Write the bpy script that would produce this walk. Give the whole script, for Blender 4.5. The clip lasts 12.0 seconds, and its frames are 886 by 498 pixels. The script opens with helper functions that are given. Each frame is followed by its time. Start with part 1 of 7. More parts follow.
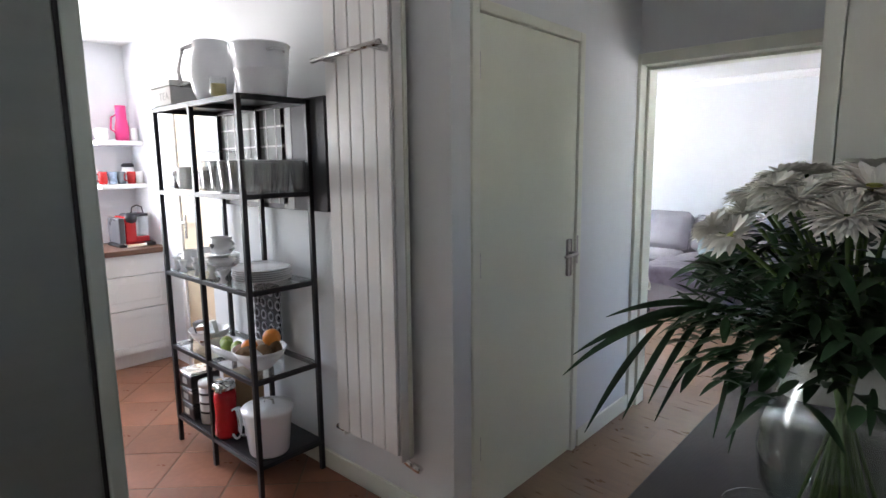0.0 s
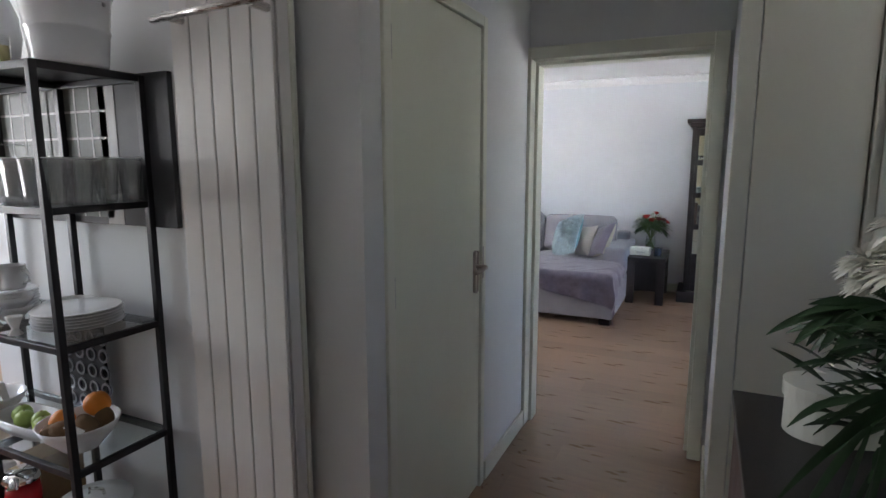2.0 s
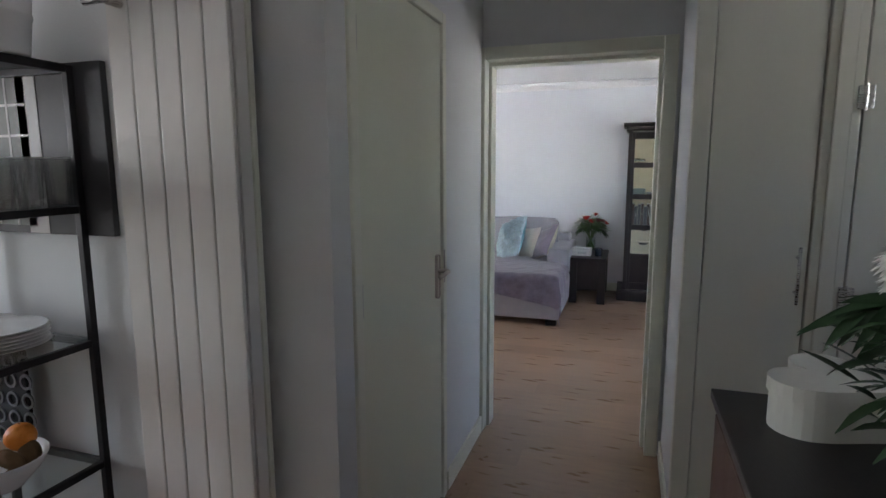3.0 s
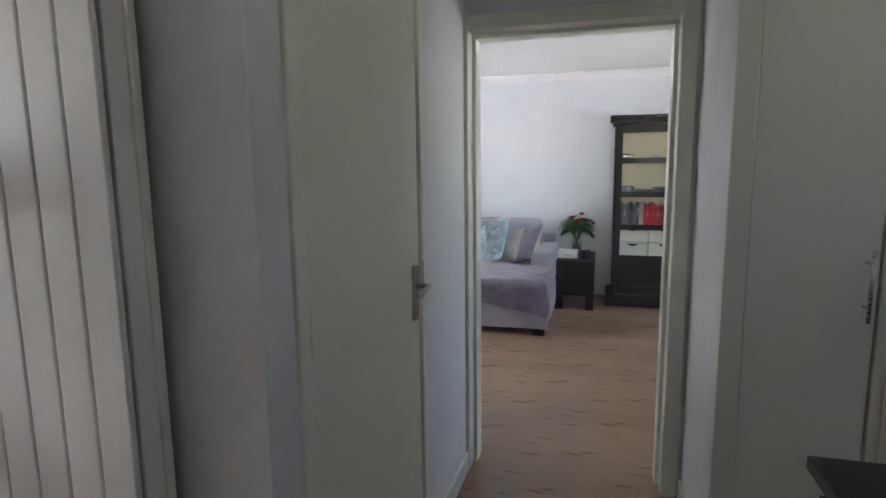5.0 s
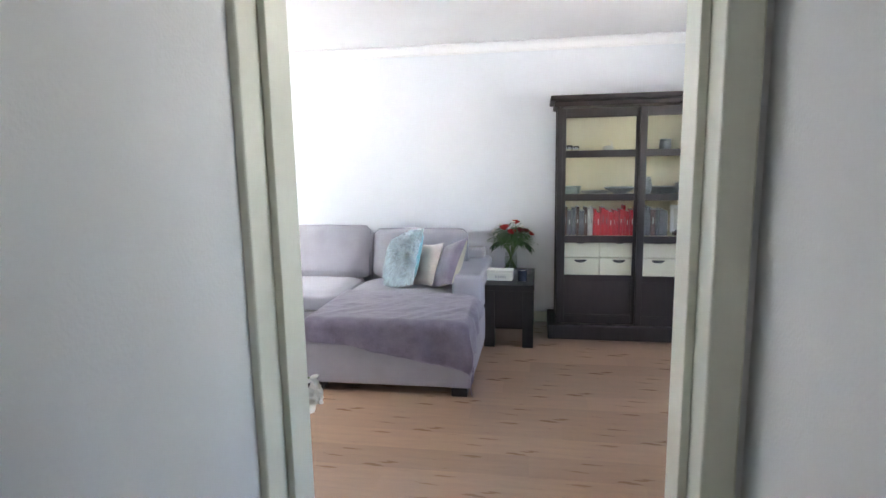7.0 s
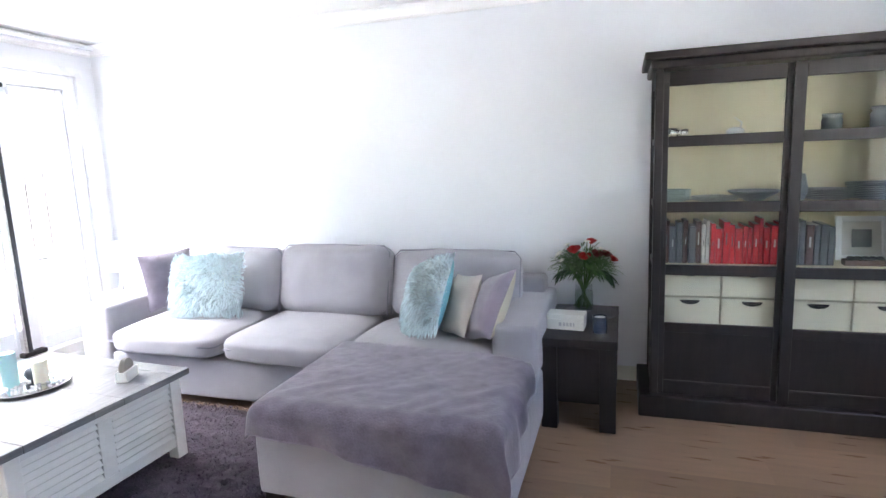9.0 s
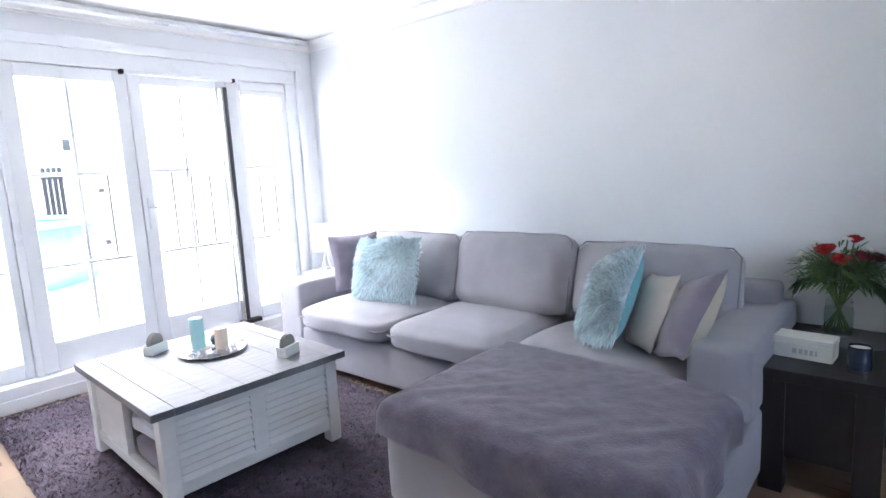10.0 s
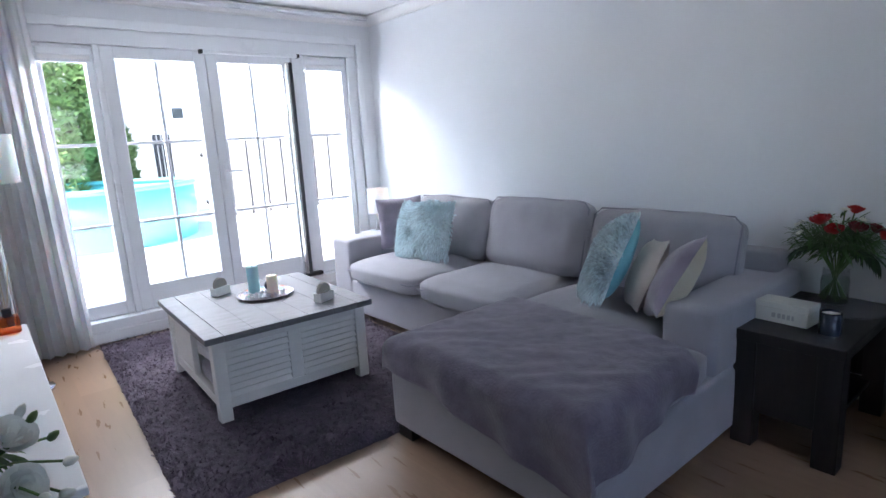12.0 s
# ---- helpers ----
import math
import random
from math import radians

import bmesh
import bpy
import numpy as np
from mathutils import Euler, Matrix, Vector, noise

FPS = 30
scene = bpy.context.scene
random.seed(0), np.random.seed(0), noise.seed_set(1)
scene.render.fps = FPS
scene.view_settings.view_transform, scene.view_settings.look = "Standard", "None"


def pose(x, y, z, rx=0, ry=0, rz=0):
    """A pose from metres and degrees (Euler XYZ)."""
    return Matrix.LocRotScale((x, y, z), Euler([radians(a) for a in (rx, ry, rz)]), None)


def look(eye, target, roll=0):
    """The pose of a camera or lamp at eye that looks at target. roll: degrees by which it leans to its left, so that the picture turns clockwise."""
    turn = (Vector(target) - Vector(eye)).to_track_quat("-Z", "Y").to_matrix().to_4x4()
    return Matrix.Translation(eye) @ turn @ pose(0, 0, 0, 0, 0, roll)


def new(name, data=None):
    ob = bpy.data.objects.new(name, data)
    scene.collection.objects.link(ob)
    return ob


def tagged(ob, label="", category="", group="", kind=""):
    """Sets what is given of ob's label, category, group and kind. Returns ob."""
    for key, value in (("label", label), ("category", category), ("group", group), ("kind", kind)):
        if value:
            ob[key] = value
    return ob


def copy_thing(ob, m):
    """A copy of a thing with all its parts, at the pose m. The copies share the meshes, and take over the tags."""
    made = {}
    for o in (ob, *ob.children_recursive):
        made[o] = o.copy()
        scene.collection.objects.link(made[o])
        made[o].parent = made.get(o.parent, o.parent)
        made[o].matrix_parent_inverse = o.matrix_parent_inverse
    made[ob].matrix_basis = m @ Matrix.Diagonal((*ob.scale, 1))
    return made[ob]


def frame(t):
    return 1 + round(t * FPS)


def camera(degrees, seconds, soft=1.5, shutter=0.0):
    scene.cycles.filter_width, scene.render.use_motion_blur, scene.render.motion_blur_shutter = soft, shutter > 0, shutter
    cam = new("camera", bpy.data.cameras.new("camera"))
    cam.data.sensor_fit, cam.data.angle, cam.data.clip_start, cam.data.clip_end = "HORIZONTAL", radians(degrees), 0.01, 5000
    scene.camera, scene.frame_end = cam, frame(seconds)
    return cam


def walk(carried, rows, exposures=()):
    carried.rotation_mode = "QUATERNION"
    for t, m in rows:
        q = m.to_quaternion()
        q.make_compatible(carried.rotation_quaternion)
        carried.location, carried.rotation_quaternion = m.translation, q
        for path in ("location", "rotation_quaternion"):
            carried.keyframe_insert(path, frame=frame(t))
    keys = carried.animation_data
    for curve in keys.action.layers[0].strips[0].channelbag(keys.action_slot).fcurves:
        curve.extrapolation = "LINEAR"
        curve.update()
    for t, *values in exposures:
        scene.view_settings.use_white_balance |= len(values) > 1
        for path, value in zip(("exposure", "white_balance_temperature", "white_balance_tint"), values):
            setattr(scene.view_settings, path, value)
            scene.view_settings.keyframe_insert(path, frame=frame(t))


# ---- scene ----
# ---- camera ----
cam = camera(76.7, 12.0)
PATH = [
    (0, (0.336, 0.303, 1.493), (-0.989, 1.772, 1.195), -0.6),
    (0.5, (0.25, 0.356, 1.502), (-1.017, 1.871, 1.19), -0.5),
    (1, (0.098, 0.437, 1.492), (-1.059, 2.039, 1.185), -0.4),
    (1.5, (-0.008, 0.484, 1.494), (-1.039, 2.17, 1.186), -0.3),
    (2, (-0.146, 0.513, 1.507), (-0.979, 2.305, 1.199), -0.1),
    (2.5, (-0.225, 0.532, 1.5), (-0.905, 2.388, 1.196), -0.1),
    (3, (-0.279, 0.55, 1.495), (-0.897, 2.429, 1.2), -0.2),
    (3.2, (-0.302, 0.553, 1.496), (-0.897, 2.44, 1.203), -0.3),
    (5, (-0.436, 0.996, 1.449), (-0.97, 2.902, 1.16), -0.7),
    (5.5, (-0.48, 1.259, 1.459), (-0.956, 3.179, 1.163), -0.6),
    (6, (-0.473, 1.635, 1.446), (-0.843, 3.578, 1.146), -0.7),
    (6.5, (-0.466, 2.037, 1.439), (-0.791, 3.987, 1.14), -0.9),
    (8.3, (-0.386, 3.361, 1.502), (-0.788, 5.291, 1.165), -2.0),
    (8.5, (-0.408, 3.487, 1.492), (-0.838, 5.411, 1.159), -1.9),
    (9, (-0.447, 3.834, 1.446), (-1.056, 5.713, 1.132), -2.3),
    (9.5, (-0.464, 4.131, 1.412), (-1.49, 5.82, 1.105), -3.1),
    (10, (-0.398, 4.34, 1.324), (-1.699, 5.831, 1.037), -3.1),
    (10.5, (-0.211, 4.438, 1.295), (-1.612, 5.831, 0.983), -3.1),
    (11, (-0.108, 4.392, 1.318), (-1.531, 5.748, 0.953), -3.1),
    (11.5, (-0.023, 4.382, 1.325), (-1.483, 5.695, 0.946), -3.1),
    (12, (0.078, 4.391, 1.329), (-1.435, 5.64, 0.939), -3.2),
]
EXPOSURES = [(0.0, 3.7, 6650, 16), (1.0, 3.6, 6650, 16), (2.0, 3.1, 6700, 16), (3.0, 3.0, 6700, 16), (5.0, 3.25, 6750, 16), (6.0, 3.5, 6800, 16), (6.7, 3.75, 6800, 16),
             (8.3, 3.75, 6800, 15), (9.5, 3.45, 6500, 15), (10.5, 2.85, 6200, 15), (11.2, 2.55, 6100, 15), (12.0, 2.28, 6100, 15)]
walk(cam, [(t, look(eye, target, roll)) for t, eye, target, roll in PATH], EXPOSURES)

# ---- world and sun ----
world = bpy.data.worlds.new("daylight")
scene.world = world
world.use_nodes = True
wn = world.node_tree
sky = wn.nodes.new("ShaderNodeTexSky")
sky.sky_type = "NISHITA"
sky.sun_disc = False
sky.sun_elevation = radians(52)
sky.sun_rotation = radians(170)
wn.links.new(sky.outputs[0], wn.nodes["Background"].inputs[0])
wn.nodes["Background"].inputs[1].default_value = 0.15
sun = new("sun", bpy.data.lights.new("sun", "SUN"))
sun.data.energy, sun.data.angle, sun.data.color = 5.0, radians(0.5), (1.0, 0.96, 0.9)
sun.matrix_world = look((-8, -20, 30), (-9, 0, 0))


def sky_fill_lamp(name, at_, to_, sx, sy, watts, col):
    """An added area lamp just outside a window, standing in for light from the sky."""
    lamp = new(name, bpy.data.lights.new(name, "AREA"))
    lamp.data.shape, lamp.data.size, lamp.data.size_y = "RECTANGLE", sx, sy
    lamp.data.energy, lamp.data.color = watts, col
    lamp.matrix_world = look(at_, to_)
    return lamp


# Added lamp, hidden outside above the garden doors, to brighten the living room.
sky_fill_lamp("skylight_garden_doors", (-4.91, 6.04, 2.27), (0.0, 5.6, 0.6), 2.4, 0.30, 88, (0.95, 0.98, 1.0))
# Added lamp outside the kitchen pane, to strengthen the daylight there.
sky_fill_lamp("skylight_kitchen", (-4.80, 0.83, 1.61), (-1.5, 1.3, 1.0), 1.35, 1.05, 6.5, (0.93, 0.97, 1.0))


# ---- materials ----
def mat(name, col, rough=0.5, metal=0.0, var=0.1, scale=6.0, bump=0.05, bscale=80.0, stretch=(1, 1, 1), rvar=0.1, obj=0.0, island=0.0, sheen=0.0, trans=0.0, ior=1.45, emit=0.0, thin=0.0):
    m = bpy.data.materials.new(name)
    m.use_nodes = True
    nt, b = m.node_tree, m.node_tree.nodes["Principled BSDF"]
    link = nt.links.new
    tc, mp = nt.nodes.new("ShaderNodeTexCoord"), nt.nodes.new("ShaderNodeMapping")
    mp.inputs["Scale"].default_value = stretch
    link(tc.outputs["Object"], mp.inputs[0])
    big, fine = nt.nodes.new("ShaderNodeTexNoise"), nt.nodes.new("ShaderNodeTexNoise")
    big.inputs["Scale"].default_value, big.inputs["Detail"].default_value = scale, 5
    fine.inputs["Scale"].default_value, fine.inputs["Detail"].default_value = bscale, 3
    link(mp.outputs[0], big.inputs[0]), link(mp.outputs[0], fine.inputs[0])
    add = nt.nodes.new("ShaderNodeMath")
    add.operation = "MULTIPLY_ADD"
    link(fine.outputs[0], add.inputs[0])
    add.inputs[1].default_value = 0.35
    link(big.outputs[0], add.inputs[2])
    ramp = nt.nodes.new("ShaderNodeMapRange")
    ramp.inputs[1].default_value, ramp.inputs[2].default_value = 0.4, 0.95
    ramp.inputs[3].default_value, ramp.inputs[4].default_value = 1 - var, 1 + var
    link(add.outputs[0], ramp.inputs[0])
    value = ramp.outputs[0]
    if obj or island:
        info = nt.nodes.new("ShaderNodeObjectInfo" if obj else "ShaderNodeNewGeometry")
        k = nt.nodes.new("ShaderNodeMapRange")
        w = obj or island
        k.inputs[3].default_value, k.inputs[4].default_value = 1 - w, 1 + w
        link(info.outputs["Random" if obj else "Random Per Island"], k.inputs[0])
        mul = nt.nodes.new("ShaderNodeMath")
        mul.operation = "MULTIPLY"
        link(k.outputs[0], mul.inputs[0]), link(value, mul.inputs[1])
        value = mul.outputs[0]
    mix = nt.nodes.new("ShaderNodeVectorMath")
    mix.operation = "SCALE"
    mix.inputs[0].default_value = col
    link(value, mix.inputs["Scale"])
    link(mix.outputs[0], b.inputs["Base Color"])
    rr = nt.nodes.new("ShaderNodeMapRange")
    rr.inputs[3].default_value, rr.inputs[4].default_value = max(0, rough - rvar), min(1, rough + rvar)
    link(big.outputs[0], rr.inputs[0])
    link(rr.outputs[0], b.inputs["Roughness"])
    if bump:
        bp = nt.nodes.new("ShaderNodeBump")
        bp.inputs["Strength"].default_value, bp.inputs["Distance"].default_value = min(1, bump * 4), 0.003
        link(fine.outputs[0], bp.inputs["Height"])
        link(bp.outputs[0], b.inputs["Normal"])
    b.inputs["Metallic"].default_value = metal
    b.inputs["IOR"].default_value = ior
    b.inputs["Transmission Weight"].default_value = trans
    b.inputs["Sheen Weight"].default_value = sheen
    if thin:
        b.inputs["Subsurface Weight"].default_value = thin
    if emit:
        b.inputs["Emission Color"].default_value = (*col, 1)
        b.inputs["Emission Strength"].default_value = emit
    return m


WALL = mat("wall_paint_cool_white", (0.78, 0.80, 0.83), 0.75, var=0.025, scale=2.0, bump=0.06, bscale=160)
HALLWALL = mat("wall_paint_grey", (0.70, 0.715, 0.715), 0.75, var=0.03, scale=2.0, bump=0.06, bscale=160)
CEIL = mat("ceiling_paint", (0.86, 0.86, 0.86), 0.8, var=0.02, scale=2.0, bump=0.04, bscale=120)
CLOSETP = mat("closet_paint_greige", (0.69, 0.69, 0.61), 0.5, var=0.03, scale=3, bump=0.02, bscale=90, rvar=0.03)
TRIM = mat("trim_paint_cream", (0.74, 0.75, 0.65), 0.35, var=0.03, scale=5, bump=0.02, bscale=60)
DOORP = mat("door_paint_pale_green", (0.72, 0.74, 0.62), 0.5, var=0.03, scale=3, bump=0.02, bscale=90, rvar=0.03)
WHITE = mat("white_lacquer", (0.80, 0.80, 0.80), 0.25, var=0.02, scale=4, bump=0.0)
PVC = mat("white_window_plastic", (0.82, 0.84, 0.87), 0.3, var=0.02, scale=4, bump=0.0)
CABW = mat("painted_white_wood", (0.78, 0.78, 0.76), 0.45, var=0.05, scale=6, bump=0.06, bscale=40, stretch=(1, 1, 4))
CREAM = mat("cream_paint", (0.64, 0.52, 0.36), 0.5, var=0.03, scale=4, bump=0.02)
FLOORW = mat("laminate_oak_plank", (0.255, 0.165, 0.107), 0.30, var=0.13, scale=3, bump=0.012, bscale=40, stretch=(1.2, 9, 1), obj=0.12)
GROUT = mat("floor_joint", (0.215, 0.14, 0.09), 0.8)
TERRA = mat("terracotta_tile", (0.26, 0.11, 0.065), 0.30, var=0.25, scale=4, bump=0.08, bscale=30, obj=0.22)
TGROUT = mat("tile_joint_mortar", (0.22, 0.15, 0.11), 0.9, bump=0.1)
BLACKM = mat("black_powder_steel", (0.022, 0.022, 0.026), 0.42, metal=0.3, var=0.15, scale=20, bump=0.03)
STEEL = mat("brushed_steel", (0.60, 0.59, 0.57), 0.28, metal=1.0, var=0.06, scale=30, bump=0.02, stretch=(1, 1, 12))
NICKEL = mat("dull_nickel", (0.46, 0.42, 0.39), 0.36, metal=1.0, var=0.03, scale=30, bump=0.0, rvar=0.05)
CHROME = mat("chrome", (0.8, 0.8, 0.8), 0.08, metal=1.0, var=0.02, bump=0)
FRIDGE = mat("grey_fridge_steel", (0.22, 0.24, 0.235), 0.4, metal=0.3, var=0.05, scale=3, bump=0.01, stretch=(1, 1, 8))
RAD = mat("radiator_enamel", (0.74, 0.73, 0.70), 0.35, var=0.02, bump=0.0)
SOFA = mat("grey_sofa_fabric", (0.355, 0.345, 0.375), 0.9, var=0.10, scale=7, bump=0.22, bscale=420, sheen=0.35)
SOFASEAM = mat("sofa_piping", (0.24, 0.235, 0.275), 0.9, var=0.1, bump=0.1, bscale=300)
BLANKET = mat("lilac_grey_fleece", (0.29, 0.255, 0.325), 0.95, var=0.26, scale=14, bump=0.3, bscale=110, sheen=0.7)
RUG = mat("shaggy_aubergine_rug", (0.060, 0.043, 0.062), 1.0, var=0.45, scale=16, bump=0.4, bscale=120, sheen=0.08)
DARKW = mat("dark_wenge_wood", (0.020, 0.015, 0.015), 0.42, var=0.35, scale=5, bump=0.06, bscale=40, stretch=(8, 8, 1))
SIDEB = mat("black_brown_wood_top", (0.016, 0.014, 0.015), 0.35, var=0.25, scale=5, bump=0.04, bscale=40, stretch=(8, 1, 8))
SIDEBOD = mat("red_brown_wood", (0.07, 0.03, 0.022), 0.4, var=0.3, scale=5, bump=0.05, bscale=40, stretch=(8, 8, 1))
GREYTOP = mat("grey_washed_wood", (0.18, 0.18, 0.19), 0.38, var=0.38, scale=6, bump=0.1, bscale=50, stretch=(9, 1, 9), island=0.08)
CABCREAM = mat("cabinet_inside_cream", (0.78, 0.70, 0.50), 0.6, var=0.04, bump=0.02)
WTOP = mat("walnut_worktop", (0.12, 0.055, 0.035), 0.35, var=0.3, scale=5, bump=0.04, stretch=(8, 1, 8))


def thin_glass(name, tint, gloss=1.0, rough=0.01, glint=0.0):
    """Thin clear sheet: light goes straight through, and the slant of the view gives the gloss."""
    m = bpy.data.materials.new(name)
    m.use_nodes = True
    nt = m.node_tree
    nt.nodes.clear()
    out, tr, gl, mix, fr = (nt.nodes.new(k) for k in ("ShaderNodeOutputMaterial", "ShaderNodeBsdfTransparent", "ShaderNodeBsdfGlossy", "ShaderNodeMixShader", "ShaderNodeLayerWeight"))
    tr.inputs[0].default_value = (*tint, 1)
    gl.inputs["Roughness"].default_value = rough
    fr.inputs[0].default_value = 0.5
    pw, mul = nt.nodes.new("ShaderNodeMath"), nt.nodes.new("ShaderNodeMath")
    pw.operation, pw.inputs[1].default_value = "POWER", 4.5
    mul.operation, mul.inputs[1].default_value, mul.inputs[2].default_value = "MULTIPLY_ADD", 0.75, 0.04 * gloss
    nt.links.new(fr.outputs["Facing"], pw.inputs[0])
    nt.links.new(pw.outputs[0], mul.inputs[0])
    nt.links.new(mul.outputs[0], mix.inputs[0])
    nt.links.new(tr.outputs[0], mix.inputs[1]), nt.links.new(gl.outputs[0], mix.inputs[2])
    last = mix.outputs[0]
    # Mixes white diffuse into the glass to imitate its bright glints and edges.
    if glint:
        df, mx2 = nt.nodes.new("ShaderNodeBsdfDiffuse"), nt.nodes.new("ShaderNodeMixShader")
        df.inputs[0].default_value = (0.93, 0.95, 0.96, 1)
        mx2.inputs[0].default_value = glint
        nt.links.new(last, mx2.inputs[1]), nt.links.new(df.outputs[0], mx2.inputs[2])
        last = mx2.outputs[0]
    nt.links.new(last, out.inputs[0])
    return m


GLASS = thin_glass("clear_glass", (0.97, 0.98, 0.98))
# The last value sets how much white paints glints into tumblers and rims.
CUPGLASS = thin_glass("drinking_glass", (0.985, 0.995, 0.995), 3.0, 0.05, 0.045)
RIMGLINT = thin_glass("white_rim_glint", (0.95, 0.97, 0.97), 2.0, 0.04, 0.65)
SHELFGLASS = thin_glass("greenish_shelf_glass", (0.93, 0.97, 0.97), 1.3)
CABGLASS = thin_glass("cabinet_glass", (0.95, 0.96, 0.95), 0.6)


# ---- mesh helpers ----
def blank():
    return bmesh.new()


def box(x0, y0, z0, x1, y1, z1, b=0.0, seg=2, bm=None):
    out = bm or bmesh.new()
    t = bmesh.new()
    bmesh.ops.create_cube(t, size=1.0)
    for v in t.verts:
        v.co = Vector(((x0 + x1) / 2 + v.co.x * (x1 - x0), (y0 + y1) / 2 + v.co.y * (y1 - y0), (z0 + z1) / 2 + v.co.z * (z1 - z0)))
    if b:
        bmesh.ops.bevel(t, geom=t.edges[:], offset=b, segments=seg, affect="EDGES", profile=0.5)
    merge(out, t)
    return out


def merge(out, t, m=None):
    if m is not None:
        bmesh.ops.transform(t, matrix=m, verts=t.verts)
    me = bpy.data.meshes.new("tmp")
    t.to_mesh(me)
    t.free()
    out.from_mesh(me)
    bpy.data.meshes.remove(me)
    return out


def lathe(profile, cx=0, cy=0, seg=24, bm=None):
    """A turned shape from (radius, z) pairs."""
    out = bm or bmesh.new()
    rings = []
    for r, z in profile:
        if r <= 1e-5:
            rings.append([out.verts.new((cx, cy, z))])
        else:
            rings.append([out.verts.new((cx + r * math.cos(2 * math.pi * i / seg), cy + r * math.sin(2 * math.pi * i / seg), z)) for i in range(seg)])
    for a, b in zip(rings, rings[1:]):
        for i in range(seg):
            j = (i + 1) % seg
            if len(a) == 1 and len(b) == 1:
                continue
            if len(a) == 1:
                out.faces.new((a[0], b[j], b[i]))
            elif len(b) == 1:
                out.faces.new((a[i], a[j], b[0]))
            else:
                out.faces.new((a[i], a[j], b[j], b[i]))
    return out


def tube(points, r, seg=8, bm=None, taper=1.0):
    out = bm or bmesh.new()
    pts = [Vector(p) for p in points]
    rings = []
    for i, p in enumerate(pts):
        d = (pts[min(i + 1, len(pts) - 1)] - pts[max(i - 1, 0)]).normalized()
        up = Vector((0, 0, 1)) if abs(d.z) < 0.9 else Vector((1, 0, 0))
        s = d.cross(up).normalized()
        u = s.cross(d)
        rr = r * (1 + (taper - 1) * i / max(1, len(pts) - 1))
        rings.append([out.verts.new(p + rr * (math.cos(2 * math.pi * k / seg) * s + math.sin(2 * math.pi * k / seg) * u)) for k in range(seg)])
    for a, b in zip(rings, rings[1:]):
        for k in range(seg):
            out.faces.new((a[k], a[(k + 1) % seg], b[(k + 1) % seg], b[k]))
    out.faces.new(rings[0][::-1]), out.faces.new(rings[-1])
    return out


def cushion(sx, sy, sz, puff=0.35, n=10, seed=0, wob=0.006):
    """A stuffed block about the origin, thickest at its middle along z, with rounded edges."""
    t = bmesh.new()
    bmesh.ops.create_cube(t, size=2.0)
    bmesh.ops.subdivide_edges(t, edges=t.edges[:], cuts=n, use_grid_fill=True)
    for v in t.verts:
        u, w, h = v.co
        e = (1 - abs(u) ** 4) * (1 - abs(w) ** 4)
        th = (1 - puff) + puff * max(0, e) ** 0.5
        q = Vector((u, w, h))
        p = 6.0
        k = (abs(u) ** p + abs(w) ** p + abs(h) ** p) ** (1 / p)
        q = q / k
        q = Vector((q.x * sx / 2, q.y * sy / 2, q.z * sz / 2 * th))
        q += noise.noise_vector(q * 5 + Vector((seed * 3.1, seed * 1.7, 0))) * wob
        v.co = q
    return t


def part(name, bm, material, parent=None, label="", smooth=False):
    me = bpy.data.meshes.new(name)
    off, p = Vector(), parent
    while p:
        off += p.location
        p = p.parent
    bmesh.ops.recalc_face_normals(bm, faces=bm.faces[:])
    if off.length:
        bmesh.ops.translate(bm, vec=-off, verts=bm.verts)
    if smooth:
        for f in bm.faces:
            f.smooth = True
    bm.to_mesh(me)
    bm.free()
    me.materials.append(material)
    ob = new(name, me)
    ob.parent = parent
    if label:
        ob["label"] = label
    return ob


def thing(name, loc, label, category, group=""):
    ob = new(name)
    ob.location = loc
    ob.empty_display_size = 0.1
    return tagged(ob, label, category, group)


def setting(name, bm, material, label="", category=""):
    return tagged(part(name, bm, material), label, category, kind="structure")


def single(name, bm, material, label, category, group="", smooth=False):
    """A thing of one piece, with its origin at the foot of its bounds."""
    lo = Vector([min(v.co[i] for v in bm.verts) for i in range(3)])
    hi = Vector([max(v.co[i] for v in bm.verts) for i in range(3)])
    base = Vector(((lo.x + hi.x) / 2, (lo.y + hi.y) / 2, lo.z))
    bmesh.ops.translate(bm, vec=-base, verts=bm.verts)
    ob = part(name, bm, material, smooth=smooth)
    ob.location = base
    return tagged(ob, label, category, group)


def wall_with_holes(axis, a, b, lo, hi, z0, z1, holes):
    """A wall slab from a to b across its axis, from lo to hi along it, with openings (l, h, zb, zt) through it."""
    out = bmesh.new()

    def slab(l, h, zb, zt):
        if h - l > 1e-4 and zt - zb > 1e-4:
            if axis == "x":
                box(a, l, zb, b, h, zt, bm=out)
            else:
                box(l, a, zb, h, b, zt, bm=out)
    at = lo
    for l, h, zb, zt in sorted(holes):
        slab(at, l, z0, z1)
        slab(l, h, z0, zb)
        slab(l, h, zt, z1)
        at = h
    slab(at, hi, z0, z1)
    return out


# ---- the house: walls, floors, ceilings ----
H = 2.45
setting("wall_radiator_side", box(-2.97, 1.86, 0, -1.022, 1.95, H), HALLWALL, "grey white plastered wall behind the shelf rack", "wall")
setting("wall_kitchen_door_side", box(-2.97, 1.95, 0, -2.87, 2.05, H, bm=wall_with_holes("y", 2.05, 2.15, -4.75, -2.87, 0, H, [(-3.85, -3.08, 0, 2.05)])), WALL, "white plastered kitchen wall with a door opening", "wall")
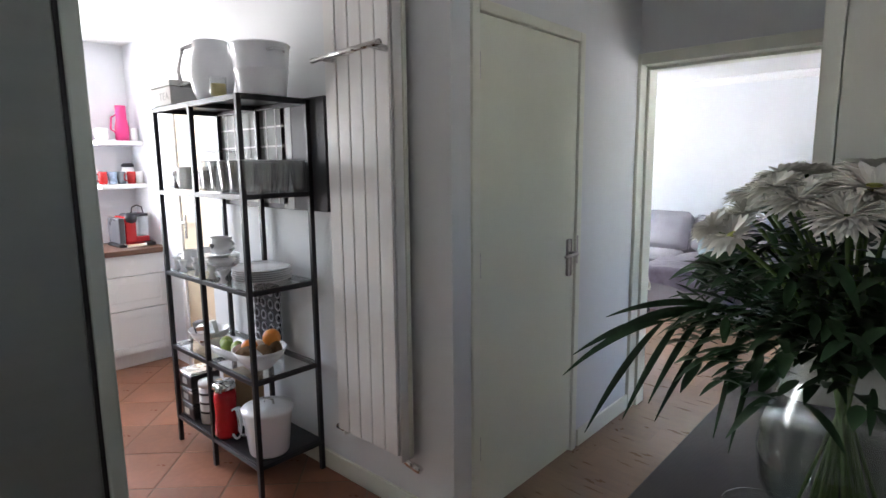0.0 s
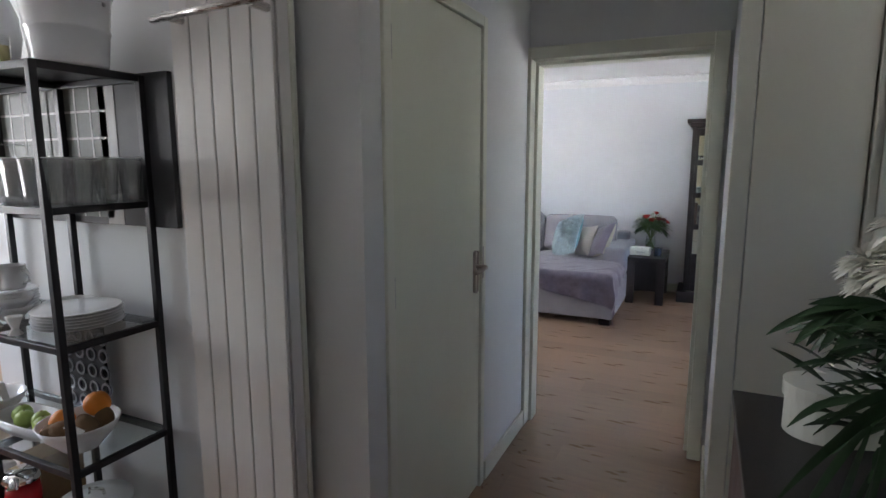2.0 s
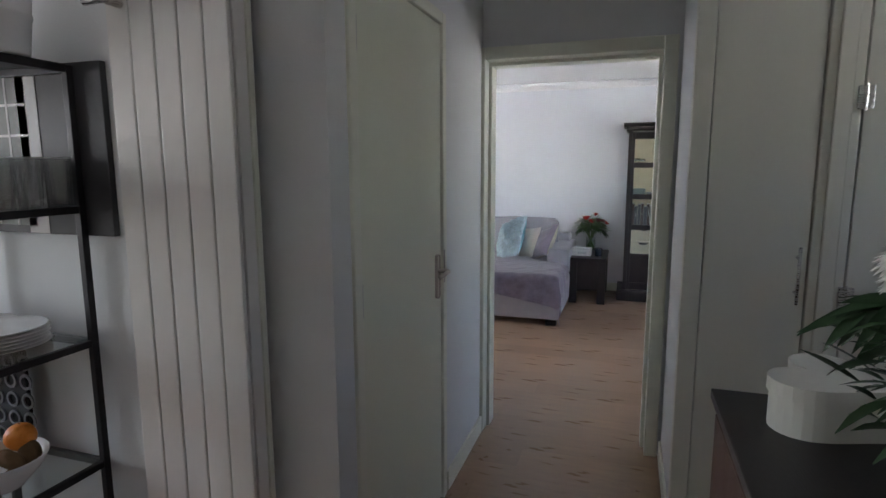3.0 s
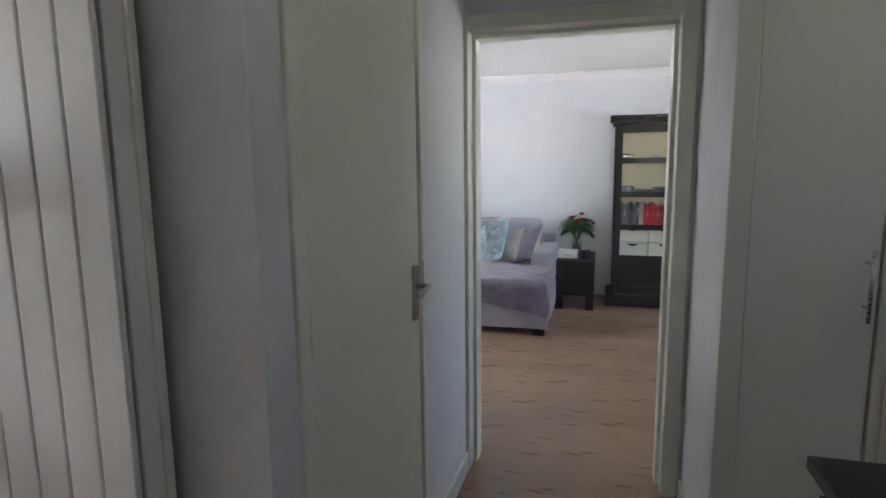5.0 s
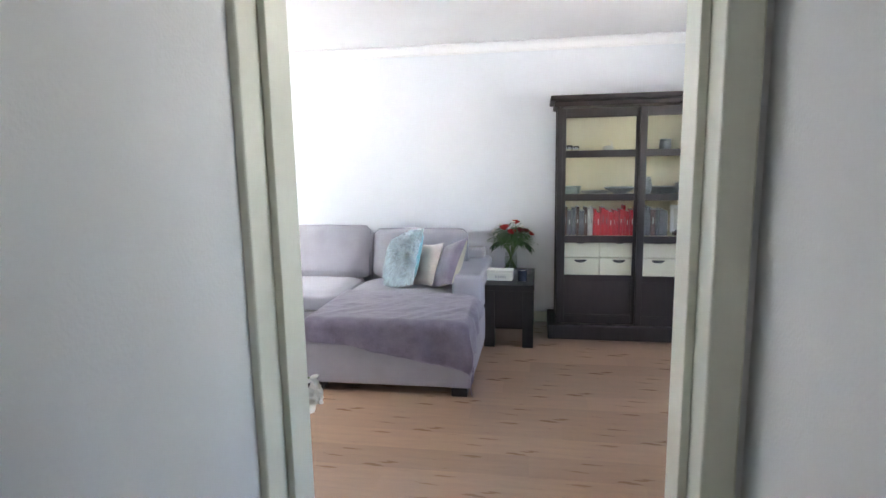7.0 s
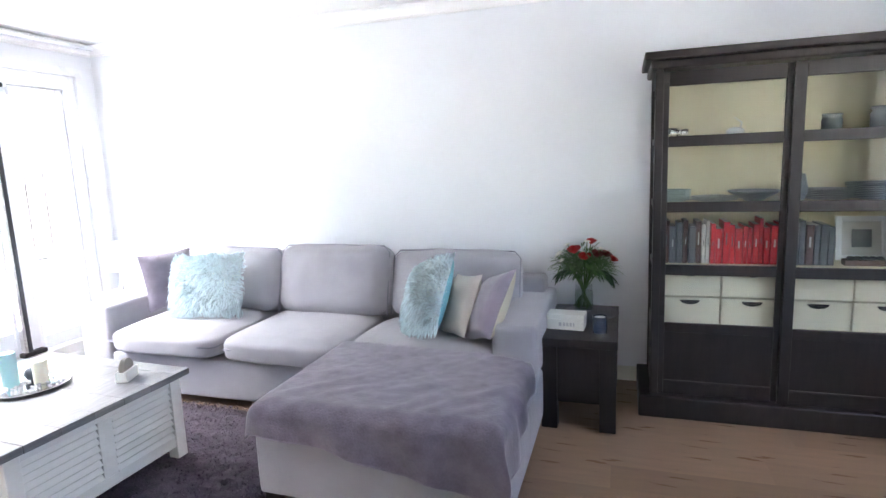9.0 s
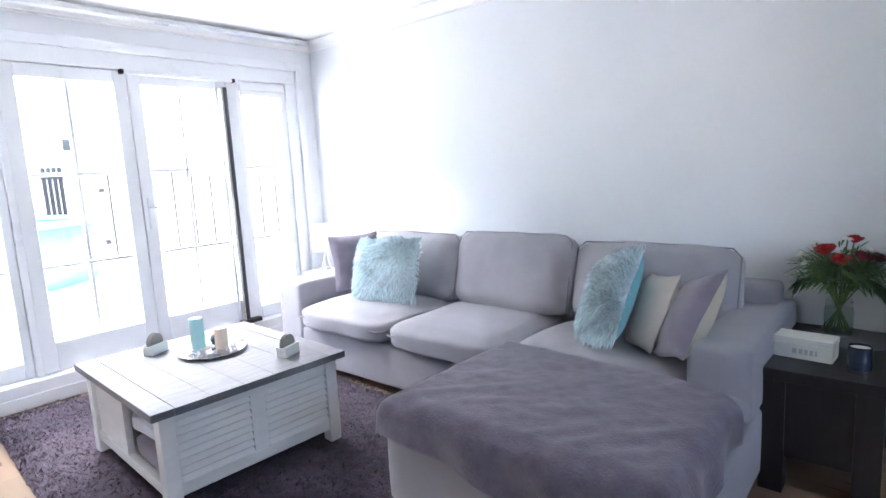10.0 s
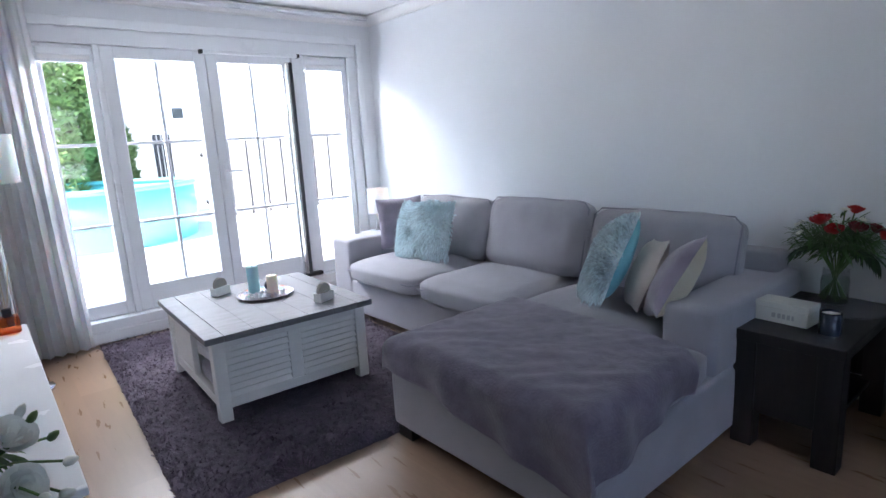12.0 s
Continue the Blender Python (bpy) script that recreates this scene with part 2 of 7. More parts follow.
setting("wall_hall_left", wall_with_holes("x", -1.122, -1.022, 1.95, 3.48, 0, H, [(1.97, 2.83, 0, 2.1)]), HALLWALL, "grey white plastered passage wall with a door opening", "wall")
setting("wall_living_near", wall_with_holes("y", 3.48, 3.62, -1.75, 1.75, 0, H, [(-1.068, -0.078, 0, 2.095)]), HALLWALL, "plastered wall with the living room doorway", "wall")
setting("wall_living_tv", box(-4.53, 3.9, 0, -1.62, 4.0, H), WALL, "white plastered wall behind the low unit", "wall")
setting("wall_living_tv_return", box(-1.72, 3.62, 0, -1.62, 3.9, H), WALL, "white plastered short wall", "wall")
setting("wall_hall_right", box(-0.062, 2.92, 0, 0.06, 3.48, H), HALLWALL, "pale plastered passage wall beside the closet", "wall")
setting("wall_closet_back", box(0.06, 3.3, 0, 1.5, 3.4, H), HALLWALL, "plain wall behind the closet", "wall")
# The opening is unseen, added to brighten the passage door and closet.
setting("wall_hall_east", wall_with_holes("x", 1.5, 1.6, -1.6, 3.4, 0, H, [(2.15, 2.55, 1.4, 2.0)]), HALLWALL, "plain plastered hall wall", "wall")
setting("wall_hall_south", box(-4.75, -1.7, 0, 1.6, -1.6, H), HALLWALL, "plain plastered hall wall", "wall")
setting("wall_kitchen_west", wall_with_holes("x", -4.75, -4.65, -1.6, 2.15, 0, H, [(0.1, 1.57, 1.02, 2.2)]), WALL, "white plastered kitchen wall with a window", "wall")
setting("wall_living_back", box(-4.80, 7.45, 0, 1.75, 7.6, H), WALL, "cool white plastered living room wall behind the sofa", "wall")
# The opening is unseen, added to brighten the far side of the living room.
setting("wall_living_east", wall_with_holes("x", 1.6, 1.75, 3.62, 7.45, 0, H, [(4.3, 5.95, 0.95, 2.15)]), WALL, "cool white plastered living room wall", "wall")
setting("wall_living_window", wall_with_holes("x", -4.80, -4.53, 3.9, 7.45, 0, H, [(4.79, 7.29, 0.02, 2.2)]), WALL, "cool white plastered wall around the garden doors", "wall")
setting("wall_toilet_back", box(-2.97, 3.3, 0, -1.15, 3.4, H), HALLWALL, "plain wall behind the closed door", "wall")
setting("ceiling_hall", box(-4.75, -1.7, H, 1.75, 3.62, H + 0.1), CEIL, "white painted hall ceiling", "ceiling")
setting("ceiling_living", box(-4.80, 3.62, H, 1.75, 7.6, H + 0.1), CEIL, "white painted living room ceiling", "ceiling")


def cornice(name, p, q, side):
    """A coved cornice from p to q, with its room side to the given direction."""
    out = bmesh.new()
    prof = [(0, 0), (0.075, 0), (0.075, -0.012), (0.06, -0.016), (0.04, -0.03), (0.026, -0.05), (0.02, -0.062), (0.014, -0.066), (0.014, -0.08), (0, -0.08)]
    p, q, side = Vector(p), Vector(q), Vector(side)
    ra = [out.verts.new(p + side * a + Vector((0, 0, b))) for a, b in prof]
    rb = [out.verts.new(q + side * a + Vector((0, 0, b))) for a, b in prof]
    for i in range(len(prof)):
        j = (i + 1) % len(prof)
        out.faces.new((ra[i], ra[j], rb[j], rb[i]))
    out.faces.new(ra), out.faces.new(rb[::-1])
    return setting(name, out, CEIL, "white moulded plaster cornice", "cornice")


cornice("trim_cornice_back", (-4.53, 7.448, H - 0.002), (1.6, 7.448, H - 0.002), (0, -1, 0))
cornice("trim_cornice_window", (-4.528, 4.0, H - 0.004), (-4.528, 7.45, H - 0.004), (1, 0, 0))
cornice("trim_cornice_east", (1.598, 3.62, H - 0.004), (1.598, 7.45, H - 0.004), (-1, 0, 0))


def skirting(name, x0, y0, x1, y1, h=0.095):
    return setting(name, box(x0, y0, 0.001, x1, y1, h, 0.004), TRIM, "painted skirting board", "skirting board")


skirting("baseboard_hall_left", -1.022, 2.845, -1.008, 3.478)
skirting("baseboard_radiator", -2.95, 1.846, -1.06, 1.86)
skirting("baseboard_corner", -1.022, 1.87, -1.008, 1.975)
skirting("baseboard_hall_right", -0.076, 2.93, -0.063, 3.454)
skirting("baseboard_living_back", -4.51, 7.436, 1.6, 7.45)
skirting("baseboard_living_east", 1.586, 3.65, 1.6, 7.434)
skirting("baseboard_living_left", -1.62, 3.95, -1.606, 3.996)
skirting("baseboard_kitchen", -3.02, 2.036, -2.975, 2.05)

# sub-floors; boards and tiles are laid on them at the end of the file
floor_living = setting("floor_wood", box(-4.53, -1.6, -0.1, 1.6, 7.45, -0.0035), GROUT, "brown oak laminate floor in staggered planks", "floor")
floor_kitchen = setting("floor_tiled", box(-4.65, -1.6, -0.08, -1.12, 2.05, -0.003), TGROUT, "terracotta floor tiles laid diagonally", "floor")


# ---- doors and frames ----
def door_frame(name, axis, at, lo, hi, top, depth, w, material, label):
    """Jambs and head round an opening from lo to hi; at and depth lie across the wall."""
    fr = thing(name, ((lo + hi) / 2 if axis == "y" else at, at if axis == "y" else (lo + hi) / 2, 0), label, "door frame")
    fr["kind"] = "structure"
    for nm, l, h, zb, zt in (("jamb", lo - w, lo, 0.001, top + w), ("jamb", hi, hi + w, 0.001, top + w), ("head", lo, hi, top, top + w)):
        if axis == "y":
            bm = box(l, at, zb, h, at + depth, zt, 0.005)
        else:
            bm = box(at, l, zb, at + depth, h, zt, 0.005)
        part(nm, bm, material, fr)
    return fr


fr = door_frame("door_1", "y", 3.455, -1.003, -0.142, 2.03, 0.19, 0.062, TRIM, "cream painted open doorway frame into the living room")
for l, h in ((-1.003, -0.985), (-0.160, -0.142)):
    part("door_stop", box(l, 3.54, 0.002, h, 3.645, 2.012, 0.003), TRIM, fr)
part("door_stop", box(-1.003, 3.54, 2.012, -0.142, 3.645, 2.03, 0.003), TRIM, fr)

fr = door_frame("door_2", "x", -1.112, 2.016, 2.781, 2.055, 0.102, 0.046, TRIM, "closed pale green flush door in the passage")
leaf = part("door_leaf", box(-1.062, 2.019, 0.012, -1.022, 2.778, 2.052, 0.003), DOORP, fr, "flat pale green door leaf")
plate = part("handle_plate", box(-1.022, 2.701, 0.945, -1.013, 2.739, 1.13, 0.012), NICKEL, leaf, "long brushed steel door plate")
part("lever", tube([(-1.017, 2.721, 1.062), (-0.977, 2.721, 1.062), (-0.967, 2.714, 1.062), (-0.965, 2.659, 1.06), (-0.969, 2.609, 1.057)], 0.009, 10), NICKEL, leaf, "curved steel lever handle", True)
part("keyhole", lathe([(0, 0), (0.006, 0), (0.006, 0.003), (0, 0.003)], 0, 0, 12), BLACKM, leaf)
bpy.data.objects["keyhole"].matrix_local = Matrix.Translation(Vector((-1.013, 2.721, 1.0)) - fr.location) @ pose(0, 0, 0, 0, 90, 0)
for z in (0.32, 1.095, 1.86):
    part("hinge", tube([(-1.018, 2.017, z - 0.05), (-1.018, 2.017, z + 0.05)], 0.007, 8), STEEL, fr)
part("strike_plate", box(-1.0095, 2.783, 1.0, -1.0085, 2.796, 1.14), NICKEL, fr)

# cream kitchen door
fr = door_frame("door_3", "y", 2.04, -3.80, -3.13, 2.0, 0.1, 0.05, WHITE, "closed cream kitchen door in a white frame")
leaf = part("door_leaf", box(-3.797, 2.055, 0.01, -3.133, 2.095, 2.097, 0.003), CREAM, fr, "cream painted door leaf")
part("handle_plate", box(-3.76, 2.048, 0.98, -3.73, 2.055, 1.16, 0.003), STEEL, leaf)
part("lever", tube([(-3.745, 2.05, 1.1), (-3.745, 2.01, 1.1), (-3.735, 2.005, 1.1), (-3.64, 2.005, 1.1)], 0.008, 8), STEEL, leaf, "", True)

# ---- closet with tall doors in the hall ----
closet = thing("built_in_closet", (0.7, 2.905, 0), "tall off-white built-in closet with flat and moulded doors", "closet")
part("side_post", box(-0.064, 2.855, 0.0, 0.001, 2.915, 2.44, 0.004), CLOSETP, closet)
d = part("door", box(0.005, 2.87, 0.05, 0.352, 2.895, 2.415, 0.003), CLOSETP, closet, "flat off-white tall door")
part("bar_handle", tube([(0.318, 2.83, 0.99), (0.318, 2.83, 1.2)], 0.006, 8), STEEL, d, "slim steel bar handle", True)
for z in (1.03, 1.16):
    part("handle_post", tube([(0.318, 2.83, z), (0.318, 2.871, z)], 0.005, 8), STEEL, d)
part("middle_post", box(0.356, 2.86, 0.0, 0.47, 2.915, 2.44, 0.006), CLOSETP, closet)
part("post_moulding", box(0.385, 2.85, 0.1, 0.44, 2.861, 2.4, 0.006), CLOSETP, closet)
d = part("door", box(0.478, 2.87, 0.05, 0.95, 2.895, 2.415, 0.003), CLOSETP, closet, "moulded off-white tall door")
for z in (0.45, 1.02, 1.72):
    hg = part("hinge", box(0.452, 2.847, z - 0.04, 0.5, 2.861, z + 0.04, 0.003), STEEL, closet, "bright metal hinge")
    part("hinge_pin", tube([(0.474, 2.845, z - 0.045), (0.474, 2.845, z + 0.045)], 0.007, 8), STEEL, hg)
part("door", box(0.955, 2.87, 0.05, 1.45, 2.895, 2.415, 0.003), CLOSETP, closet)
part("plinth", box(0.003, 2.885, 0.0, 1.49, 2.905, 0.05), CLOSETP, closet)
part("top_rail", box(0.003, 2.885, 2.415, 1.49, 2.905, 2.444), CLOSETP, closet)

# ---- garden doors ----
X0, X1 = -4.67, -4.57


def pane_bars(win, y0, y1, z0, z1, zs, ys):
    for z in zs:
        part("glazing_bar", box(X0 + 0.028, y0, z - 0.011, X1 - 0.022, y1, z + 0.011, 0.003), PVC, win)
    for y in ys:
        part("glazing_bar", box(X0 + 0.03, y - 0.011, z0, X1 - 0.024, y + 0.011, z1, 0.003), PVC, win)
    p = part("pane", box(X0 + 0.045, y0 - 0.005, z0 - 0.005, X0 + 0.055, y1 + 0.005, z1 + 0.005), GLASS, win, "clear glass")
    p.visible_shadow = False


def sash(name, y0, y1, z0, z1, st, bars, label, bot=None):
    win = thing(name, (X0 + 0.05, (y0 + y1) / 2, z0), label, "window")
    win["kind"] = "structure"
    bot = bot or st
    part("stile", box(X0, y0, z0, X1, y0 + st, z1, 0.006), PVC, win)
    part("stile", box(X0, y1 - st, z0, X1, y1, z1, 0.006), PVC, win)
    part("rail", box(X0 + 0.002, y0 + st, z0, X1 - 0.002, y1 - st, z0 + bot, 0.006), PVC, win)
    part("rail", box(X0 + 0.002, y0 + st, z1 - st, X1 - 0.002, y1 - st, z1, 0.006), PVC, win)
    pane_bars(win, y0 + st, y1 - st, z0 + bot, z1 - st, *bars)
    return win


gf = thing("window_frame_garden", (-4.62, 6.04, 0.02), "white plastic frame of the garden doors", "window frame")
gf["kind"] = "structure"
part("threshold", box(-4.75, 4.79, 0.02, -4.49, 7.29, 0.16, 0.008), PVC, gf, "white stepped threshold")
part("threshold_lip", box(-4.51, 4.79, 0.002, -4.475, 7.29, 0.085, 0.006), PVC, gf)
part("head", box(-4.71, 4.79, 2.09, -4.55, 7.29, 2.20, 0.006), PVC, gf)
for l, h in ((4.79, 4.83), (5.185, 5.225), (6.655, 6.73), (7.19, 7.29)):
    part("post", box(-4.71, l, 0.16, -4.55, h, 2.09, 0.006), PVC, gf)
part("architrave", box(-4.54, 7.285, 0.10, -4.515, 7.345, 2.26, 0.005), PVC, gf)
part("architrave", box(-4.54, 4.73, 0.10, -4.515, 4.792, 2.26, 0.005), PVC, gf)
part("architrave", box(-4.54, 4.792, 2.195, -4.516, 7.285, 2.26, 0.005), PVC, gf)
sash("window_1", 4.832, 5.183, 0.162, 2.088, 0.05, ([0.83, 1.412], []), "white side window with two glazing bars", 0.10)
d1 = sash("window_2", 5.228, 5.942, 0.162, 2.088, 0.085, ([0.83, 1.412], [5.585]), "white glazed garden door with six panes", 0.19)
d2 = sash("window_3", 5.946, 6.653, 0.162, 2.088, 0.085, ([0.83, 1.412], [6.30]), "white glazed garden door with a lever handle", 0.19)
sash("window_4", 6.733, 7.188, 0.162, 2.088, 0.05, ([0.83, 1.412], []), "white narrow side window with a rolled blind", 0.10)
hp = part("handle_plate", box(-4.57, 5.975, 1.0, -4.558, 6.005, 1.23, 0.004), PVC, d2, "white handle plate")
part("lever", tube([(-4.56, 5.99, 1.16), (-4.515, 5.99, 1.16), (-4.51, 6.0, 1.16), (-4.51, 6.11, 1.155)], 0.009, 10), PVC, hp, "", True)
for y0, y1 in ((4.85, 5.17), (6.76, 7.16)):
    bl = thing("roller_blind", (-4.55, (y0 + y1) / 2, 2.0), "rolled-up white pleated blind in its cassette", "blind", "window blinds")
    part("cassette", box(-4.565, y0, 2.01, -4.52, y1, 2.06, 0.008), PVC, bl)
    part("bottom_bar", box(-4.56, y0 + 0.01, 1.965, -4.535, y1 - 0.01, 1.985, 0.004), PVC, bl)
    part("folds", box(-4.558, y0 + 0.012, 1.985, -4.532, y1 - 0.012, 2.01, 0.003), CEIL, bl)
SCREEN = mat("charcoal_screen_mesh", (0.06, 0.065, 0.075), 0.7, var=0.2, bump=0.1, bscale=200)
sc = thing("insect_screen", (-4.51, 6.69, 0.10), "folded black pleated insect screen on its rail", "insect screen")
part("pull_bar", box(-4.545, 6.578, 0.195, -4.505, 6.602, 2.02, 0.004), STEEL, sc, "aluminium pull bar")
part("folded_mesh", box(-4.54, 6.604, 0.195, -4.502, 6.632, 2.02, 0.004), SCREEN, sc, "folded black mesh")
part("foot", box(-4.55, 6.56, 0.162, -4.49, 6.73, 0.195, 0.006), BLACKM, sc)
part("top_rail", box(-4.548, 5.9, 2.062, -4.51, 6.74, 2.085, 0.004), PVC, sc)
for y in (5.9, 6.70):
    part("rail_end", box(-4.55, y - 0.012, 2.06, -4.505, y + 0.012, 2.09, 0.004), BLACKM, sc)

# kitchen window
kw = thing("window_5", (-4.7, 0.83, 1.02), "white framed kitchen window", "window")
kw["kind"] = "structure"
for l, h in ((0.1, 0.16), (0.80, 0.87), (1.51, 1.57)):
    part("stile", box(-4.73, l, 1.02, -4.66, h, 2.2, 0.005), PVC, kw)
for zb, zt in ((1.02, 1.08), (2.14, 2.2)):
    for l, h in ((0.16, 0.80), (0.87, 1.51)):
        part("rail", box(-4.728, l, zb, -4.662, h, zt, 0.005), PVC, kw)
for l, h in ((0.155, 0.805), (0.865, 1.515)):
    p = part("pane", box(-4.70, l, 1.075, -4.692, h, 2.145), GLASS, kw)
    p.visible_shadow = False
part("sill", box(-4.66, 0.05, 0.985, -4.56, 1.60, 1.015, 0.006), WHITE, kw)
# ---- sofa ----
sofa = thing("corner_sofa", (-2.4, 6.6, 0), "grey fabric corner sofa with chaise, piped cushions, dark feet", "sofa")


def at(bm, m):
    bmesh.ops.transform(bm, matrix=m, verts=bm.verts)
    return bm


def soft_box(x0, y0, z0, x1, y1, z1, b=0.03, seed=0, w=0.004):
    bm = box(x0, y0, z0, x1, y1, z1, b, 4)
    bmesh.ops.subdivide_edges(bm, edges=[e for e in bm.edges if e.calc_length() > 0.2], cuts=6, use_grid_fill=True)
    for v in bm.verts:
        v.co += noise.noise_vector(v.co * 4 + Vector((seed, 0, 0))) * w
    return bm


part("base", soft_box(-3.60, 6.50, 0.05, -1.93, 7.40, 0.30, 0.02), SOFA, sofa, "", True)
part("chaise_base", soft_box(-1.93, 5.70, 0.055, -0.842, 7.40, 0.33, 0.02, 3), SOFA, sofa, "", True)
part("armrest", soft_box(-3.86, 6.50, 0.05, -3.60, 7.42, 0.60, 0.03, 5), SOFA, sofa, "", True)
part("armrest", soft_box(-1.075, 6.495, 0.33, -0.842, 7.42, 0.612, 0.03, 6), SOFA, sofa, "wide grey armrest", True)
part("back_frame", soft_box(-3.60, 7.24, 0.30, -0.90, 7.425, 0.70, 0.03, 8), SOFA, sofa, "", True)


def seat_cushion(x0, y0, x1, y1, z0, z1, seed):
    c = part("seat_cushion", at(cushion(x1 - x0, y1 - y0, z1 - z0, 0.22, 12, seed), Matrix.Translation(((x0 + x1) / 2, (y0 + y1) / 2, (z0 + z1) / 2))), SOFA, sofa, "", True)
    z = (z0 + z1) / 2 + 0.012
    i = 0.014
    loop = [(x0 + i + 0.03, y0 + i, z), ((x0 + x1) / 2, y0 + i - 0.003, z + 0.002), (x1 - i - 0.03, y0 + i, z), (x1 - i, y0 + i + 0.03, z), (x1 - i, y1 - 0.1, z)]
    part("piping", tube(loop, 0.0045, 6), SOFASEAM, c, "", True)
    return c


seat_cushion(-3.595, 6.43, -2.745, 7.22, 0.29, 0.475, 1)
seat_cushion(-2.735, 6.43, -1.935, 7.22, 0.29, 0.475, 2)
chaise = seat_cushion(-1.93, 5.685, -1.08, 7.22, 0.31, 0.47, 3)
part("chaise_pad", at(cushion(0.245, 0.83, 0.16, 0.2, 10, 4), Matrix.Translation((-0.965, 6.09, 0.39))), SOFA, sofa, "", True)


def back_cushion(x0, x1, z0, z1, y, tilt, seed):
    w, h = x1 - x0, z1 - z0
    m = Matrix.Translation(((x0 + x1) / 2, y, (z0 + z1) / 2)) @ pose(0, 0, 0, 90 - tilt, 0, 0)
    c = part("back_cushion", at(cushion(w, h, 0.24, 0.42, 12, seed, 0.012), m), SOFA, sofa, "", True)
    hw, hh = w / 2 - 0.012, h / 2 - 0.012
    loop = [m @ Vector(p) for p in ((-hw, -hh, 0.05), (-hw, hh - 0.04, 0.05), (-hw + 0.04, hh, 0.045), (0, hh + 0.006, 0.05), (hw - 0.04, hh, 0.045), (hw, hh - 0.04, 0.05), (hw, -hh, 0.05))]
    part("piping", tube(loop, 0.0045, 6), SOFASEAM, c, "", True)
    return c


back_cushion(-3.52, -2.685, 0.44, 0.89, 7.15, 14, 11)
back_cushion(-2.69, -1.87, 0.44, 0.915, 7.14, 14, 12)
back_cushion(-1.87, -1.02, 0.44, 0.885, 7.16, 16, 13)
for x, y in ((-1.86, 5.76), (-0.915, 5.76), (-0.915, 7.32), (-3.78, 6.58), (-3.78, 7.34), (-2.0, 7.3)):
    part("foot", box(x - 0.05, y - 0.05, 0.0, x + 0.05, y + 0.05, 0.056, 0.004), DARKW, sofa, "dark wooden foot")
# ---- fleece blanket over the chaise ----
def bend(d, r):
    """Cloth that runs d past the start of a rounded edge of radius r: how far out it comes, and how far down."""
    if d <= 0:
        return 0.0, 0.0
    if d < r * math.pi / 2:
        return r * math.sin(d / r), r * (1 - math.cos(d / r))
    return r, r + d - r * math.pi / 2


def blanket():
    nx, ny, r = 120, 90, 0.065
    x0, x1, y0 = -1.935, -0.838, 5.672
    bm = bmesh.new()
    rows = []
    for j in range(ny + 1):
        row = []
        for i in range(nx + 1):
            u, w = i / nx, j / ny
            front = 0.105 + 0.27 * u ** 1.5 + 0.005 * math.sin(u * 17)
            right = 0.11 + 0.24 * (1 - w) ** 1.7 + 0.010 * math.sin(w * 13)
            px = x0 - 0.10 - 0.015 * math.sin(w * 9) + (x1 + right - x0 + 0.10) * u
            py = y0 - front + (6.47 - 0.16 * u ** 3.5 + 0.006 * math.sin(u * 11) - y0 + front) * w
            ox, dx = bend(max(x0 + r - px, px - x1 + r), r)
            oy, dy = bend(y0 + r - py, r)
            qx = min(max(px, x0 + r), x1 - r) + (ox if px > -1.4 else -ox)
            qy = max(py, y0 + r) - oy
            drop = max(dx, dy) + 0.30 * min(dx, dy)
            p = Vector((px, py, 0))
            # long soft creases that fan out from the far corner, and slack folds where the cloth hangs
            crease = noise.noise(Vector(((px + py) * 2.2, (py - px) * 9, 2)))
            z = 0.487 + 0.010 * max(0, crease) ** 1.2 + 0.005 * noise.noise(p * 6) + 0.0025 * noise.noise(p * 24)
            hang = min(1, drop / 0.10)
            fold = math.sin(px * 19 + py * 11 + 2.5 * noise.noise(p * 3))
            z += 0.010 * hang * (1 - min(1, drop / 0.2)) * fold
            if dy > 0.02:
                qy -= hang * (0.010 + 0.012 * fold)
            if dx > 0.02:
                s_ = 1 if px > -1.4 else -1
                qx += s_ * hang * (0.010 + 0.012 * math.sin(py * 23 + 2 * noise.noise(p * 3)))
            row.append(bm.verts.new((qx, qy, z - drop)))
        rows.append(row)
    for a, b in zip(rows, rows[1:]):
        for i in range(nx):
            bm.faces.new((a[i], a[i + 1], b[i + 1], b[i]))
    bmesh.ops.solidify(bm, geom=bm.faces[:], thickness=-0.009)
    return bm


single("blanket", blanket(), BLANKET, "lilac grey fleece blanket spread over the chaise", "blanket", smooth=True)


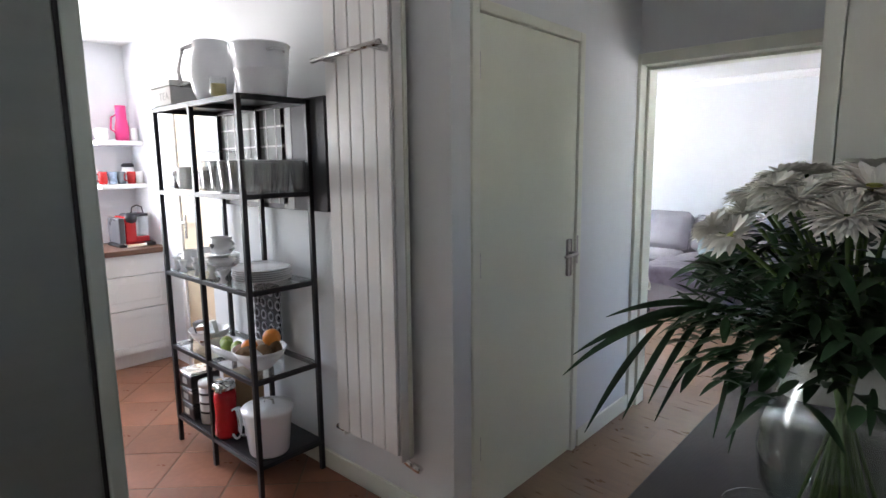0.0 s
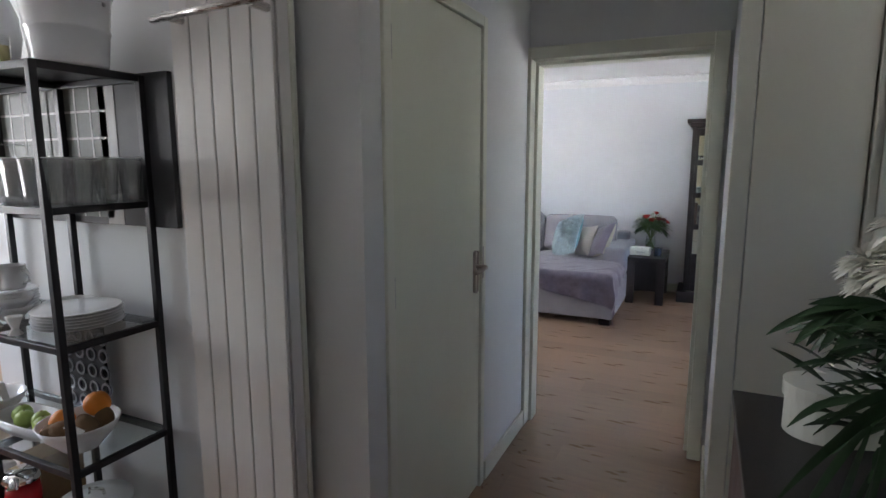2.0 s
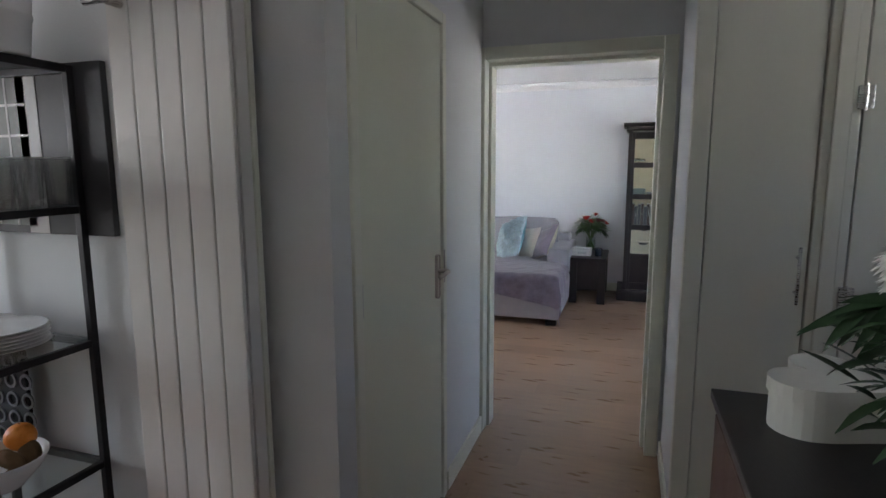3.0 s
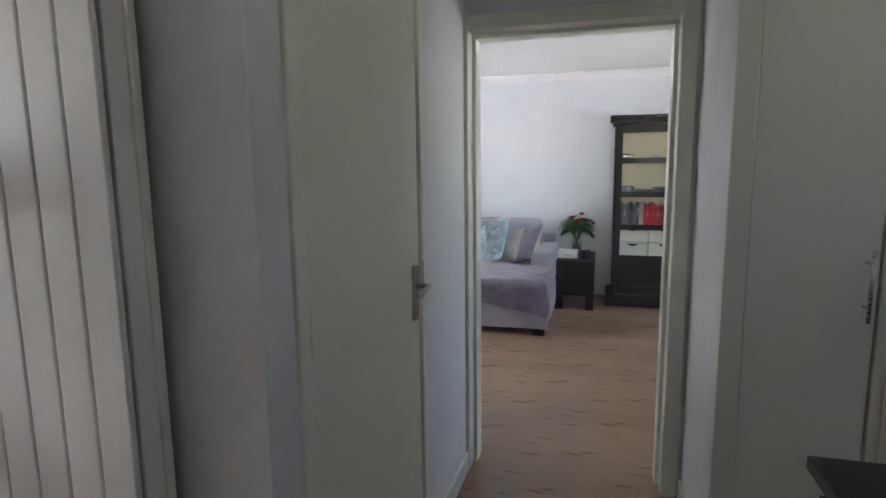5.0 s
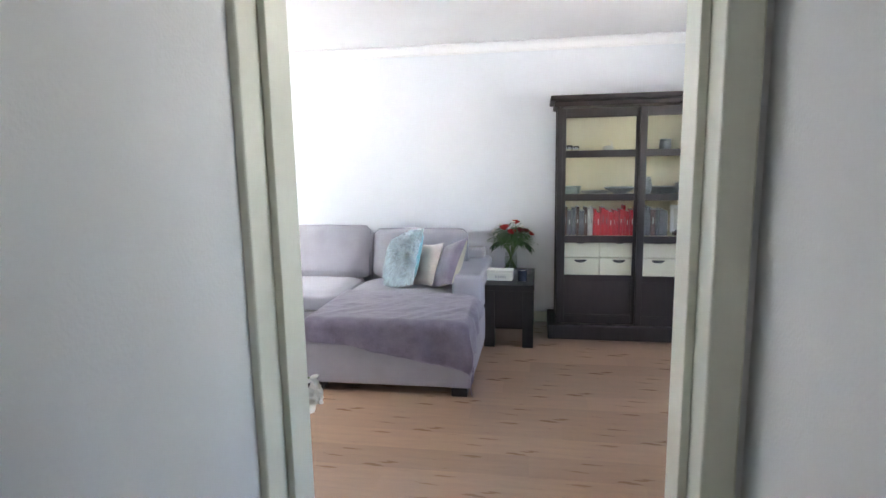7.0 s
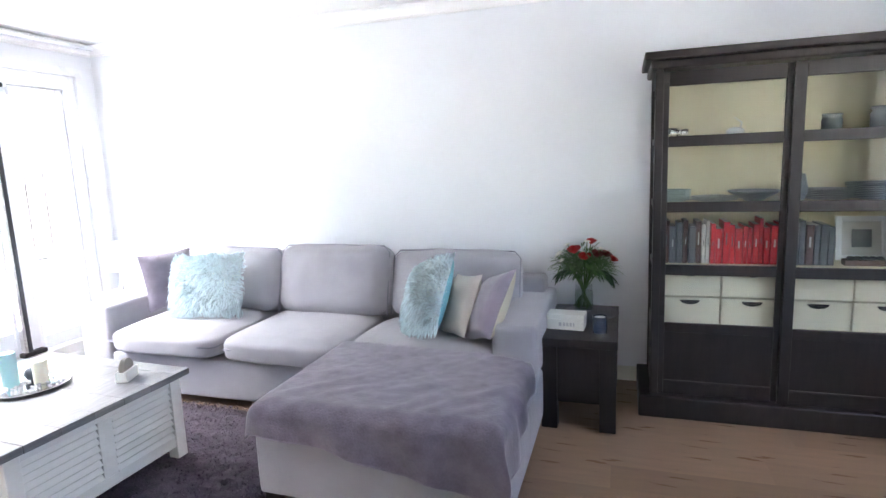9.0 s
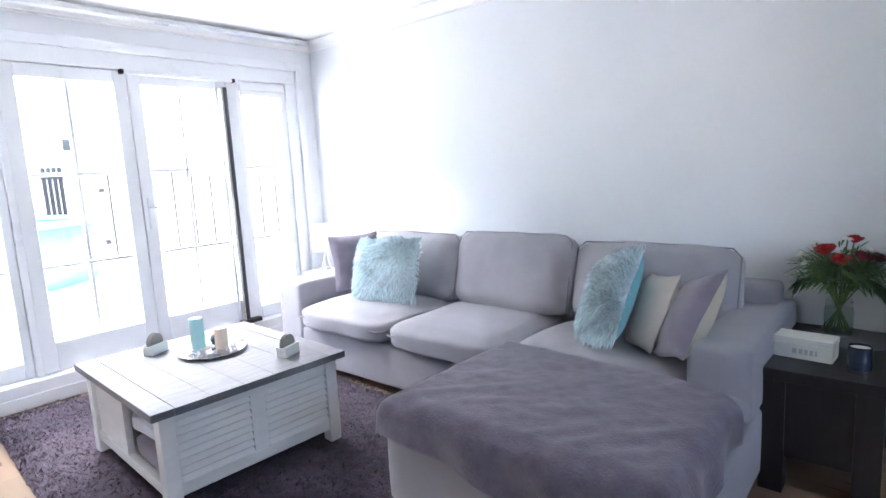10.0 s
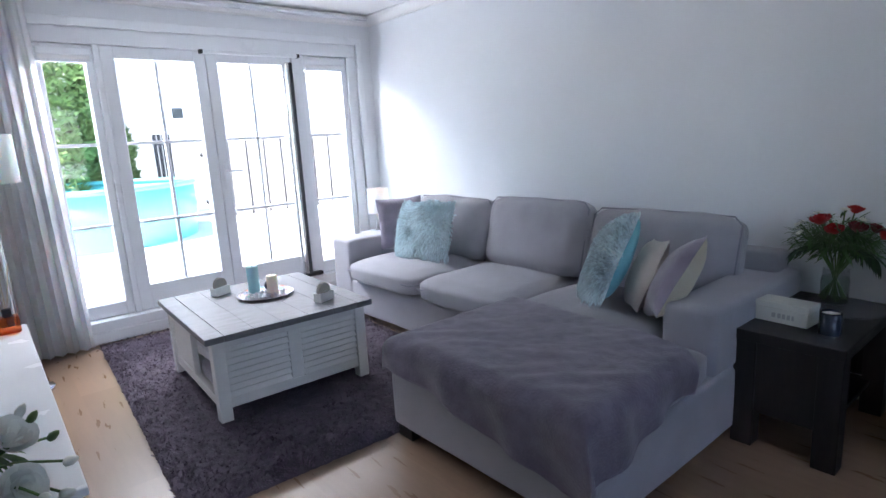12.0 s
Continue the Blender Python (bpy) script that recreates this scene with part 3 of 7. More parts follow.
# ---- coffee table ----
def coffee_table():
    x0, x1, y0, y1 = -3.53, -2.545, 5.11, 6.01
    ct = thing("coffee_table", ((x0 + x1) / 2, (y0 + y1) / 2, 0.022), "white wooden coffee table with louvred sides and grey washed top", "coffee table")
    top = part("tabletop", box(x0, y0, 0.437, x1, y0 + 0.09, 0.47, 0.004), GREYTOP, ct, "grey washed plank top")
    n = 5
    for k in range(n):
        l = y0 + 0.092 + k * (y1 - y0 - 0.184) / n
        part("plank", box(x0, l, 0.437, x1, l + (y1 - y0 - 0.184) / n - 0.0008, 0.4695, 0.002), GREYTOP, top)
    part("plank", box(x0, y1 - 0.09, 0.437, x1, y1, 0.47, 0.004), GREYTOP, top)
    a, b, c, d = x0 + 0.035, x1 - 0.035, y0 + 0.035, y1 - 0.035
    w = 0.06
    for x in (a, b - w):
        for y in (c, d - w):
            part("leg", box(x, y, 0.022, x + w, y + w, 0.437, 0.003), CABW, ct)
    mid = (c + d) / 2
    for x in (a + 0.008, b - 0.038):
        part("lower_rail", box(x, c + w, 0.085, x + 0.03, d - w, 0.135, 0.002), CABW, ct)
        part("upper_rail", box(x, c + w, 0.395, x + 0.03, d - w, 0.437, 0.002), CABW, ct)
        part("middle_post", box(x, mid - 0.035, 0.135, x + 0.03, mid + 0.035, 0.395, 0.002), CABW, ct)
    for x in (a + 0.023, b - 0.023):
        for l, h in ((c + w, mid - 0.035), (mid + 0.035, d - w)):
            lv = part("louvre_panel", box(x - 0.004 if x > -3 else x - 0.004, l, 0.135, x - 0.001, h, 0.395), CABW, ct)
            k = 0.147
            while k < 0.39:
                t = bmesh.new()
                merge(t, box(-0.004, l, -0.015, 0.004, h, 0.015, 0.0015), Matrix.Translation((x + (0.006 if x > -3 else -0.006), 0, k)) @ pose(0, 0, 0, 0, -40 if x > -3 else 40, 0))
                part("louvre", t, CABW, lv)
                k += 0.0335
    for y, s in ((c + 0.010, 1), (d - 0.040, -1)):
        part("lower_rail", box(a + w, y, 0.085, b - w, y + 0.03, 0.135, 0.002), CABW, ct)
        part("upper_rail", box(a + w, y, 0.405, b - w, y + 0.03, 0.437, 0.002), CABW, ct)
        part("side_panel", box(a + w, y + 0.008, 0.135, a + w + 0.37, y + 0.02, 0.405, 0.002), CABW, ct)
        part("side_post", box(a + w + 0.37, y, 0.135, a + w + 0.40, y + 0.03, 0.405, 0.002), CABW, ct)
    part("bottom_board", box(a + 0.03, c + 0.03, 0.10, b - 0.03, d - 0.03, 0.118), CABW, ct)
    ct.location.x += 0.02
    ct.rotation_euler.z = radians(-2.0)
    return ct


coffee_table()

# ---- rug ----
def rug():
    bm = bmesh.new()
    nx, ny = 200, 130
    c, s = math.cos(radians(-2.5)), math.sin(radians(-2.5))
    rows = []
    for j in range(ny + 1):
        row = []
        for i in range(nx + 1):
            u, w = -1.24 + 2.48 * i / nx, -0.83 + 1.66 * j / ny
            e = min(1, 6 * min(i / nx, 1 - i / nx, (j / ny), (1 - j / ny)) * 2.0)
            p = Vector((u, w, 0))
            j1 = noise.noise_vector(p * 60) * 0.006
            h = 0.017 * e ** 0.4 + 0.007 * noise.noise(p * 70) + 0.004 * noise.noise(p * 18)
            x, y = u + j1.x, w + j1.y
            row.append(bm.verts.new((-3.155 + c * x - s * y, 5.675 + s * x + c * y, max(0.003, h + 0.003))))
        rows.append(row)
    for a, b in zip(rows, rows[1:]):
        for i in range(nx):
            bm.faces.new((a[i], a[i + 1], b[i + 1], b[i]))
    return bm


def rug_pile():
    rnd = random.Random(21)
    verts, faces = [], []
    c, s = math.cos(radians(-2.5)), math.sin(radians(-2.5))
    for _ in range(26000):
        u, w = rnd.uniform(-1.245, 1.245), rnd.uniform(-0.835, 0.835)
        lean = noise.noise_vector(Vector((u * 7, w * 7, 3))) * 0.9 + Vector((rnd.uniform(-0.6, 0.6), rnd.uniform(-0.6, 0.6), 0))
        L = rnd.uniform(0.014, 0.026)
        b = Vector((u, w, 0.014))
        a = rnd.uniform(0, 6.28)
        d = Vector((math.cos(a), math.sin(a), 0)) * rnd.uniform(0.0022, 0.004)
        tip = b + Vector((lean.x * L, lean.y * L, L * 0.55))
        k = len(verts)
        for q in (b - d, b + d, tip + d * 0.6, tip - d * 0.6):
            verts.append((-3.155 + c * q.x - s * q.y, 5.675 + s * q.x + c * q.y, max(0.004, q.z)))
        faces.append((k, k + 1, k + 2, k + 3))
    me = bpy.data.meshes.new("pile")
    me.from_pydata(verts, [], faces)
    t = bmesh.new()
    t.from_mesh(me)
    bpy.data.meshes.remove(me)
    return t


rug_thing = thing("rug", (-3.155, 5.675, 0.003), "deep aubergine shaggy rug under the coffee table", "rug")
part("backing", rug(), RUG, rug_thing, "", True)
PILE = mat("aubergine_yarn", (0.092, 0.068, 0.095), 0.9, var=0.3, scale=8, bump=0.0, sheen=0.15, island=0.5)
part("shag", rug_pile(), PILE, rug_thing)["kind"] = "stuff"


# ---- glazed display cabinet ----
DRAWCREAM = mat("cream_drawer_paint", (0.76, 0.72, 0.58), 0.5, var=0.04, bump=0.02)
def display_cabinet():
    cab = thing("display_cabinet", (0.335, 7.2, 0), "dark wenge display cabinet with two glazed sliding doors", "cabinet")
    yf, yb = 6.975, 7.43
    part("plinth", box(-0.365, 6.935, 0.0, 1.02, 7.435, 0.125, 0.008), DARKW, cab)
    part("cornice", box(-0.36, 6.925, 1.945, 1.045, 7.44, 1.985, 0.008), DARKW, cab)
    part("cornice_moulding", box(-0.33, 6.95, 1.90, 1.01, 7.44, 1.945, 0.012), DARKW, cab)
    part("back", box(-0.29, 7.41, 0.125, 0.98, 7.43, 1.90), CABCREAM, cab, "cream painted back")
    part("bottom", box(-0.29, 7.0, 0.125, 0.98, 7.41, 0.145), CABCREAM, cab)
    for x in (-0.305, 0.955):
        sd = part("side_post", box(x, yf, 0.125, x + 0.04, yf + 0.06, 1.90, 0.004), DARKW, cab)
        part("side_post", box(x, yb - 0.06, 0.125, x + 0.04, yb, 1.90, 0.004), DARKW, cab)
        for z0, z1 in ((0.125, 0.52), (0.83, 0.86), (1.165, 1.20), (1.515, 1.55), (1.83, 1.90)):
            part("side_rail", box(x + 0.006, yf + 0.06, z0, x + 0.034, yb - 0.06, z1, 0.003), DARKW, cab)
        part("side_glass", box(x + 0.018, yf + 0.055, 0.50, x + 0.022, yb - 0.055, 1.85), CABGLASS, cab)
    for z in (0.835, 1.175, 1.525):
        part("shelf", box(-0.265, 7.03, z, 0.955, 7.41, z + 0.02, 0.002), CABCREAM, cab)
    part("shelf", box(-0.265, 7.03, 0.50, 0.955, 7.41, 0.52, 0.002), CABCREAM, cab)
    for k, (x0, x1, g0, g1, yo) in enumerate(((-0.285, 0.345, -0.238, 0.286, 0.0), (0.312, 0.962, 0.365, 0.882, -0.022))):
        y0, y1 = 6.985 + yo - 0.004, 7.005 + yo - 0.004
        dr = part("sliding_door", box(x0, y0, 0.13, g0, y1, 1.885, 0.003), DARKW, cab)
        part("stile", box(g1, y0, 0.13, x1, y1, 1.885, 0.003), DARKW, dr)
        for z0, z1 in ((0.13, 0.20), (0.49, 0.542), (0.811, 0.868), (1.154, 1.209), (1.50, 1.556), (1.812, 1.885)):
            part("rail", box(g0, y0 + 0.001, z0, g1, y1 - 0.001, z1, 0.003), DARKW, dr)
        part("panel", box(g0, y0 + 0.008, 0.20, g1, y1 - 0.004, 0.49), DARKW, dr)
        part("panel_ledge", box(g0, y0 - 0.004, 0.195, g1, y0 + 0.006, 0.212, 0.004), DARKW, dr)
        for z0, z1 in ((0.542, 0.811), (0.868, 1.154), (1.209, 1.50), (1.556, 1.812)):
            part("pane", box(g0, y0 + 0.009, z0, g1, y0 + 0.012, z1), CABGLASS, dr)
        hx = -0.262 if k == 0 else 0.915
        part("pull", box(hx - 0.012, y0 - 0.004, 0.96, hx + 0.012, y0 + 0.002, 1.06, 0.003), BLACKM, dr)
    # two rows of drawers behind the glass
    for r, (z0, z1) in enumerate(((0.522, 0.672), (0.682, 0.832))):
        for i in range(4):
            x0 = -0.255 + i * 0.302
            dw = part("drawer", box(x0, 7.05, z0, x0 + 0.296, 7.38, z1, 0.003), DRAWCREAM, cab, "cream drawer with cut-out grip")
            # A black half-disc on the front paints the shade inside the cut-out grip.
            g = bmesh.new()
            seg = 12
            for yy in (7.047, 7.051):
                ring = [g.verts.new((x0 + 0.148 + 0.05 * math.cos(math.pi * (1 + k / seg)), yy, z1 - 0.012 + 0.026 * math.sin(math.pi * (1 + k / seg)))) for k in range(seg + 1)]
                g.faces.new(ring)
            part("grip_opening", g, BLACKM, dw)
    cab.location.x += 0.013
    cab.scale.z = 0.976
    return cab


display_cabinet()


# ---- side table ----
st = thing("side_table", (-0.665, 7.03, 0), "dark wenge square side table beside the sofa", "side table")
part("tabletop", box(-0.858, 6.68, 0.455, -0.462, 7.40, 0.50, 0.004), DARKW, st)
for x in (-0.852, -0.552):
    for y in (6.686, 7.314):
        part("leg", box(x, y, 0.0, x + 0.084, y + 0.08, 0.455, 0.003), DARKW, st)
part("apron", box(-0.768, 6.70, 0.16, -0.552, 6.716, 0.455), DARKW, st)
part("apron", box(-0.768, 7.36, 0.16, -0.552, 7.376, 0.455), DARKW, st)
part("lower_shelf", box(-0.80, 6.72, 0.14, -0.52, 7.35, 0.16), DARKW, st)

# ---- low white unit by the wall ----
tv = thing("low_unit", (-2.6, 4.25, 0), "glossy white low media unit with flat drawers", "media unit")
part("body", box(-3.46, 4.02, 0.06, -1.55, 4.46, 0.475, 0.004), WHITE, tv)
part("top", box(-3.48, 4.015, 0.475, -1.53, 4.492, 0.50, 0.004), WHITE, tv, "glossy white top")
for k in range(3):
    part("drawer_front", box(-3.455 + k * 0.635, 4.46, 0.08, -3.455 + k * 0.635 + 0.63, 4.478, 0.468, 0.003), WHITE, tv)
for x in (-3.4, -1.62):
    part("foot", box(x - 0.03, 4.1, 0, x + 0.03, 4.4, 0.06), WHITE, tv)

# ---- shelf rack in the kitchen ----
RX0, RX1, RY0, RY1 = -2.715, -1.852, 1.482, 1.838
rack = thing("shelf_rack", ((RX0 + RX1) / 2, (RY0 + RY1) / 2, 0), "black steel shelf rack with glass shelves", "shelf rack")
p = 0.022
for x in (RX0, -2.31, RX1 - p):
    for y in (RY0, RY1 - p):
        part("post", box(x, y, 0.0, x + p, y + p, 1.79, 0.002), BLACKM, rack)
for z, glass in ((0.13, False), (0.53, True), (0.935, True), (1.355, True), (1.768, False)):
    for y in (RY0, RY1 - p):
        part("rail", box(RX0 + p, y + 0.001, z, RX1 - p, y + p - 0.001, z + 0.022, 0.002), BLACKM, rack)
    for x in (RX0, -2.31, RX1 - p):
        part("cross_rail", box(x + 0.001, RY0 + p, z, x + p - 0.001, RY1 - p, z + 0.022, 0.002), BLACKM, rack)
    part("glass_shelf" if glass else "metal_shelf", box(RX0 + 0.012, RY0 + 0.012, z + 0.0225, RX1 - 0.012, RY1 - 0.012, z + (0.030 if glass else 0.026)), SHELFGLASS if glass else BLACKM, rack)


# ---- tall panel radiator ----
rad = thing("panel_radiator", (-1.52, 1.8, 0), "tall white panel radiator with a steel towel bar", "radiator")
n, rx0, rx1 = 5, -1.608, -1.220
w = (rx1 - rx0) / n
for k in range(n):
    part("panel", box(rx0 + k * w + 0.002, 1.745, 0.325, rx0 + (k + 1) * w - 0.002, 1.759, 2.38, 0.004), RAD, rad)
# Black sheet added behind the panels, putting shade into the gaps between them.
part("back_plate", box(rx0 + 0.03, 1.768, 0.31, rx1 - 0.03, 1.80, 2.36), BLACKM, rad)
for x in (rx0 + 0.002, rx1 - 0.014):
    part("side_cover", box(x, 1.767, 0.285, x + 0.012, 1.835, 2.37, 0.003), RAD, rad)
part("rear_panel", box(rx0 + 0.03, 1.81, 0.30, rx1 + 0.005, 1.832, 2.36, 0.004), TRIM, rad, "cream rear heating panel")
for x in (rx0 + 0.05, rx1 - 0.05):
    for z in (0.5, 2.1):
        part("bracket", box(x - 0.02, 1.832, z - 0.03, x + 0.02, 1.86, z + 0.03), TRIM, rad)
part("towel_bar", tube([(-1.60, 1.68, 1.907), (-1.195, 1.68, 1.922)], 0.011, 10), STEEL, rad, "steel towel bar", True)
for x in (-1.555, -1.235):
    part("bar_holder", tube([(x, 1.68, 1.914), (x, 1.748, 1.914)], 0.012, 10), STEEL, rad)
vlv = part("valve", tube([(-1.25, 1.80, 0.33), (-1.25, 1.80, 0.285), (-1.195, 1.80, 0.272)], 0.014, 10), CHROME, rad, "chrome radiator valve", True)
part("valve_cap", tube([(-1.195, 1.80, 0.272), (-1.15, 1.80, 0.27)], 0.016, 12), CHROME, vlv, "chrome valve cap", True)
part("vent_plug", tube([(rx0 + 0.01, 1.775, 0.315), (rx0 - 0.04, 1.775, 0.315)], 0.014, 10), CHROME, rad, "", True)
part("pipe", tube([(-1.25, 1.80, 0.30), (-1.25, 1.85, 0.30), (-1.25, 1.862, 0.30)], 0.009, 8), CHROME, rad)

# ---- fridge ----
FRIDGEDOOR = mat("pale_grey_green_door_edge", (0.52, 0.57, 0.53), 0.35, metal=0.2, var=0.03, scale=3, bump=0.0)
fr = thing("fridge_freezer", (-1.275, 0.35, 0), "tall grey fridge freezer with two doors", "fridge")
part("body", box(-1.575, 0.02, 0.03, -0.975, 0.645, 2.0, 0.006), FRIDGE, fr)
part("fridge_door", box(-1.575, 0.655, 0.72, -0.973, 0.692, 2.0, 0.006), FRIDGEDOOR, fr)
part("freezer_door", box(-1.575, 0.655, 0.05, -0.973, 0.692, 0.705, 0.006), FRIDGEDOOR, fr)
part("door_seal", box(-1.565, 0.646, 0.06, -0.98, 0.655, 1.99), BLACKM, fr, "black rubber door seal")
part("hinge", box(-1.025, 0.64, 0.703, -0.969, 0.70, 0.722, 0.003), BLACKM, fr)
for x in (-1.535, -1.015):
    part("foot", box(x - 0.02, 0.1, 0, x + 0.02, 0.14, 0.03), BLACKM, fr)

# ---- kitchen units ----
ku = thing("kitchen_drawer_unit", (-4.37, 1.6, 0), "white shaker kitchen unit with three drawers", "kitchen unit")
part("body", box(-4.64, 1.43, 0.10, -4.12, 2.045, 0.86), WHITE, ku)
part("plinth", box(-4.60, 1.43, 0.0, -4.16, 2.045, 0.10), WHITE, ku)
for z0, z1 in ((0.11, 0.445), (0.453, 0.70), (0.708, 0.855)):
    dw = part("drawer_front", box(-4.12, 1.435, z0, -4.103, 2.04, z1, 0.002), WHITE, ku)
    if z1 - z0 > 0.2:
        for a, b, c, d in ((1.435, 1.5, z0, z1), (1.975, 2.04, z0, z1), (1.5, 1.975, z0, z0 + 0.06), (1.5, 1.975, z1 - 0.06, z1)):
            part("frame_bar", box(-4.103, a, c, -4.096, b, d, 0.0015), WHITE, dw)
    part("knob", lathe([(0, 0), (0.01, 0), (0.008, 0.012), (0.017, 0.02), (0.015, 0.028), (0, 0.03)], 0, 0, 14), CHROME, dw, "", True)
    dw.children[-1].matrix_local = Matrix.Translation(Vector((-4.096, 1.6, (z0 + z1) / 2 + 0.04)) - ku.location) @ pose(0, 0, 0, 0, 90, 0)
k2 = thing("kitchen_base_unit", (-4.37, 0.4, 0), "white shaker kitchen base units", "kitchen unit")
part("body", box(-4.64, -0.6, 0.10, -4.12, 1.425, 0.86), WHITE, k2)
part("plinth", box(-4.60, -0.6, 0.0, -4.16, 1.425, 0.10), WHITE, k2)
for k in range(3):
    part("door", box(-4.12, -0.595 + 0.64 * k, 0.11, -4.103, 0.035 + 0.64 * k, 0.855, 0.002), WHITE, k2)
single("worktop", box(-4.645, -0.62, 0.862, -4.06, 2.047, 0.90, 0.004), WTOP, "dark walnut kitchen worktop", "worktop")
for z in (1.335, 1.665):
    single("wall_shelf", box(-4.645, 1.73, z, -4.38, 2.048, z + 0.035, 0.003), WHITE, "white floating kitchen wall shelf", "shelf", "kitchen wall shelves")

# ---- sideboard in the hall ----
sb = thing("sideboard", (0.16, 1.5, 0), "dark brown sideboard with a near-black top", "sideboard")
part("top", box(-0.085, 0.93, 0.872, 0.44, 2.105, 0.90, 0.003), SIDEB, sb, "near-black wooden top")
part("body", box(-0.06, 0.96, 0.1, 0.42, 2.08, 0.872, 0.003), SIDEBOD, sb)
for x in (-0.06, 0.365):
    for y in (0.96, 2.025):
        part("leg", box(x - 0.002, y - 0.002, 0, x + 0.057, y + 0.057, 0.1), SIDEBOD, sb)
for k in range(2):
    dd = part("door", box(-0.078, 0.985 + 0.54 * k, 0.13, -0.06, 1.515 + 0.54 * k, 0.85, 0.003), SIDEBOD, sb)
    part("knob", lathe([(0, 0), (0.012, 0), (0.016, 0.02), (0, 0.024)], 0, 0, 12), BLACKM, dd, "", True)
    dd.children[-1].matrix_local = Matrix.Translation(Vector((-0.078, 1.45 if k == 0 else 1.59, 0.55)) - sb.location) @ pose(0, 0, 0, 0, -90, 0)
sb.location += Vector((0.042, 0.035, 0))
# ---- soft pillows ----
FURB = mat("pale_blue_long_fur", (0.74, 0.87, 0.91), 0.9, var=0.15, scale=9, bump=0.0, sheen=0.5, island=0.2)
TEAL = mat("turquoise_satin", (0.22, 0.52, 0.58), 0.5, var=0.08, bump=0.03)
CREAMF = mat("cream_satin", (0.62, 0.57, 0.52), 0.42, var=0.08, scale=9, bump=0.05, bscale=30)
LILAC = mat("lilac_grey_plush", (0.225, 0.195, 0.25), 0.95, var=0.2, scale=12, bump=0.25, bscale=250, sheen=0.6)
YELLOWB = mat("pale_straw_cotton", (0.50, 0.46, 0.36), 0.85, var=0.08, bump=0.1)


def pillow_mesh(w, h, d, seed):
    t = bmesh.new()
    n = 18
    for side in (1, -1):
        g = [[None] * (n + 1) for _ in range(n + 1)]
        for i in range(n + 1):
            for j in range(n + 1):
                u, v = 2 * i / n - 1, 2 * j / n - 1
                e = max(0, (1 - abs(u) ** 2.6) * (1 - abs(v) ** 2.6))
                pinch = 1 - 0.07 * (1 - abs(u) ** 2) * abs(v) ** 2
                pinch2 = 1 - 0.07 * (1 - abs(v) ** 2) * abs(u) ** 2
                z = side * d / 2 * e ** 0.55
                q = Vector((u * w / 2 * pinch2, v * h / 2 * pinch, z))
                q += noise.noise_vector(q * 9 + Vector((seed, seed, 0))) * 0.006
                g[i][j] = t.verts.new(q)
        for i in range(n):
            for j in range(n):
                f = (g[i][j], g[i + 1][j], g[i + 1][j + 1], g[i][j + 1])
                t.faces.new(f if side > 0 else f[::-1])
    bmesh.ops.remove_doubles(t, verts=t.verts, dist=0.0035)
    return t


def fur_mesh(w, h, d, count, seed):
    rnd = random.Random(seed)
    verts, faces = [], []
    for _ in range(count):
        u, v = rnd.uniform(-1, 1), rnd.uniform(-1, 1)
        e = max(0, (1 - abs(u) ** 2.6) * (1 - abs(v) ** 2.6))
        base = Vector((u * w / 2, v * h / 2, d / 2 * e ** 0.55 - 0.004))
        out = Vector((u * 0.8, v * 0.8 - 0.25, 0.55 + 0.5 * e)).normalized()
        swirl = noise.noise_vector(base * 11 + Vector((seed, 0, 3))) * 1.1
        d1 = (out + Vector((swirl.x, swirl.y, swirl.z * 0.3))).normalized()
        L = rnd.uniform(0.03, 0.062)
        side = d1.cross(Vector((rnd.uniform(-1, 1), rnd.uniform(-1, 1), rnd.uniform(-1, 1)))).normalized()
        wd = rnd.uniform(0.0022, 0.0042)
        mid = base + d1 * L * 0.55
        tip = base + d1 * L * 0.9 + Vector((swirl.y, -0.5 + swirl.x, -0.3)) * L * 0.4
        k = len(verts)
        verts += [base - side * wd, base + side * wd, mid - side * wd * 1.1, mid + side * wd * 1.1, tip]
        faces += [(k, k + 1, k + 3, k + 2), (k + 2, k + 3, k + 4)]
    me = bpy.data.meshes.new("fur")
    me.from_pydata(verts, [], faces)
    t = bmesh.new()
    t.from_mesh(me)
    bpy.data.meshes.remove(me)
    return t


def pillow(m, w, h, d, front, back, label, fur=0, seed=1):
    th = thing("throw_pillow", m.translation, label, "pillow", "sofa pillows")
    body = pillow_mesh(w, h, d, seed)
    top, bot = bmesh.new(), body
    bm2 = body.copy()
    bmesh.ops.delete(body, geom=[f for f in body.faces if f.calc_center_median().z < 0], context="FACES")
    bmesh.ops.delete(bm2, geom=[f for f in bm2.faces if f.calc_center_median().z >= 0], context="FACES")
    top.free()
    part("front_cover", at(body, m), front, th, "", True)
    part("back_cover", at(bm2, m), back, th, "", True)
    if fur:
        f = part("fur", at(fur_mesh(w, h, d, fur, seed), m), FURB, th, "long pale blue fur")
        f["kind"] = "stuff"
    return th


def leaning(x, y, z, yaw, tilt, roll=0):
    """A pillow's pose: its face looks towards the heading yaw (degrees, 0 is -y), leaning back by tilt."""
    return Matrix.Translation((x, y, z)) @ pose(0, 0, 0, 0, 0, yaw) @ pose(0, 0, 0, 90 - tilt, 0, 0) @ pose(0, 0, 0, 0, 0, roll)


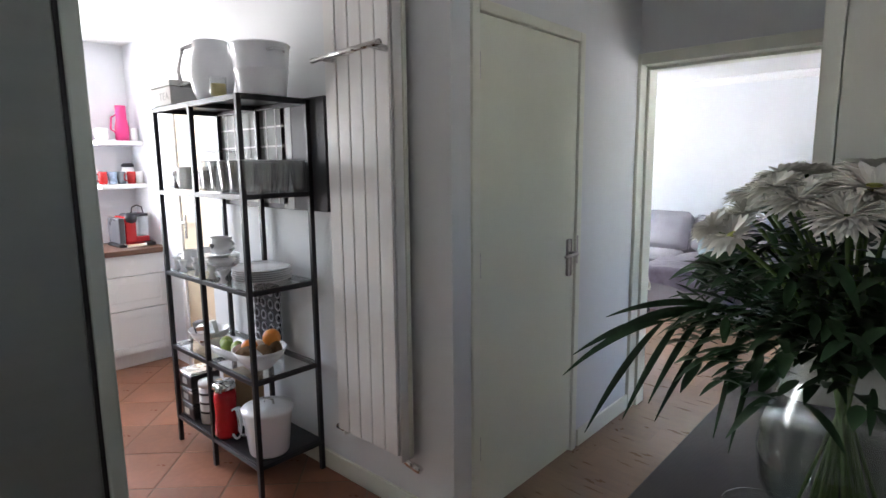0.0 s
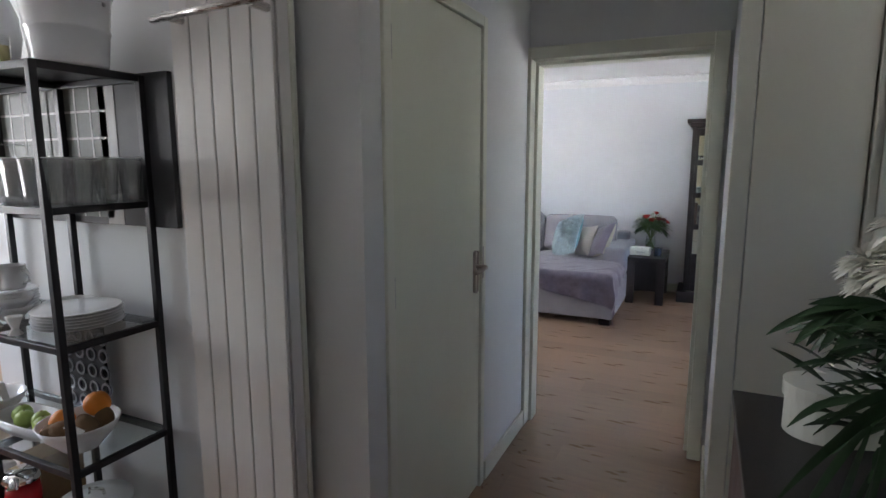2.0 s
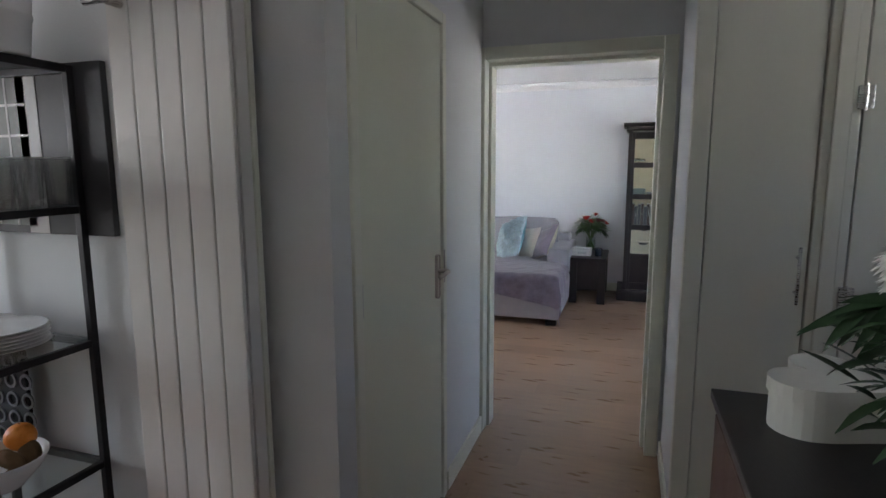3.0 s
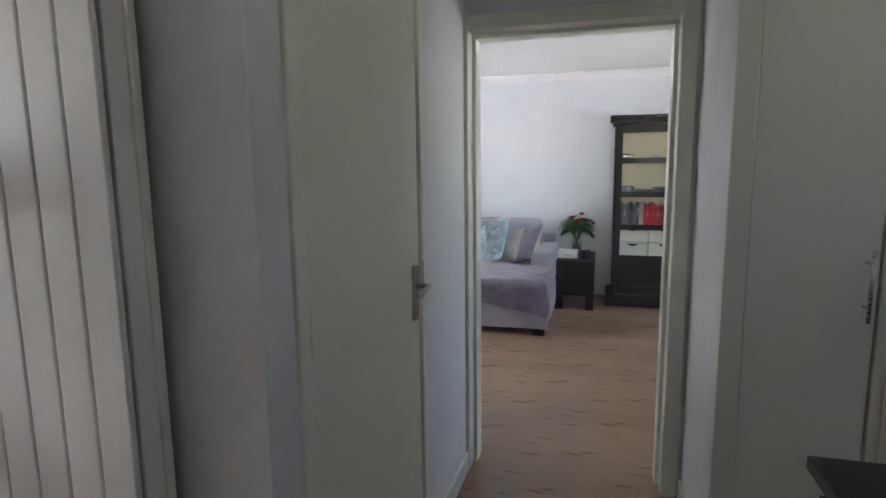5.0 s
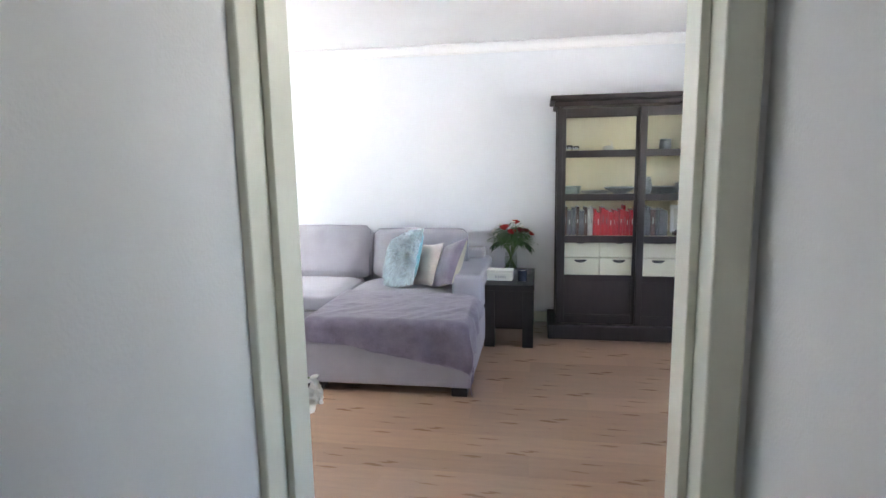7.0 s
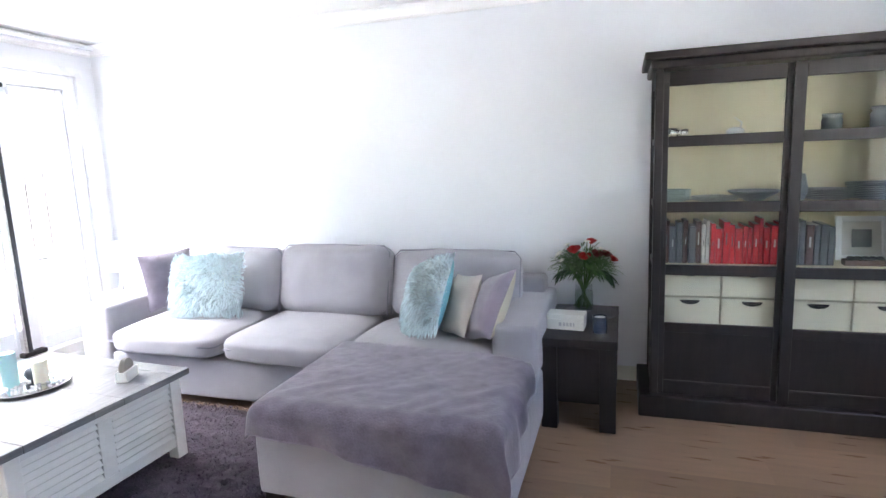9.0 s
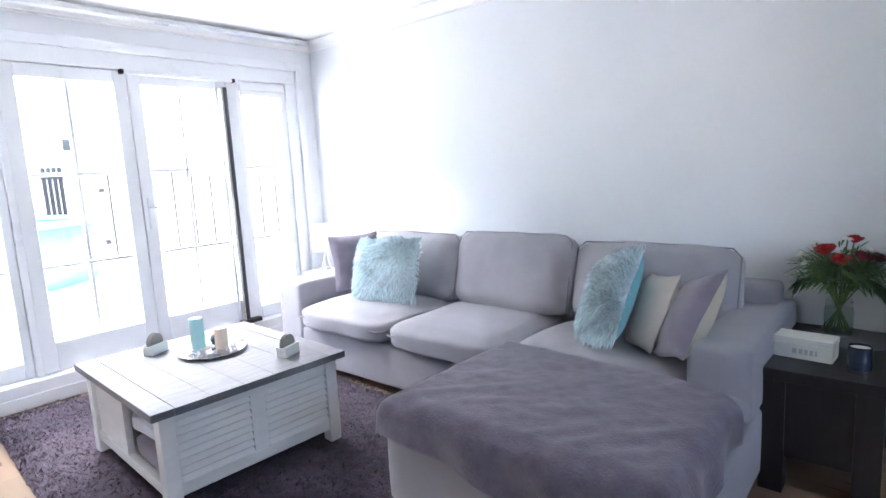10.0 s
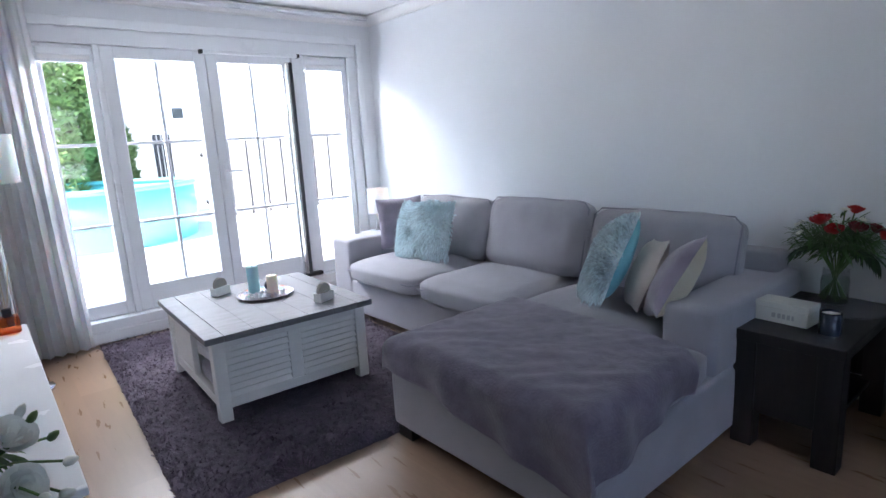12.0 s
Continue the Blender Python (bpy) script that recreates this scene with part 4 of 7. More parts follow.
pillow(leaning(-3.10, 6.86, 0.675, 8, 18, 3), 0.50, 0.40, 0.14, FURB, TEAL, "pale blue long-fur throw pillow on the sofa", 5200, 3)
pillow(leaning(-3.45, 6.90, 0.70, 70, 14, 0), 0.37, 0.40, 0.13, LILAC, LILAC, "lilac grey plush throw pillow against the armrest", 0, 4)
pillow(leaning(-1.50, 6.78, 0.675, -50, 26, 20), 0.40, 0.43, 0.16, FURB, TEAL, "pale blue fur throw pillow with turquoise satin back", 5200, 5)
pillow(leaning(-1.315, 6.79, 0.635, -52, 24, 10), 0.33, 0.36, 0.12, CREAMF, CREAMF, "creased cream satin throw pillow", 0, 6)
pillow(leaning(-1.125, 6.70, 0.655, -64, 30, 22), 0.37, 0.40, 0.15, LILAC, YELLOWB, "lilac grey plush throw pillow with straw back", 0, 7)

# ---- plants: blades, petals, heads ----
LEAF = mat("green_leaf", (0.06, 0.13, 0.035), 0.45, var=0.3, scale=20, bump=0.03, island=0.35)
DLEAF = mat("dark_green_leaf", (0.025, 0.062, 0.025), 0.45, var=0.3, scale=20, bump=0.03, island=0.35)
STEM = mat("green_stem", (0.10, 0.17, 0.05), 0.5, var=0.2, scale=20, bump=0.02, island=0.2)
PETALW = mat("white_petal", (0.80, 0.79, 0.72), 0.6, var=0.06, scale=30, bump=0.0, island=0.08)
PETALR = mat("red_petal", (0.42, 0.015, 0.015), 0.55, var=0.15, scale=30, bump=0.0, island=0.2)
PETALD = mat("dark_red_petal", (0.16, 0.012, 0.02), 0.55, var=0.15, scale=30, bump=0.0, island=0.2)
PETALP = mat("salmon_petal", (0.70, 0.30, 0.24), 0.55, var=0.15, scale=30, bump=0.0, island=0.2)
YCENTRE = mat("flower_centre_green", (0.30, 0.33, 0.08), 0.7, var=0.2, bump=0.1)


def blade(t, base, d, length, width, droop=0.3, n=6, curl=0.15, face=(0, 0, 1)):
    """One leaf or petal: a curved strip that tapers to both ends, folded a little along its middle."""
    d = Vector(d).normalized()
    s = d.cross(Vector(face))
    s = s.normalized() if s.length > 1e-3 else Vector((1, 0, 0))
    up = s.cross(d)
    prev = None
    for i in range(n + 1):
        k = i / n
        c = Vector(base) + d * length * k + Vector((0, 0, -droop * length * k * k))
        w = width * (math.sin(math.pi * (0.08 + 0.9 * k)) ** 0.8) / 2
        row = (t.verts.new(c - s * w + up * w * curl), t.verts.new(c), t.verts.new(c + s * w + up * w * curl))
        if prev:
            t.faces.new((prev[0], prev[1], row[1], row[0]))
            t.faces.new((prev[1], prev[2], row[2], row[1]))
        prev = row


def daisy_head(c, up, r, petals, rings, rnd):
    t = bmesh.new()
    up = Vector(up).normalized()
    s = up.orthogonal().normalized()
    f = up.cross(s)
    for k in range(rings):
        for i in range(petals):
            a = 2 * math.pi * (i + 0.5 * k + rnd.uniform(-0.2, 0.2)) / petals
            lift = 0.08 + 0.45 * k / max(1, rings)
            d = (math.cos(a) * s + math.sin(a) * f) * (1 - 0.5 * lift) + up * lift
            blade(t, Vector(c) + d * r * 0.12, d, r * (1 - 0.22 * k / max(1, rings)) * rnd.uniform(0.88, 1.05), r * 0.27, 0.12, 4, 0.3)
    return t


def rose_head(c, up, r, rnd):
    """Cupped petals in turns that close towards the middle."""
    t = bmesh.new()
    up = Vector(up).normalized()
    s = up.orthogonal().normalized()
    f = up.cross(s)
    for k in range(4):
        n = 5 - (k > 2)
        for i in range(n):
            a = 2 * math.pi * (i + 0.4 * k) / n + rnd.uniform(-0.2, 0.2)
            rad = r * (1.0 - 0.22 * k)
            g = []
            for u in range(5):
                row = []
                for v in range(5):
                    aa = a + (v - 2) * 0.36
                    h = u / 4
                    rr = rad * (0.25 + 0.75 * math.sin(h * 1.45)) * (1.0 + 0.10 * h * (3 - k))
                    z = r * (-0.5 + 1.15 * h + 0.10 * k) - 0.25 * r * abs(v - 2) / 2 * h
                    row.append(t.verts.new(Vector(c) + (math.cos(aa) * s + math.sin(aa) * f) * rr + up * z))
                g.append(row)
            for u in range(4):
                for v in range(4):
                    t.faces.new((g[u][v], g[u + 1][v], g[u + 1][v + 1], g[u][v + 1]))
    return t


def palm_frond(base, d, length, rnd, leaflets=16):
    """A feather leaf: an arched rib with long thin leaflets on both sides."""
    t = bmesh.new()
    d = Vector(d).normalized()
    pts = [Vector(base) + d * length * k / 10 + Vector((0, 0, -0.55 * length * (k / 10) ** 2.2)) for k in range(11)]
    tube(pts, 0.003, 5, t, 0.4)
    s = d.cross(Vector((0, 0, 1))).normalized()
    for i in range(leaflets):
        k = 0.22 + 0.78 * i / leaflets
        f = k * 10
        p = pts[int(f)].lerp(pts[min(10, int(f) + 1)], f - int(f))
        ax = (pts[min(10, int(f) + 1)] - pts[int(f)]).normalized()
        for sg in (1, -1):
            dd = (s * sg * (0.9 - 0.35 * k) + ax * 0.75 + Vector((0, 0, rnd.uniform(-0.1, 0.15))))
            blade(t, p, dd, length * (0.62 - 0.25 * abs(k - 0.5)) * rnd.uniform(0.85, 1.1), 0.013, rnd.uniform(0.35, 0.7), 7, 0.3)
    return t


def bouquet(name, c, rad, stem_len, label, heads, leaves, rnd, fronds=(), spread=1.0, leafmat=None, leaf_size=(0.05, 0.10, 0.02), lift=0.25):
    """Stems from the mouth of a vase at c, with heads (kind, material, offset, size), foliage round them and palm fronds."""
    th = thing(name, (c[0], c[1], c[2] - stem_len), label, "flowers")
    stems = bmesh.new()
    cv = Vector(c)
    for kind, m, off, r in heads:
        tip = cv + Vector(off)
        foot = cv + Vector((-off[0] * 0.25 + rnd.uniform(-0.02, 0.02), -off[1] * 0.25 + rnd.uniform(-0.02, 0.02), -stem_len + 0.01))
        tube([foot, cv + Vector((off[0] * 0.12, off[1] * 0.12, -0.01)), cv.lerp(tip, 0.5) + Vector((0, 0, 0.01)), tip], 0.0032, 6, stems)
    for _ in range(8):
        a = rnd.uniform(0, 6.28)
        tube([cv + Vector((math.cos(a) * 0.05, math.sin(a) * 0.05, -stem_len + 0.012)), cv + Vector((-math.cos(a) * 0.02, -math.sin(a) * 0.02, 0)), cv + Vector((-math.cos(a) * rad * 0.5, -math.sin(a) * rad * 0.5, rad * 0.6))], 0.003, 6, stems)
    part("stem_bunch", stems, STEM, th, "", True)["kind"] = "stuff"
    for kind, m, off, r in heads:
        up = Vector((off[0], off[1], abs(off[2]) + 0.10))
        tip = cv + Vector(off)
        if kind == "daisy":
            h = part("flower_head", daisy_head(tip, up, r, 17, 3, rnd), m, th)
            part("flower_centre", at(lathe([(0, -0.004), (r * 0.2, 0.0), (r * 0.16, r * 0.1), (0, r * 0.13)], 0, 0, 10), Matrix.Translation(tip) @ up.to_track_quat("Z", "Y").to_matrix().to_4x4()), YCENTRE, h, "", True)
        elif kind == "mum":
            part("flower_head", daisy_head(tip, up, r, 15, 5, rnd), m, th)
        elif kind == "bud":
            t = lathe([(0, -r), (r * 0.5, -r * 0.6), (r * 0.62, 0), (r * 0.4, r * 0.8), (0, r * 1.3)], 0, 0, 8)
            part("bud", at(t, Matrix.Translation(tip) @ up.to_track_quat("Z", "Y").to_matrix().to_4x4()), m, th, "", True)
        else:
            part("flower_head", rose_head(tip, up, r, rnd), m, th, "", True)
    fol = bmesh.new()
    for _ in range(leaves):
        a, e = rnd.uniform(0, 6.283), rnd.uniform(-0.3, 1.2)
        q = rad * rnd.uniform(0.15, 0.95)
        p = cv + Vector((math.cos(a) * math.cos(e) * q * spread, math.sin(a) * math.cos(e) * q * spread, lift * rad + math.sin(e) * q * 0.85))
        d = Vector((math.cos(a + rnd.uniform(-0.8, 0.8)), math.sin(a + rnd.uniform(-0.8, 0.8)), rnd.uniform(-0.3, 0.8)))
        blade(fol, p, d, rnd.uniform(leaf_size[0], leaf_size[1]), leaf_size[2] * rnd.uniform(0.7, 1.2), rnd.uniform(0.1, 0.5), 4, 0.25)
    f = part("foliage", fol, leafmat or LEAF, th, "", True)
    f["kind"] = "stuff"
    for b, d, L in fronds:
        part("palm_frond", palm_frond(cv + Vector(b), d, L, rnd), DLEAF, th, "arching dark palm leaf", True)
    return th


WATER = thin_glass("water", (0.90, 0.95, 0.90), 0.7)


def glass_vase(name, x, y, z, prof, label, t=0.003, water=0.5, cat="vase"):
    """A turned glass vessel with a wall of thickness t; prof runs from the foot's outside to the rim."""
    th = thing(name, (x, y, z), label, cat)
    inner = [(max(0.001, r - t), h + (t * 2 if i == 0 else 0)) for i, (r, h) in enumerate(prof)]
    full = [(0, prof[0][1])] + list(prof) + inner[::-1] + [(0, prof[0][1] + 2 * t)]
    part("glass", lathe([(r, z + h) for r, h in full], x, y, 32), GLASS, th, "clear glass", True)
    if water:
        top = prof[0][1] + water * (prof[-1][1] - prof[0][1])
        w = [(0, prof[0][1] + 2 * t + 0.001)] + [(r - 0.0012, h + 0.001) for r, h in inner if h < top]
        w += [(w[-1][0], top), (0, top)]
        part("water", lathe([(r, z + h) for r, h in w], x, y, 32), WATER, th, "", True)
    return th


R = random.Random(7)
# red flowers on the side table
VX, VY = -0.665, 7.25
single("round_placemat", lathe([(0, 0.5005), (0.16, 0.5005), (0.162, 0.503), (0.158, 0.506), (0, 0.506)], VX + 0.045, VY - 0.02, 40), mat("grey_slate_mat", (0.13, 0.12, 0.13), 0.6, var=0.15, bump=0.1), "round dark grey placemat on the side table", "placemat", smooth=False)
glass_vase("flower_vase", VX, VY, 0.507, [(0.048, 0), (0.054, 0.01), (0.056, 0.10), (0.05, 0.135), (0.05, 0.16)], "clear glass vase on the side table", water=0.75)
heads = [("rose", PETALR, (-0.05, -0.08, 0.220), 0.032), ("rose", PETALR, (0.01, -0.11, 0.185), 0.029), ("rose", PETALD, (0.08, -0.07, 0.195), 0.029), ("rose", PETALD, (0.13, 0.0, 0.185), 0.026), ("rose", PETALR, (0.17, -0.05, 0.165), 0.021), ("rose", PETALR, (0.04, 0.05, 0.255), 0.026)]
heads += [("mum", PETALW, (-0.14, -0.04, 0.195), 0.026), ("mum", PETALW, (-0.16, 0.03, 0.165), 0.021), ("daisy", PETALW, (-0.10, 0.05, 0.235), 0.024), ("mum", PETALW, (0.02, -0.02, 0.265), 0.021), ("mum", PETALW, (0.10, -0.08, 0.235), 0.016), ("mum", PETALW, (-0.12, -0.1, 0.165), 0.018)]
bouquet("red_bouquet", (VX, VY, 0.667), 0.17, 0.15, "red and white flowers with fern leaves in a vase", heads, 1500, R, [((-0.03, -0.03, 0.09), (-1, -0.3, 0.5), 0.13), ((0.03, -0.02, 0.09), (1, -0.25, 0.4), 0.14)], leafmat=LEAF, leaf_size=(0.035, 0.09, 0.0085), spread=1.05, lift=0.62)
WBOX = mat("white_chalk_wood", (0.66, 0.66, 0.60), 0.6, var=0.06, bump=0.05)
bx = thing("wooden_box", (-0.73, 6.88, 0.5005), "white wooden keepsake box with faint lettering", "box")
part("body", at(box(-0.10, -0.055, 0, 0.10, 0.055, 0.06, 0.003), Matrix.Translation((-0.735, 6.90, 0.5005)) @ pose(0, 0, 0, 0, 0, -4)), WBOX, bx)
part("lid", at(box(-0.102, -0.057, 0.061, 0.102, 0.057, 0.085, 0.003), Matrix.Translation((-0.735, 6.90, 0.5005)) @ pose(0, 0, 0, 0, 0, -4)), WBOX, bx)
GREYINK = mat("grey_print", (0.42, 0.42, 0.40), 0.7, bump=0)
for k, (a, b) in enumerate(((-0.035, -0.02), (-0.012, 0.0), (0.006, 0.018), (0.024, 0.036), (0.042, 0.05))):
    part("print", at(box(a, -0.0572, 0.022, b, -0.0552, 0.042), Matrix.Translation((-0.735, 6.90, 0.5005)) @ pose(0, 0, 0, 0, 0, -4)), GREYINK, bx)
NAVY = mat("dark_blue_glass", (0.015, 0.022, 0.04), 0.12, var=0.2, bump=0)
cj = thing("candle_jar", (-0.555, 6.81, 0.5005), "dark blue glass candle jar with pale wax", "candle")
part("jar", lathe([(0, 0.5005), (0.036, 0.5005), (0.038, 0.51), (0.038, 0.598), (0.034, 0.598), (0.034, 0.575), (0, 0.575)], -0.555, 6.81, 28), NAVY, cj, "", True)
part("wax", lathe([(0, 0.5755), (0.0335, 0.5755), (0.0335, 0.59), (0, 0.588)], -0.555, 6.81, 24), mat("pale_wax", (0.75, 0.73, 0.68), 0.5, bump=0), cj)
part("rim_band", lathe([(0.0385, 0.502), (0.0395, 0.502), (0.0395, 0.512), (0.0385, 0.512)], -0.555, 6.81, 28), CHROME, cj)

# ---- on the coffee table ----
TZ = 0.4712
tr = thing("tray", (-3.09, 5.62, TZ), "round silver tray on the coffee table", "tray")
part("dish", lathe([(0, TZ), (0.14, TZ), (0.158, TZ + 0.010), (0.165, TZ + 0.013), (0.163, TZ + 0.016), (0.14, TZ + 0.006), (0, TZ + 0.005)], -3.09, 5.62, 48), CHROME, tr, "polished metal dish", True)
BLUEWAX = mat("pale_turquoise_wax", (0.36, 0.62, 0.66), 0.55, var=0.06, bump=0.03, thin=0.2)
CREAMWAX = mat("cream_wax", (0.78, 0.74, 0.62), 0.55, var=0.05, bump=0.03, thin=0.2)


def pillar_candle(x, y, r, h, m, label):
    z = TZ + 0.0055
    c = thing("pillar_candle", (x, y, z), label, "candle")
    part("wax", lathe([(0, z), (r - 0.002, z), (r, z + 0.003), (r, z + h - 0.003), (r - 0.004, z + h), (r * 0.4, z + h - 0.006), (0, z + h - 0.007)], x, y, 28), m, c, "", True)
    part("wick", tube([(x, y, z + h - 0.008), (x + 0.002, y, z + h + 0.01)], 0.0012, 6), BLACKM, c)


pillar_candle(-3.165, 5.585, 0.034, 0.165, BLUEWAX, "tall pale turquoise pillar candle on the tray")
pillar_candle(-3.07, 5.66, 0.032, 0.11, CREAMWAX, "short cream pillar candle on the tray")
ball = bmesh.new()
bmesh.ops.create_icosphere(ball, subdivisions=3, radius=0.030)
for v in ball.verts:
    v.co *= 1 + 0.05 * noise.noise(v.co * 120)
single("deco_ball", at(ball, Matrix.Translation((-3.155, 5.675, TZ + 0.036))), mat("dark_grey_twine", (0.07, 0.08, 0.10), 0.8, var=0.3, scale=60, bump=0.3), "dark blue grey woven deco ball on the tray", "ornament", smooth=True)
shell = bmesh.new()
for k in range(70):
    a, q = R.uniform(0, 6.283), R.uniform(0.04, 0.135)
    t = bmesh.new()
    bmesh.ops.create_icosphere(t, subdivisions=1, radius=R.uniform(0.005, 0.010))
    merge(shell, t, Matrix.Translation((-3.09 + q * math.cos(a), 5.62 + q * math.sin(a), TZ + 0.0105)) @ pose(0, 0, 0, R.uniform(0, 90), 0, R.uniform(0, 180)) @ Matrix.Diagonal((1.2, 1, 0.5, 1)))
tagged(single("pebbles", shell, mat("pale_pebbles", (0.66, 0.66, 0.68), 0.6, var=0.2, island=0.2), "pale deco pebbles scattered on the tray", "pebbles"), kind="stuff")
COASTER = mat("grey_brown_coaster", (0.32, 0.29, 0.26), 0.7, var=0.2, bump=0.1)
for x, y, rot in ((-3.33, 5.44, 25), (-2.70, 5.80, 20)):
    m = Matrix.Translation((x, y, TZ)) @ pose(0, 0, 0, 0, 0, rot)
    ch = thing("coaster_holder", (x, y, TZ), "white wooden holder with round grey coasters", "coaster holder", "coaster holders")
    part("base", at(box(-0.028, -0.055, 0, 0.028, 0.055, 0.012, 0.002), m), CABW, ch)
    for sx in (-0.026, 0.014):
        part("cheek", at(box(sx, -0.055, 0.012, sx + 0.012, 0.055, 0.05, 0.002), m), CABW, ch)
    for sy in (-0.055, 0.047):
        part("end", at(box(-0.014, sy, 0.012, 0.014, sy + 0.008, 0.046, 0.002), m), CABW, ch)
    for k in range(4):
        part("coaster", at(lathe([(0, -0.0022), (0.044, -0.0022), (0.045, 0), (0.044, 0.0022), (0, 0.0022)], 0, 0, 24), m @ Matrix.Translation((-0.010 + 0.0065 * k, 0, 0.058)) @ pose(0, 0, 0, 0, 90, 0)), COASTER, ch)
THROW = mat("grey_white_folded_throw", (0.60, 0.61, 0.65), 0.95, var=0.2, scale=12, bump=0.3, bscale=200, sheen=0.4)
for k, (z, h, w) in enumerate(((0.119, 0.13, 0.0), (0.25, 0.12, 0.02))):
    single("folded_throw", at(cushion(0.36, 0.42, h, 0.3, 10, 30 + k, 0.014), Matrix.Translation((-2.83, 5.375, z + h / 2))), THROW if k else LILAC, "folded soft throw in the open side of the table", "throw", "folded throws", True)

# ---- in the display cabinet ----
def cab_books(x0, x1, z, specs, seed):
    rnd = random.Random(seed)
    x = x0
    while x < x1:
        w, h, d = rnd.uniform(0.016, 0.036), rnd.uniform(0.19, 0.25), rnd.uniform(0.14, 0.18)
        m = specs[min(len(specs) - 1, int((x - x0) / (x1 - x0) * len(specs)))]
        m = rnd.choice(m)
        tilt = rnd.uniform(-2, 3)
        b = thing("book", (x + w / 2, 7.18, z), "upright book with a coloured spine behind the cabinet glass", "book", "cabinet books")
        mm = Matrix.Translation((x + w / 2, 7.10, z)) @ pose(0, 0, 0, 0, tilt * 0.4, 0)
        part("cover", at(box(-w / 2, 0, 0.001, w / 2, d, h, 0.0015), mm), m, b)
        part("title_bar", at(box(-w * 0.12, -0.0012, h * 0.45, w * 0.12, 0.0, h * rnd.uniform(0.55, 0.75)), mm), BK_PALE if rnd.random() < 0.5 else BK_GREY, b)
        part("pages", at(box(-w / 2 + 0.002, 0.004, h - 0.001, w / 2 - 0.002, d - 0.001, h + 0.0008), mm), BK_PALE, b)
        x += w + 0.004


BK_PALE = mat("book_pale", (0.62, 0.60, 0.56), 0.6, bump=0.02)
BK_RED = mat("book_red", (0.55, 0.02, 0.03), 0.45, bump=0.02)
BK_BLUE = mat("book_blue", (0.04, 0.06, 0.12), 0.5, bump=0.02)
BK_GREY = mat("book_grey", (0.14, 0.14, 0.16), 0.5, bump=0.02)
BK_BROWN = mat("book_brown", (0.12, 0.07, 0.06), 0.5, bump=0.02)
cab_books(-0.23, 0.56, 0.8345, [[BK_GREY, BK_BROWN, BK_BROWN], [BK_GREY, BK_PALE, BK_BROWN], [BK_RED, BK_RED, BK_GREY], [BK_RED], [BK_RED, BK_RED], [BK_BLUE, BK_GREY, BK_BROWN], [BK_BROWN, BK_GREY]], 5)
pf = thing("photo_frame", (0.76, 7.3, 0.8345), "white photo frame leaning in the cabinet", "photo frame")
m = Matrix.Translation((0.76, 7.27, 0.8345)) @ pose(0, 0, 0, -9, 0, 0)
for a, b, c, d in ((-0.12, -0.09, 0.0, 0.235), (0.09, 0.12, 0.0, 0.235), (-0.09, 0.09, 0.0, 0.03), (-0.09, 0.09, 0.205, 0.235)):
    part("frame_bar", at(box(a, 0, c, b, 0.018, d, 0.002), m), WHITE, pf)
part("mat_board", at(box(-0.09, 0.008, 0.03, 0.09, 0.014, 0.205), m), BK_PALE, pf)
part("picture", at(box(-0.045, 0.006, 0.07, 0.045, 0.009, 0.165), m), BK_GREY, pf, "dim grey picture")
tb = thing("small_box", (0.71, 7.13, 0.8345), "small dark box with stones before the frame", "box")
part("box", box(0.63, 7.10, 0.8345, 0.82, 7.16, 0.864, 0.003), BK_BROWN, tb)
for k in range(5):
    t = bmesh.new()
    bmesh.ops.create_icosphere(t, subdivisions=2, radius=0.016)
    part("stone", at(t, Matrix.Translation((0.66 + 0.032 * k, 7.13, 0.871)) @ Matrix.Diagonal((1.2, 1, 0.7, 1))), BK_GREY, tb, "", True)
PLATEG = mat("grey_glazed_plate", (0.22, 0.24, 0.25), 0.3, var=0.1, bump=0.0)
PLATEB = mat("pale_green_glass_plate", (0.45, 0.55, 0.54), 0.2, var=0.1, bump=0.0)


def plate_stack(x, y, z, r, n, m, label, step=0.009, cat="plates"):
    th = thing("plate_stack", (x, y, z), label, cat)
    for k in range(n):
        h = z + 0.0005 + k * step
        part("plate", lathe([(0, h), (r * 0.6, h), (r * 0.68, h + 0.003), (r * 0.97, h + step * 0.85), (r, h + step), (r * 0.96, h + step + 0.0015), (r * 0.66, h + 0.006), (0, h + 0.0045)], x + 0.002 * math.sin(k * 2.3), y + 0.002 * math.cos(k * 1.7), 36), m, th, "", True)
    return th


CZ = 1.1675
plate_stack(-0.17, 7.2, CZ, 0.085, 7, PLATEB, "stack of pale glass plates in the cabinet")
plate_stack(0.03, 7.2, CZ, 0.12, 3, PLATEG, "stack of grey plates in the cabinet", 0.008)
plate_stack(0.56, 7.2, CZ, 0.12, 6, PLATEG, "stack of grey plates in the cabinet")
plate_stack(0.78, 7.2, CZ, 0.14, 9, PLATEG, "tall stack of grey plates in the cabinet")
single("bowl", lathe([(0, CZ + 0.0005), (0.04, CZ + 0.0005), (0.11, CZ + 0.04), (0.13, CZ + 0.055), (0.125, CZ + 0.056), (0.04, CZ + 0.008), (0, CZ + 0.006)], 0.215, 7.17, 32), PLATEG, "wide grey serving bowl in the cabinet", "bowl", smooth=True)
single("jug", lathe([(0, CZ + 0.0005), (0.045, CZ + 0.0005), (0.062, CZ + 0.05), (0.05, CZ + 0.10), (0.045, CZ + 0.135), (0.04, CZ + 0.135), (0.04, CZ + 0.03), (0, CZ + 0.02)], 0.41, 7.19, 28), PLATEG, "grey stoneware jug in the cabinet", "jug", smooth=True)
CZ2 = 1.5095
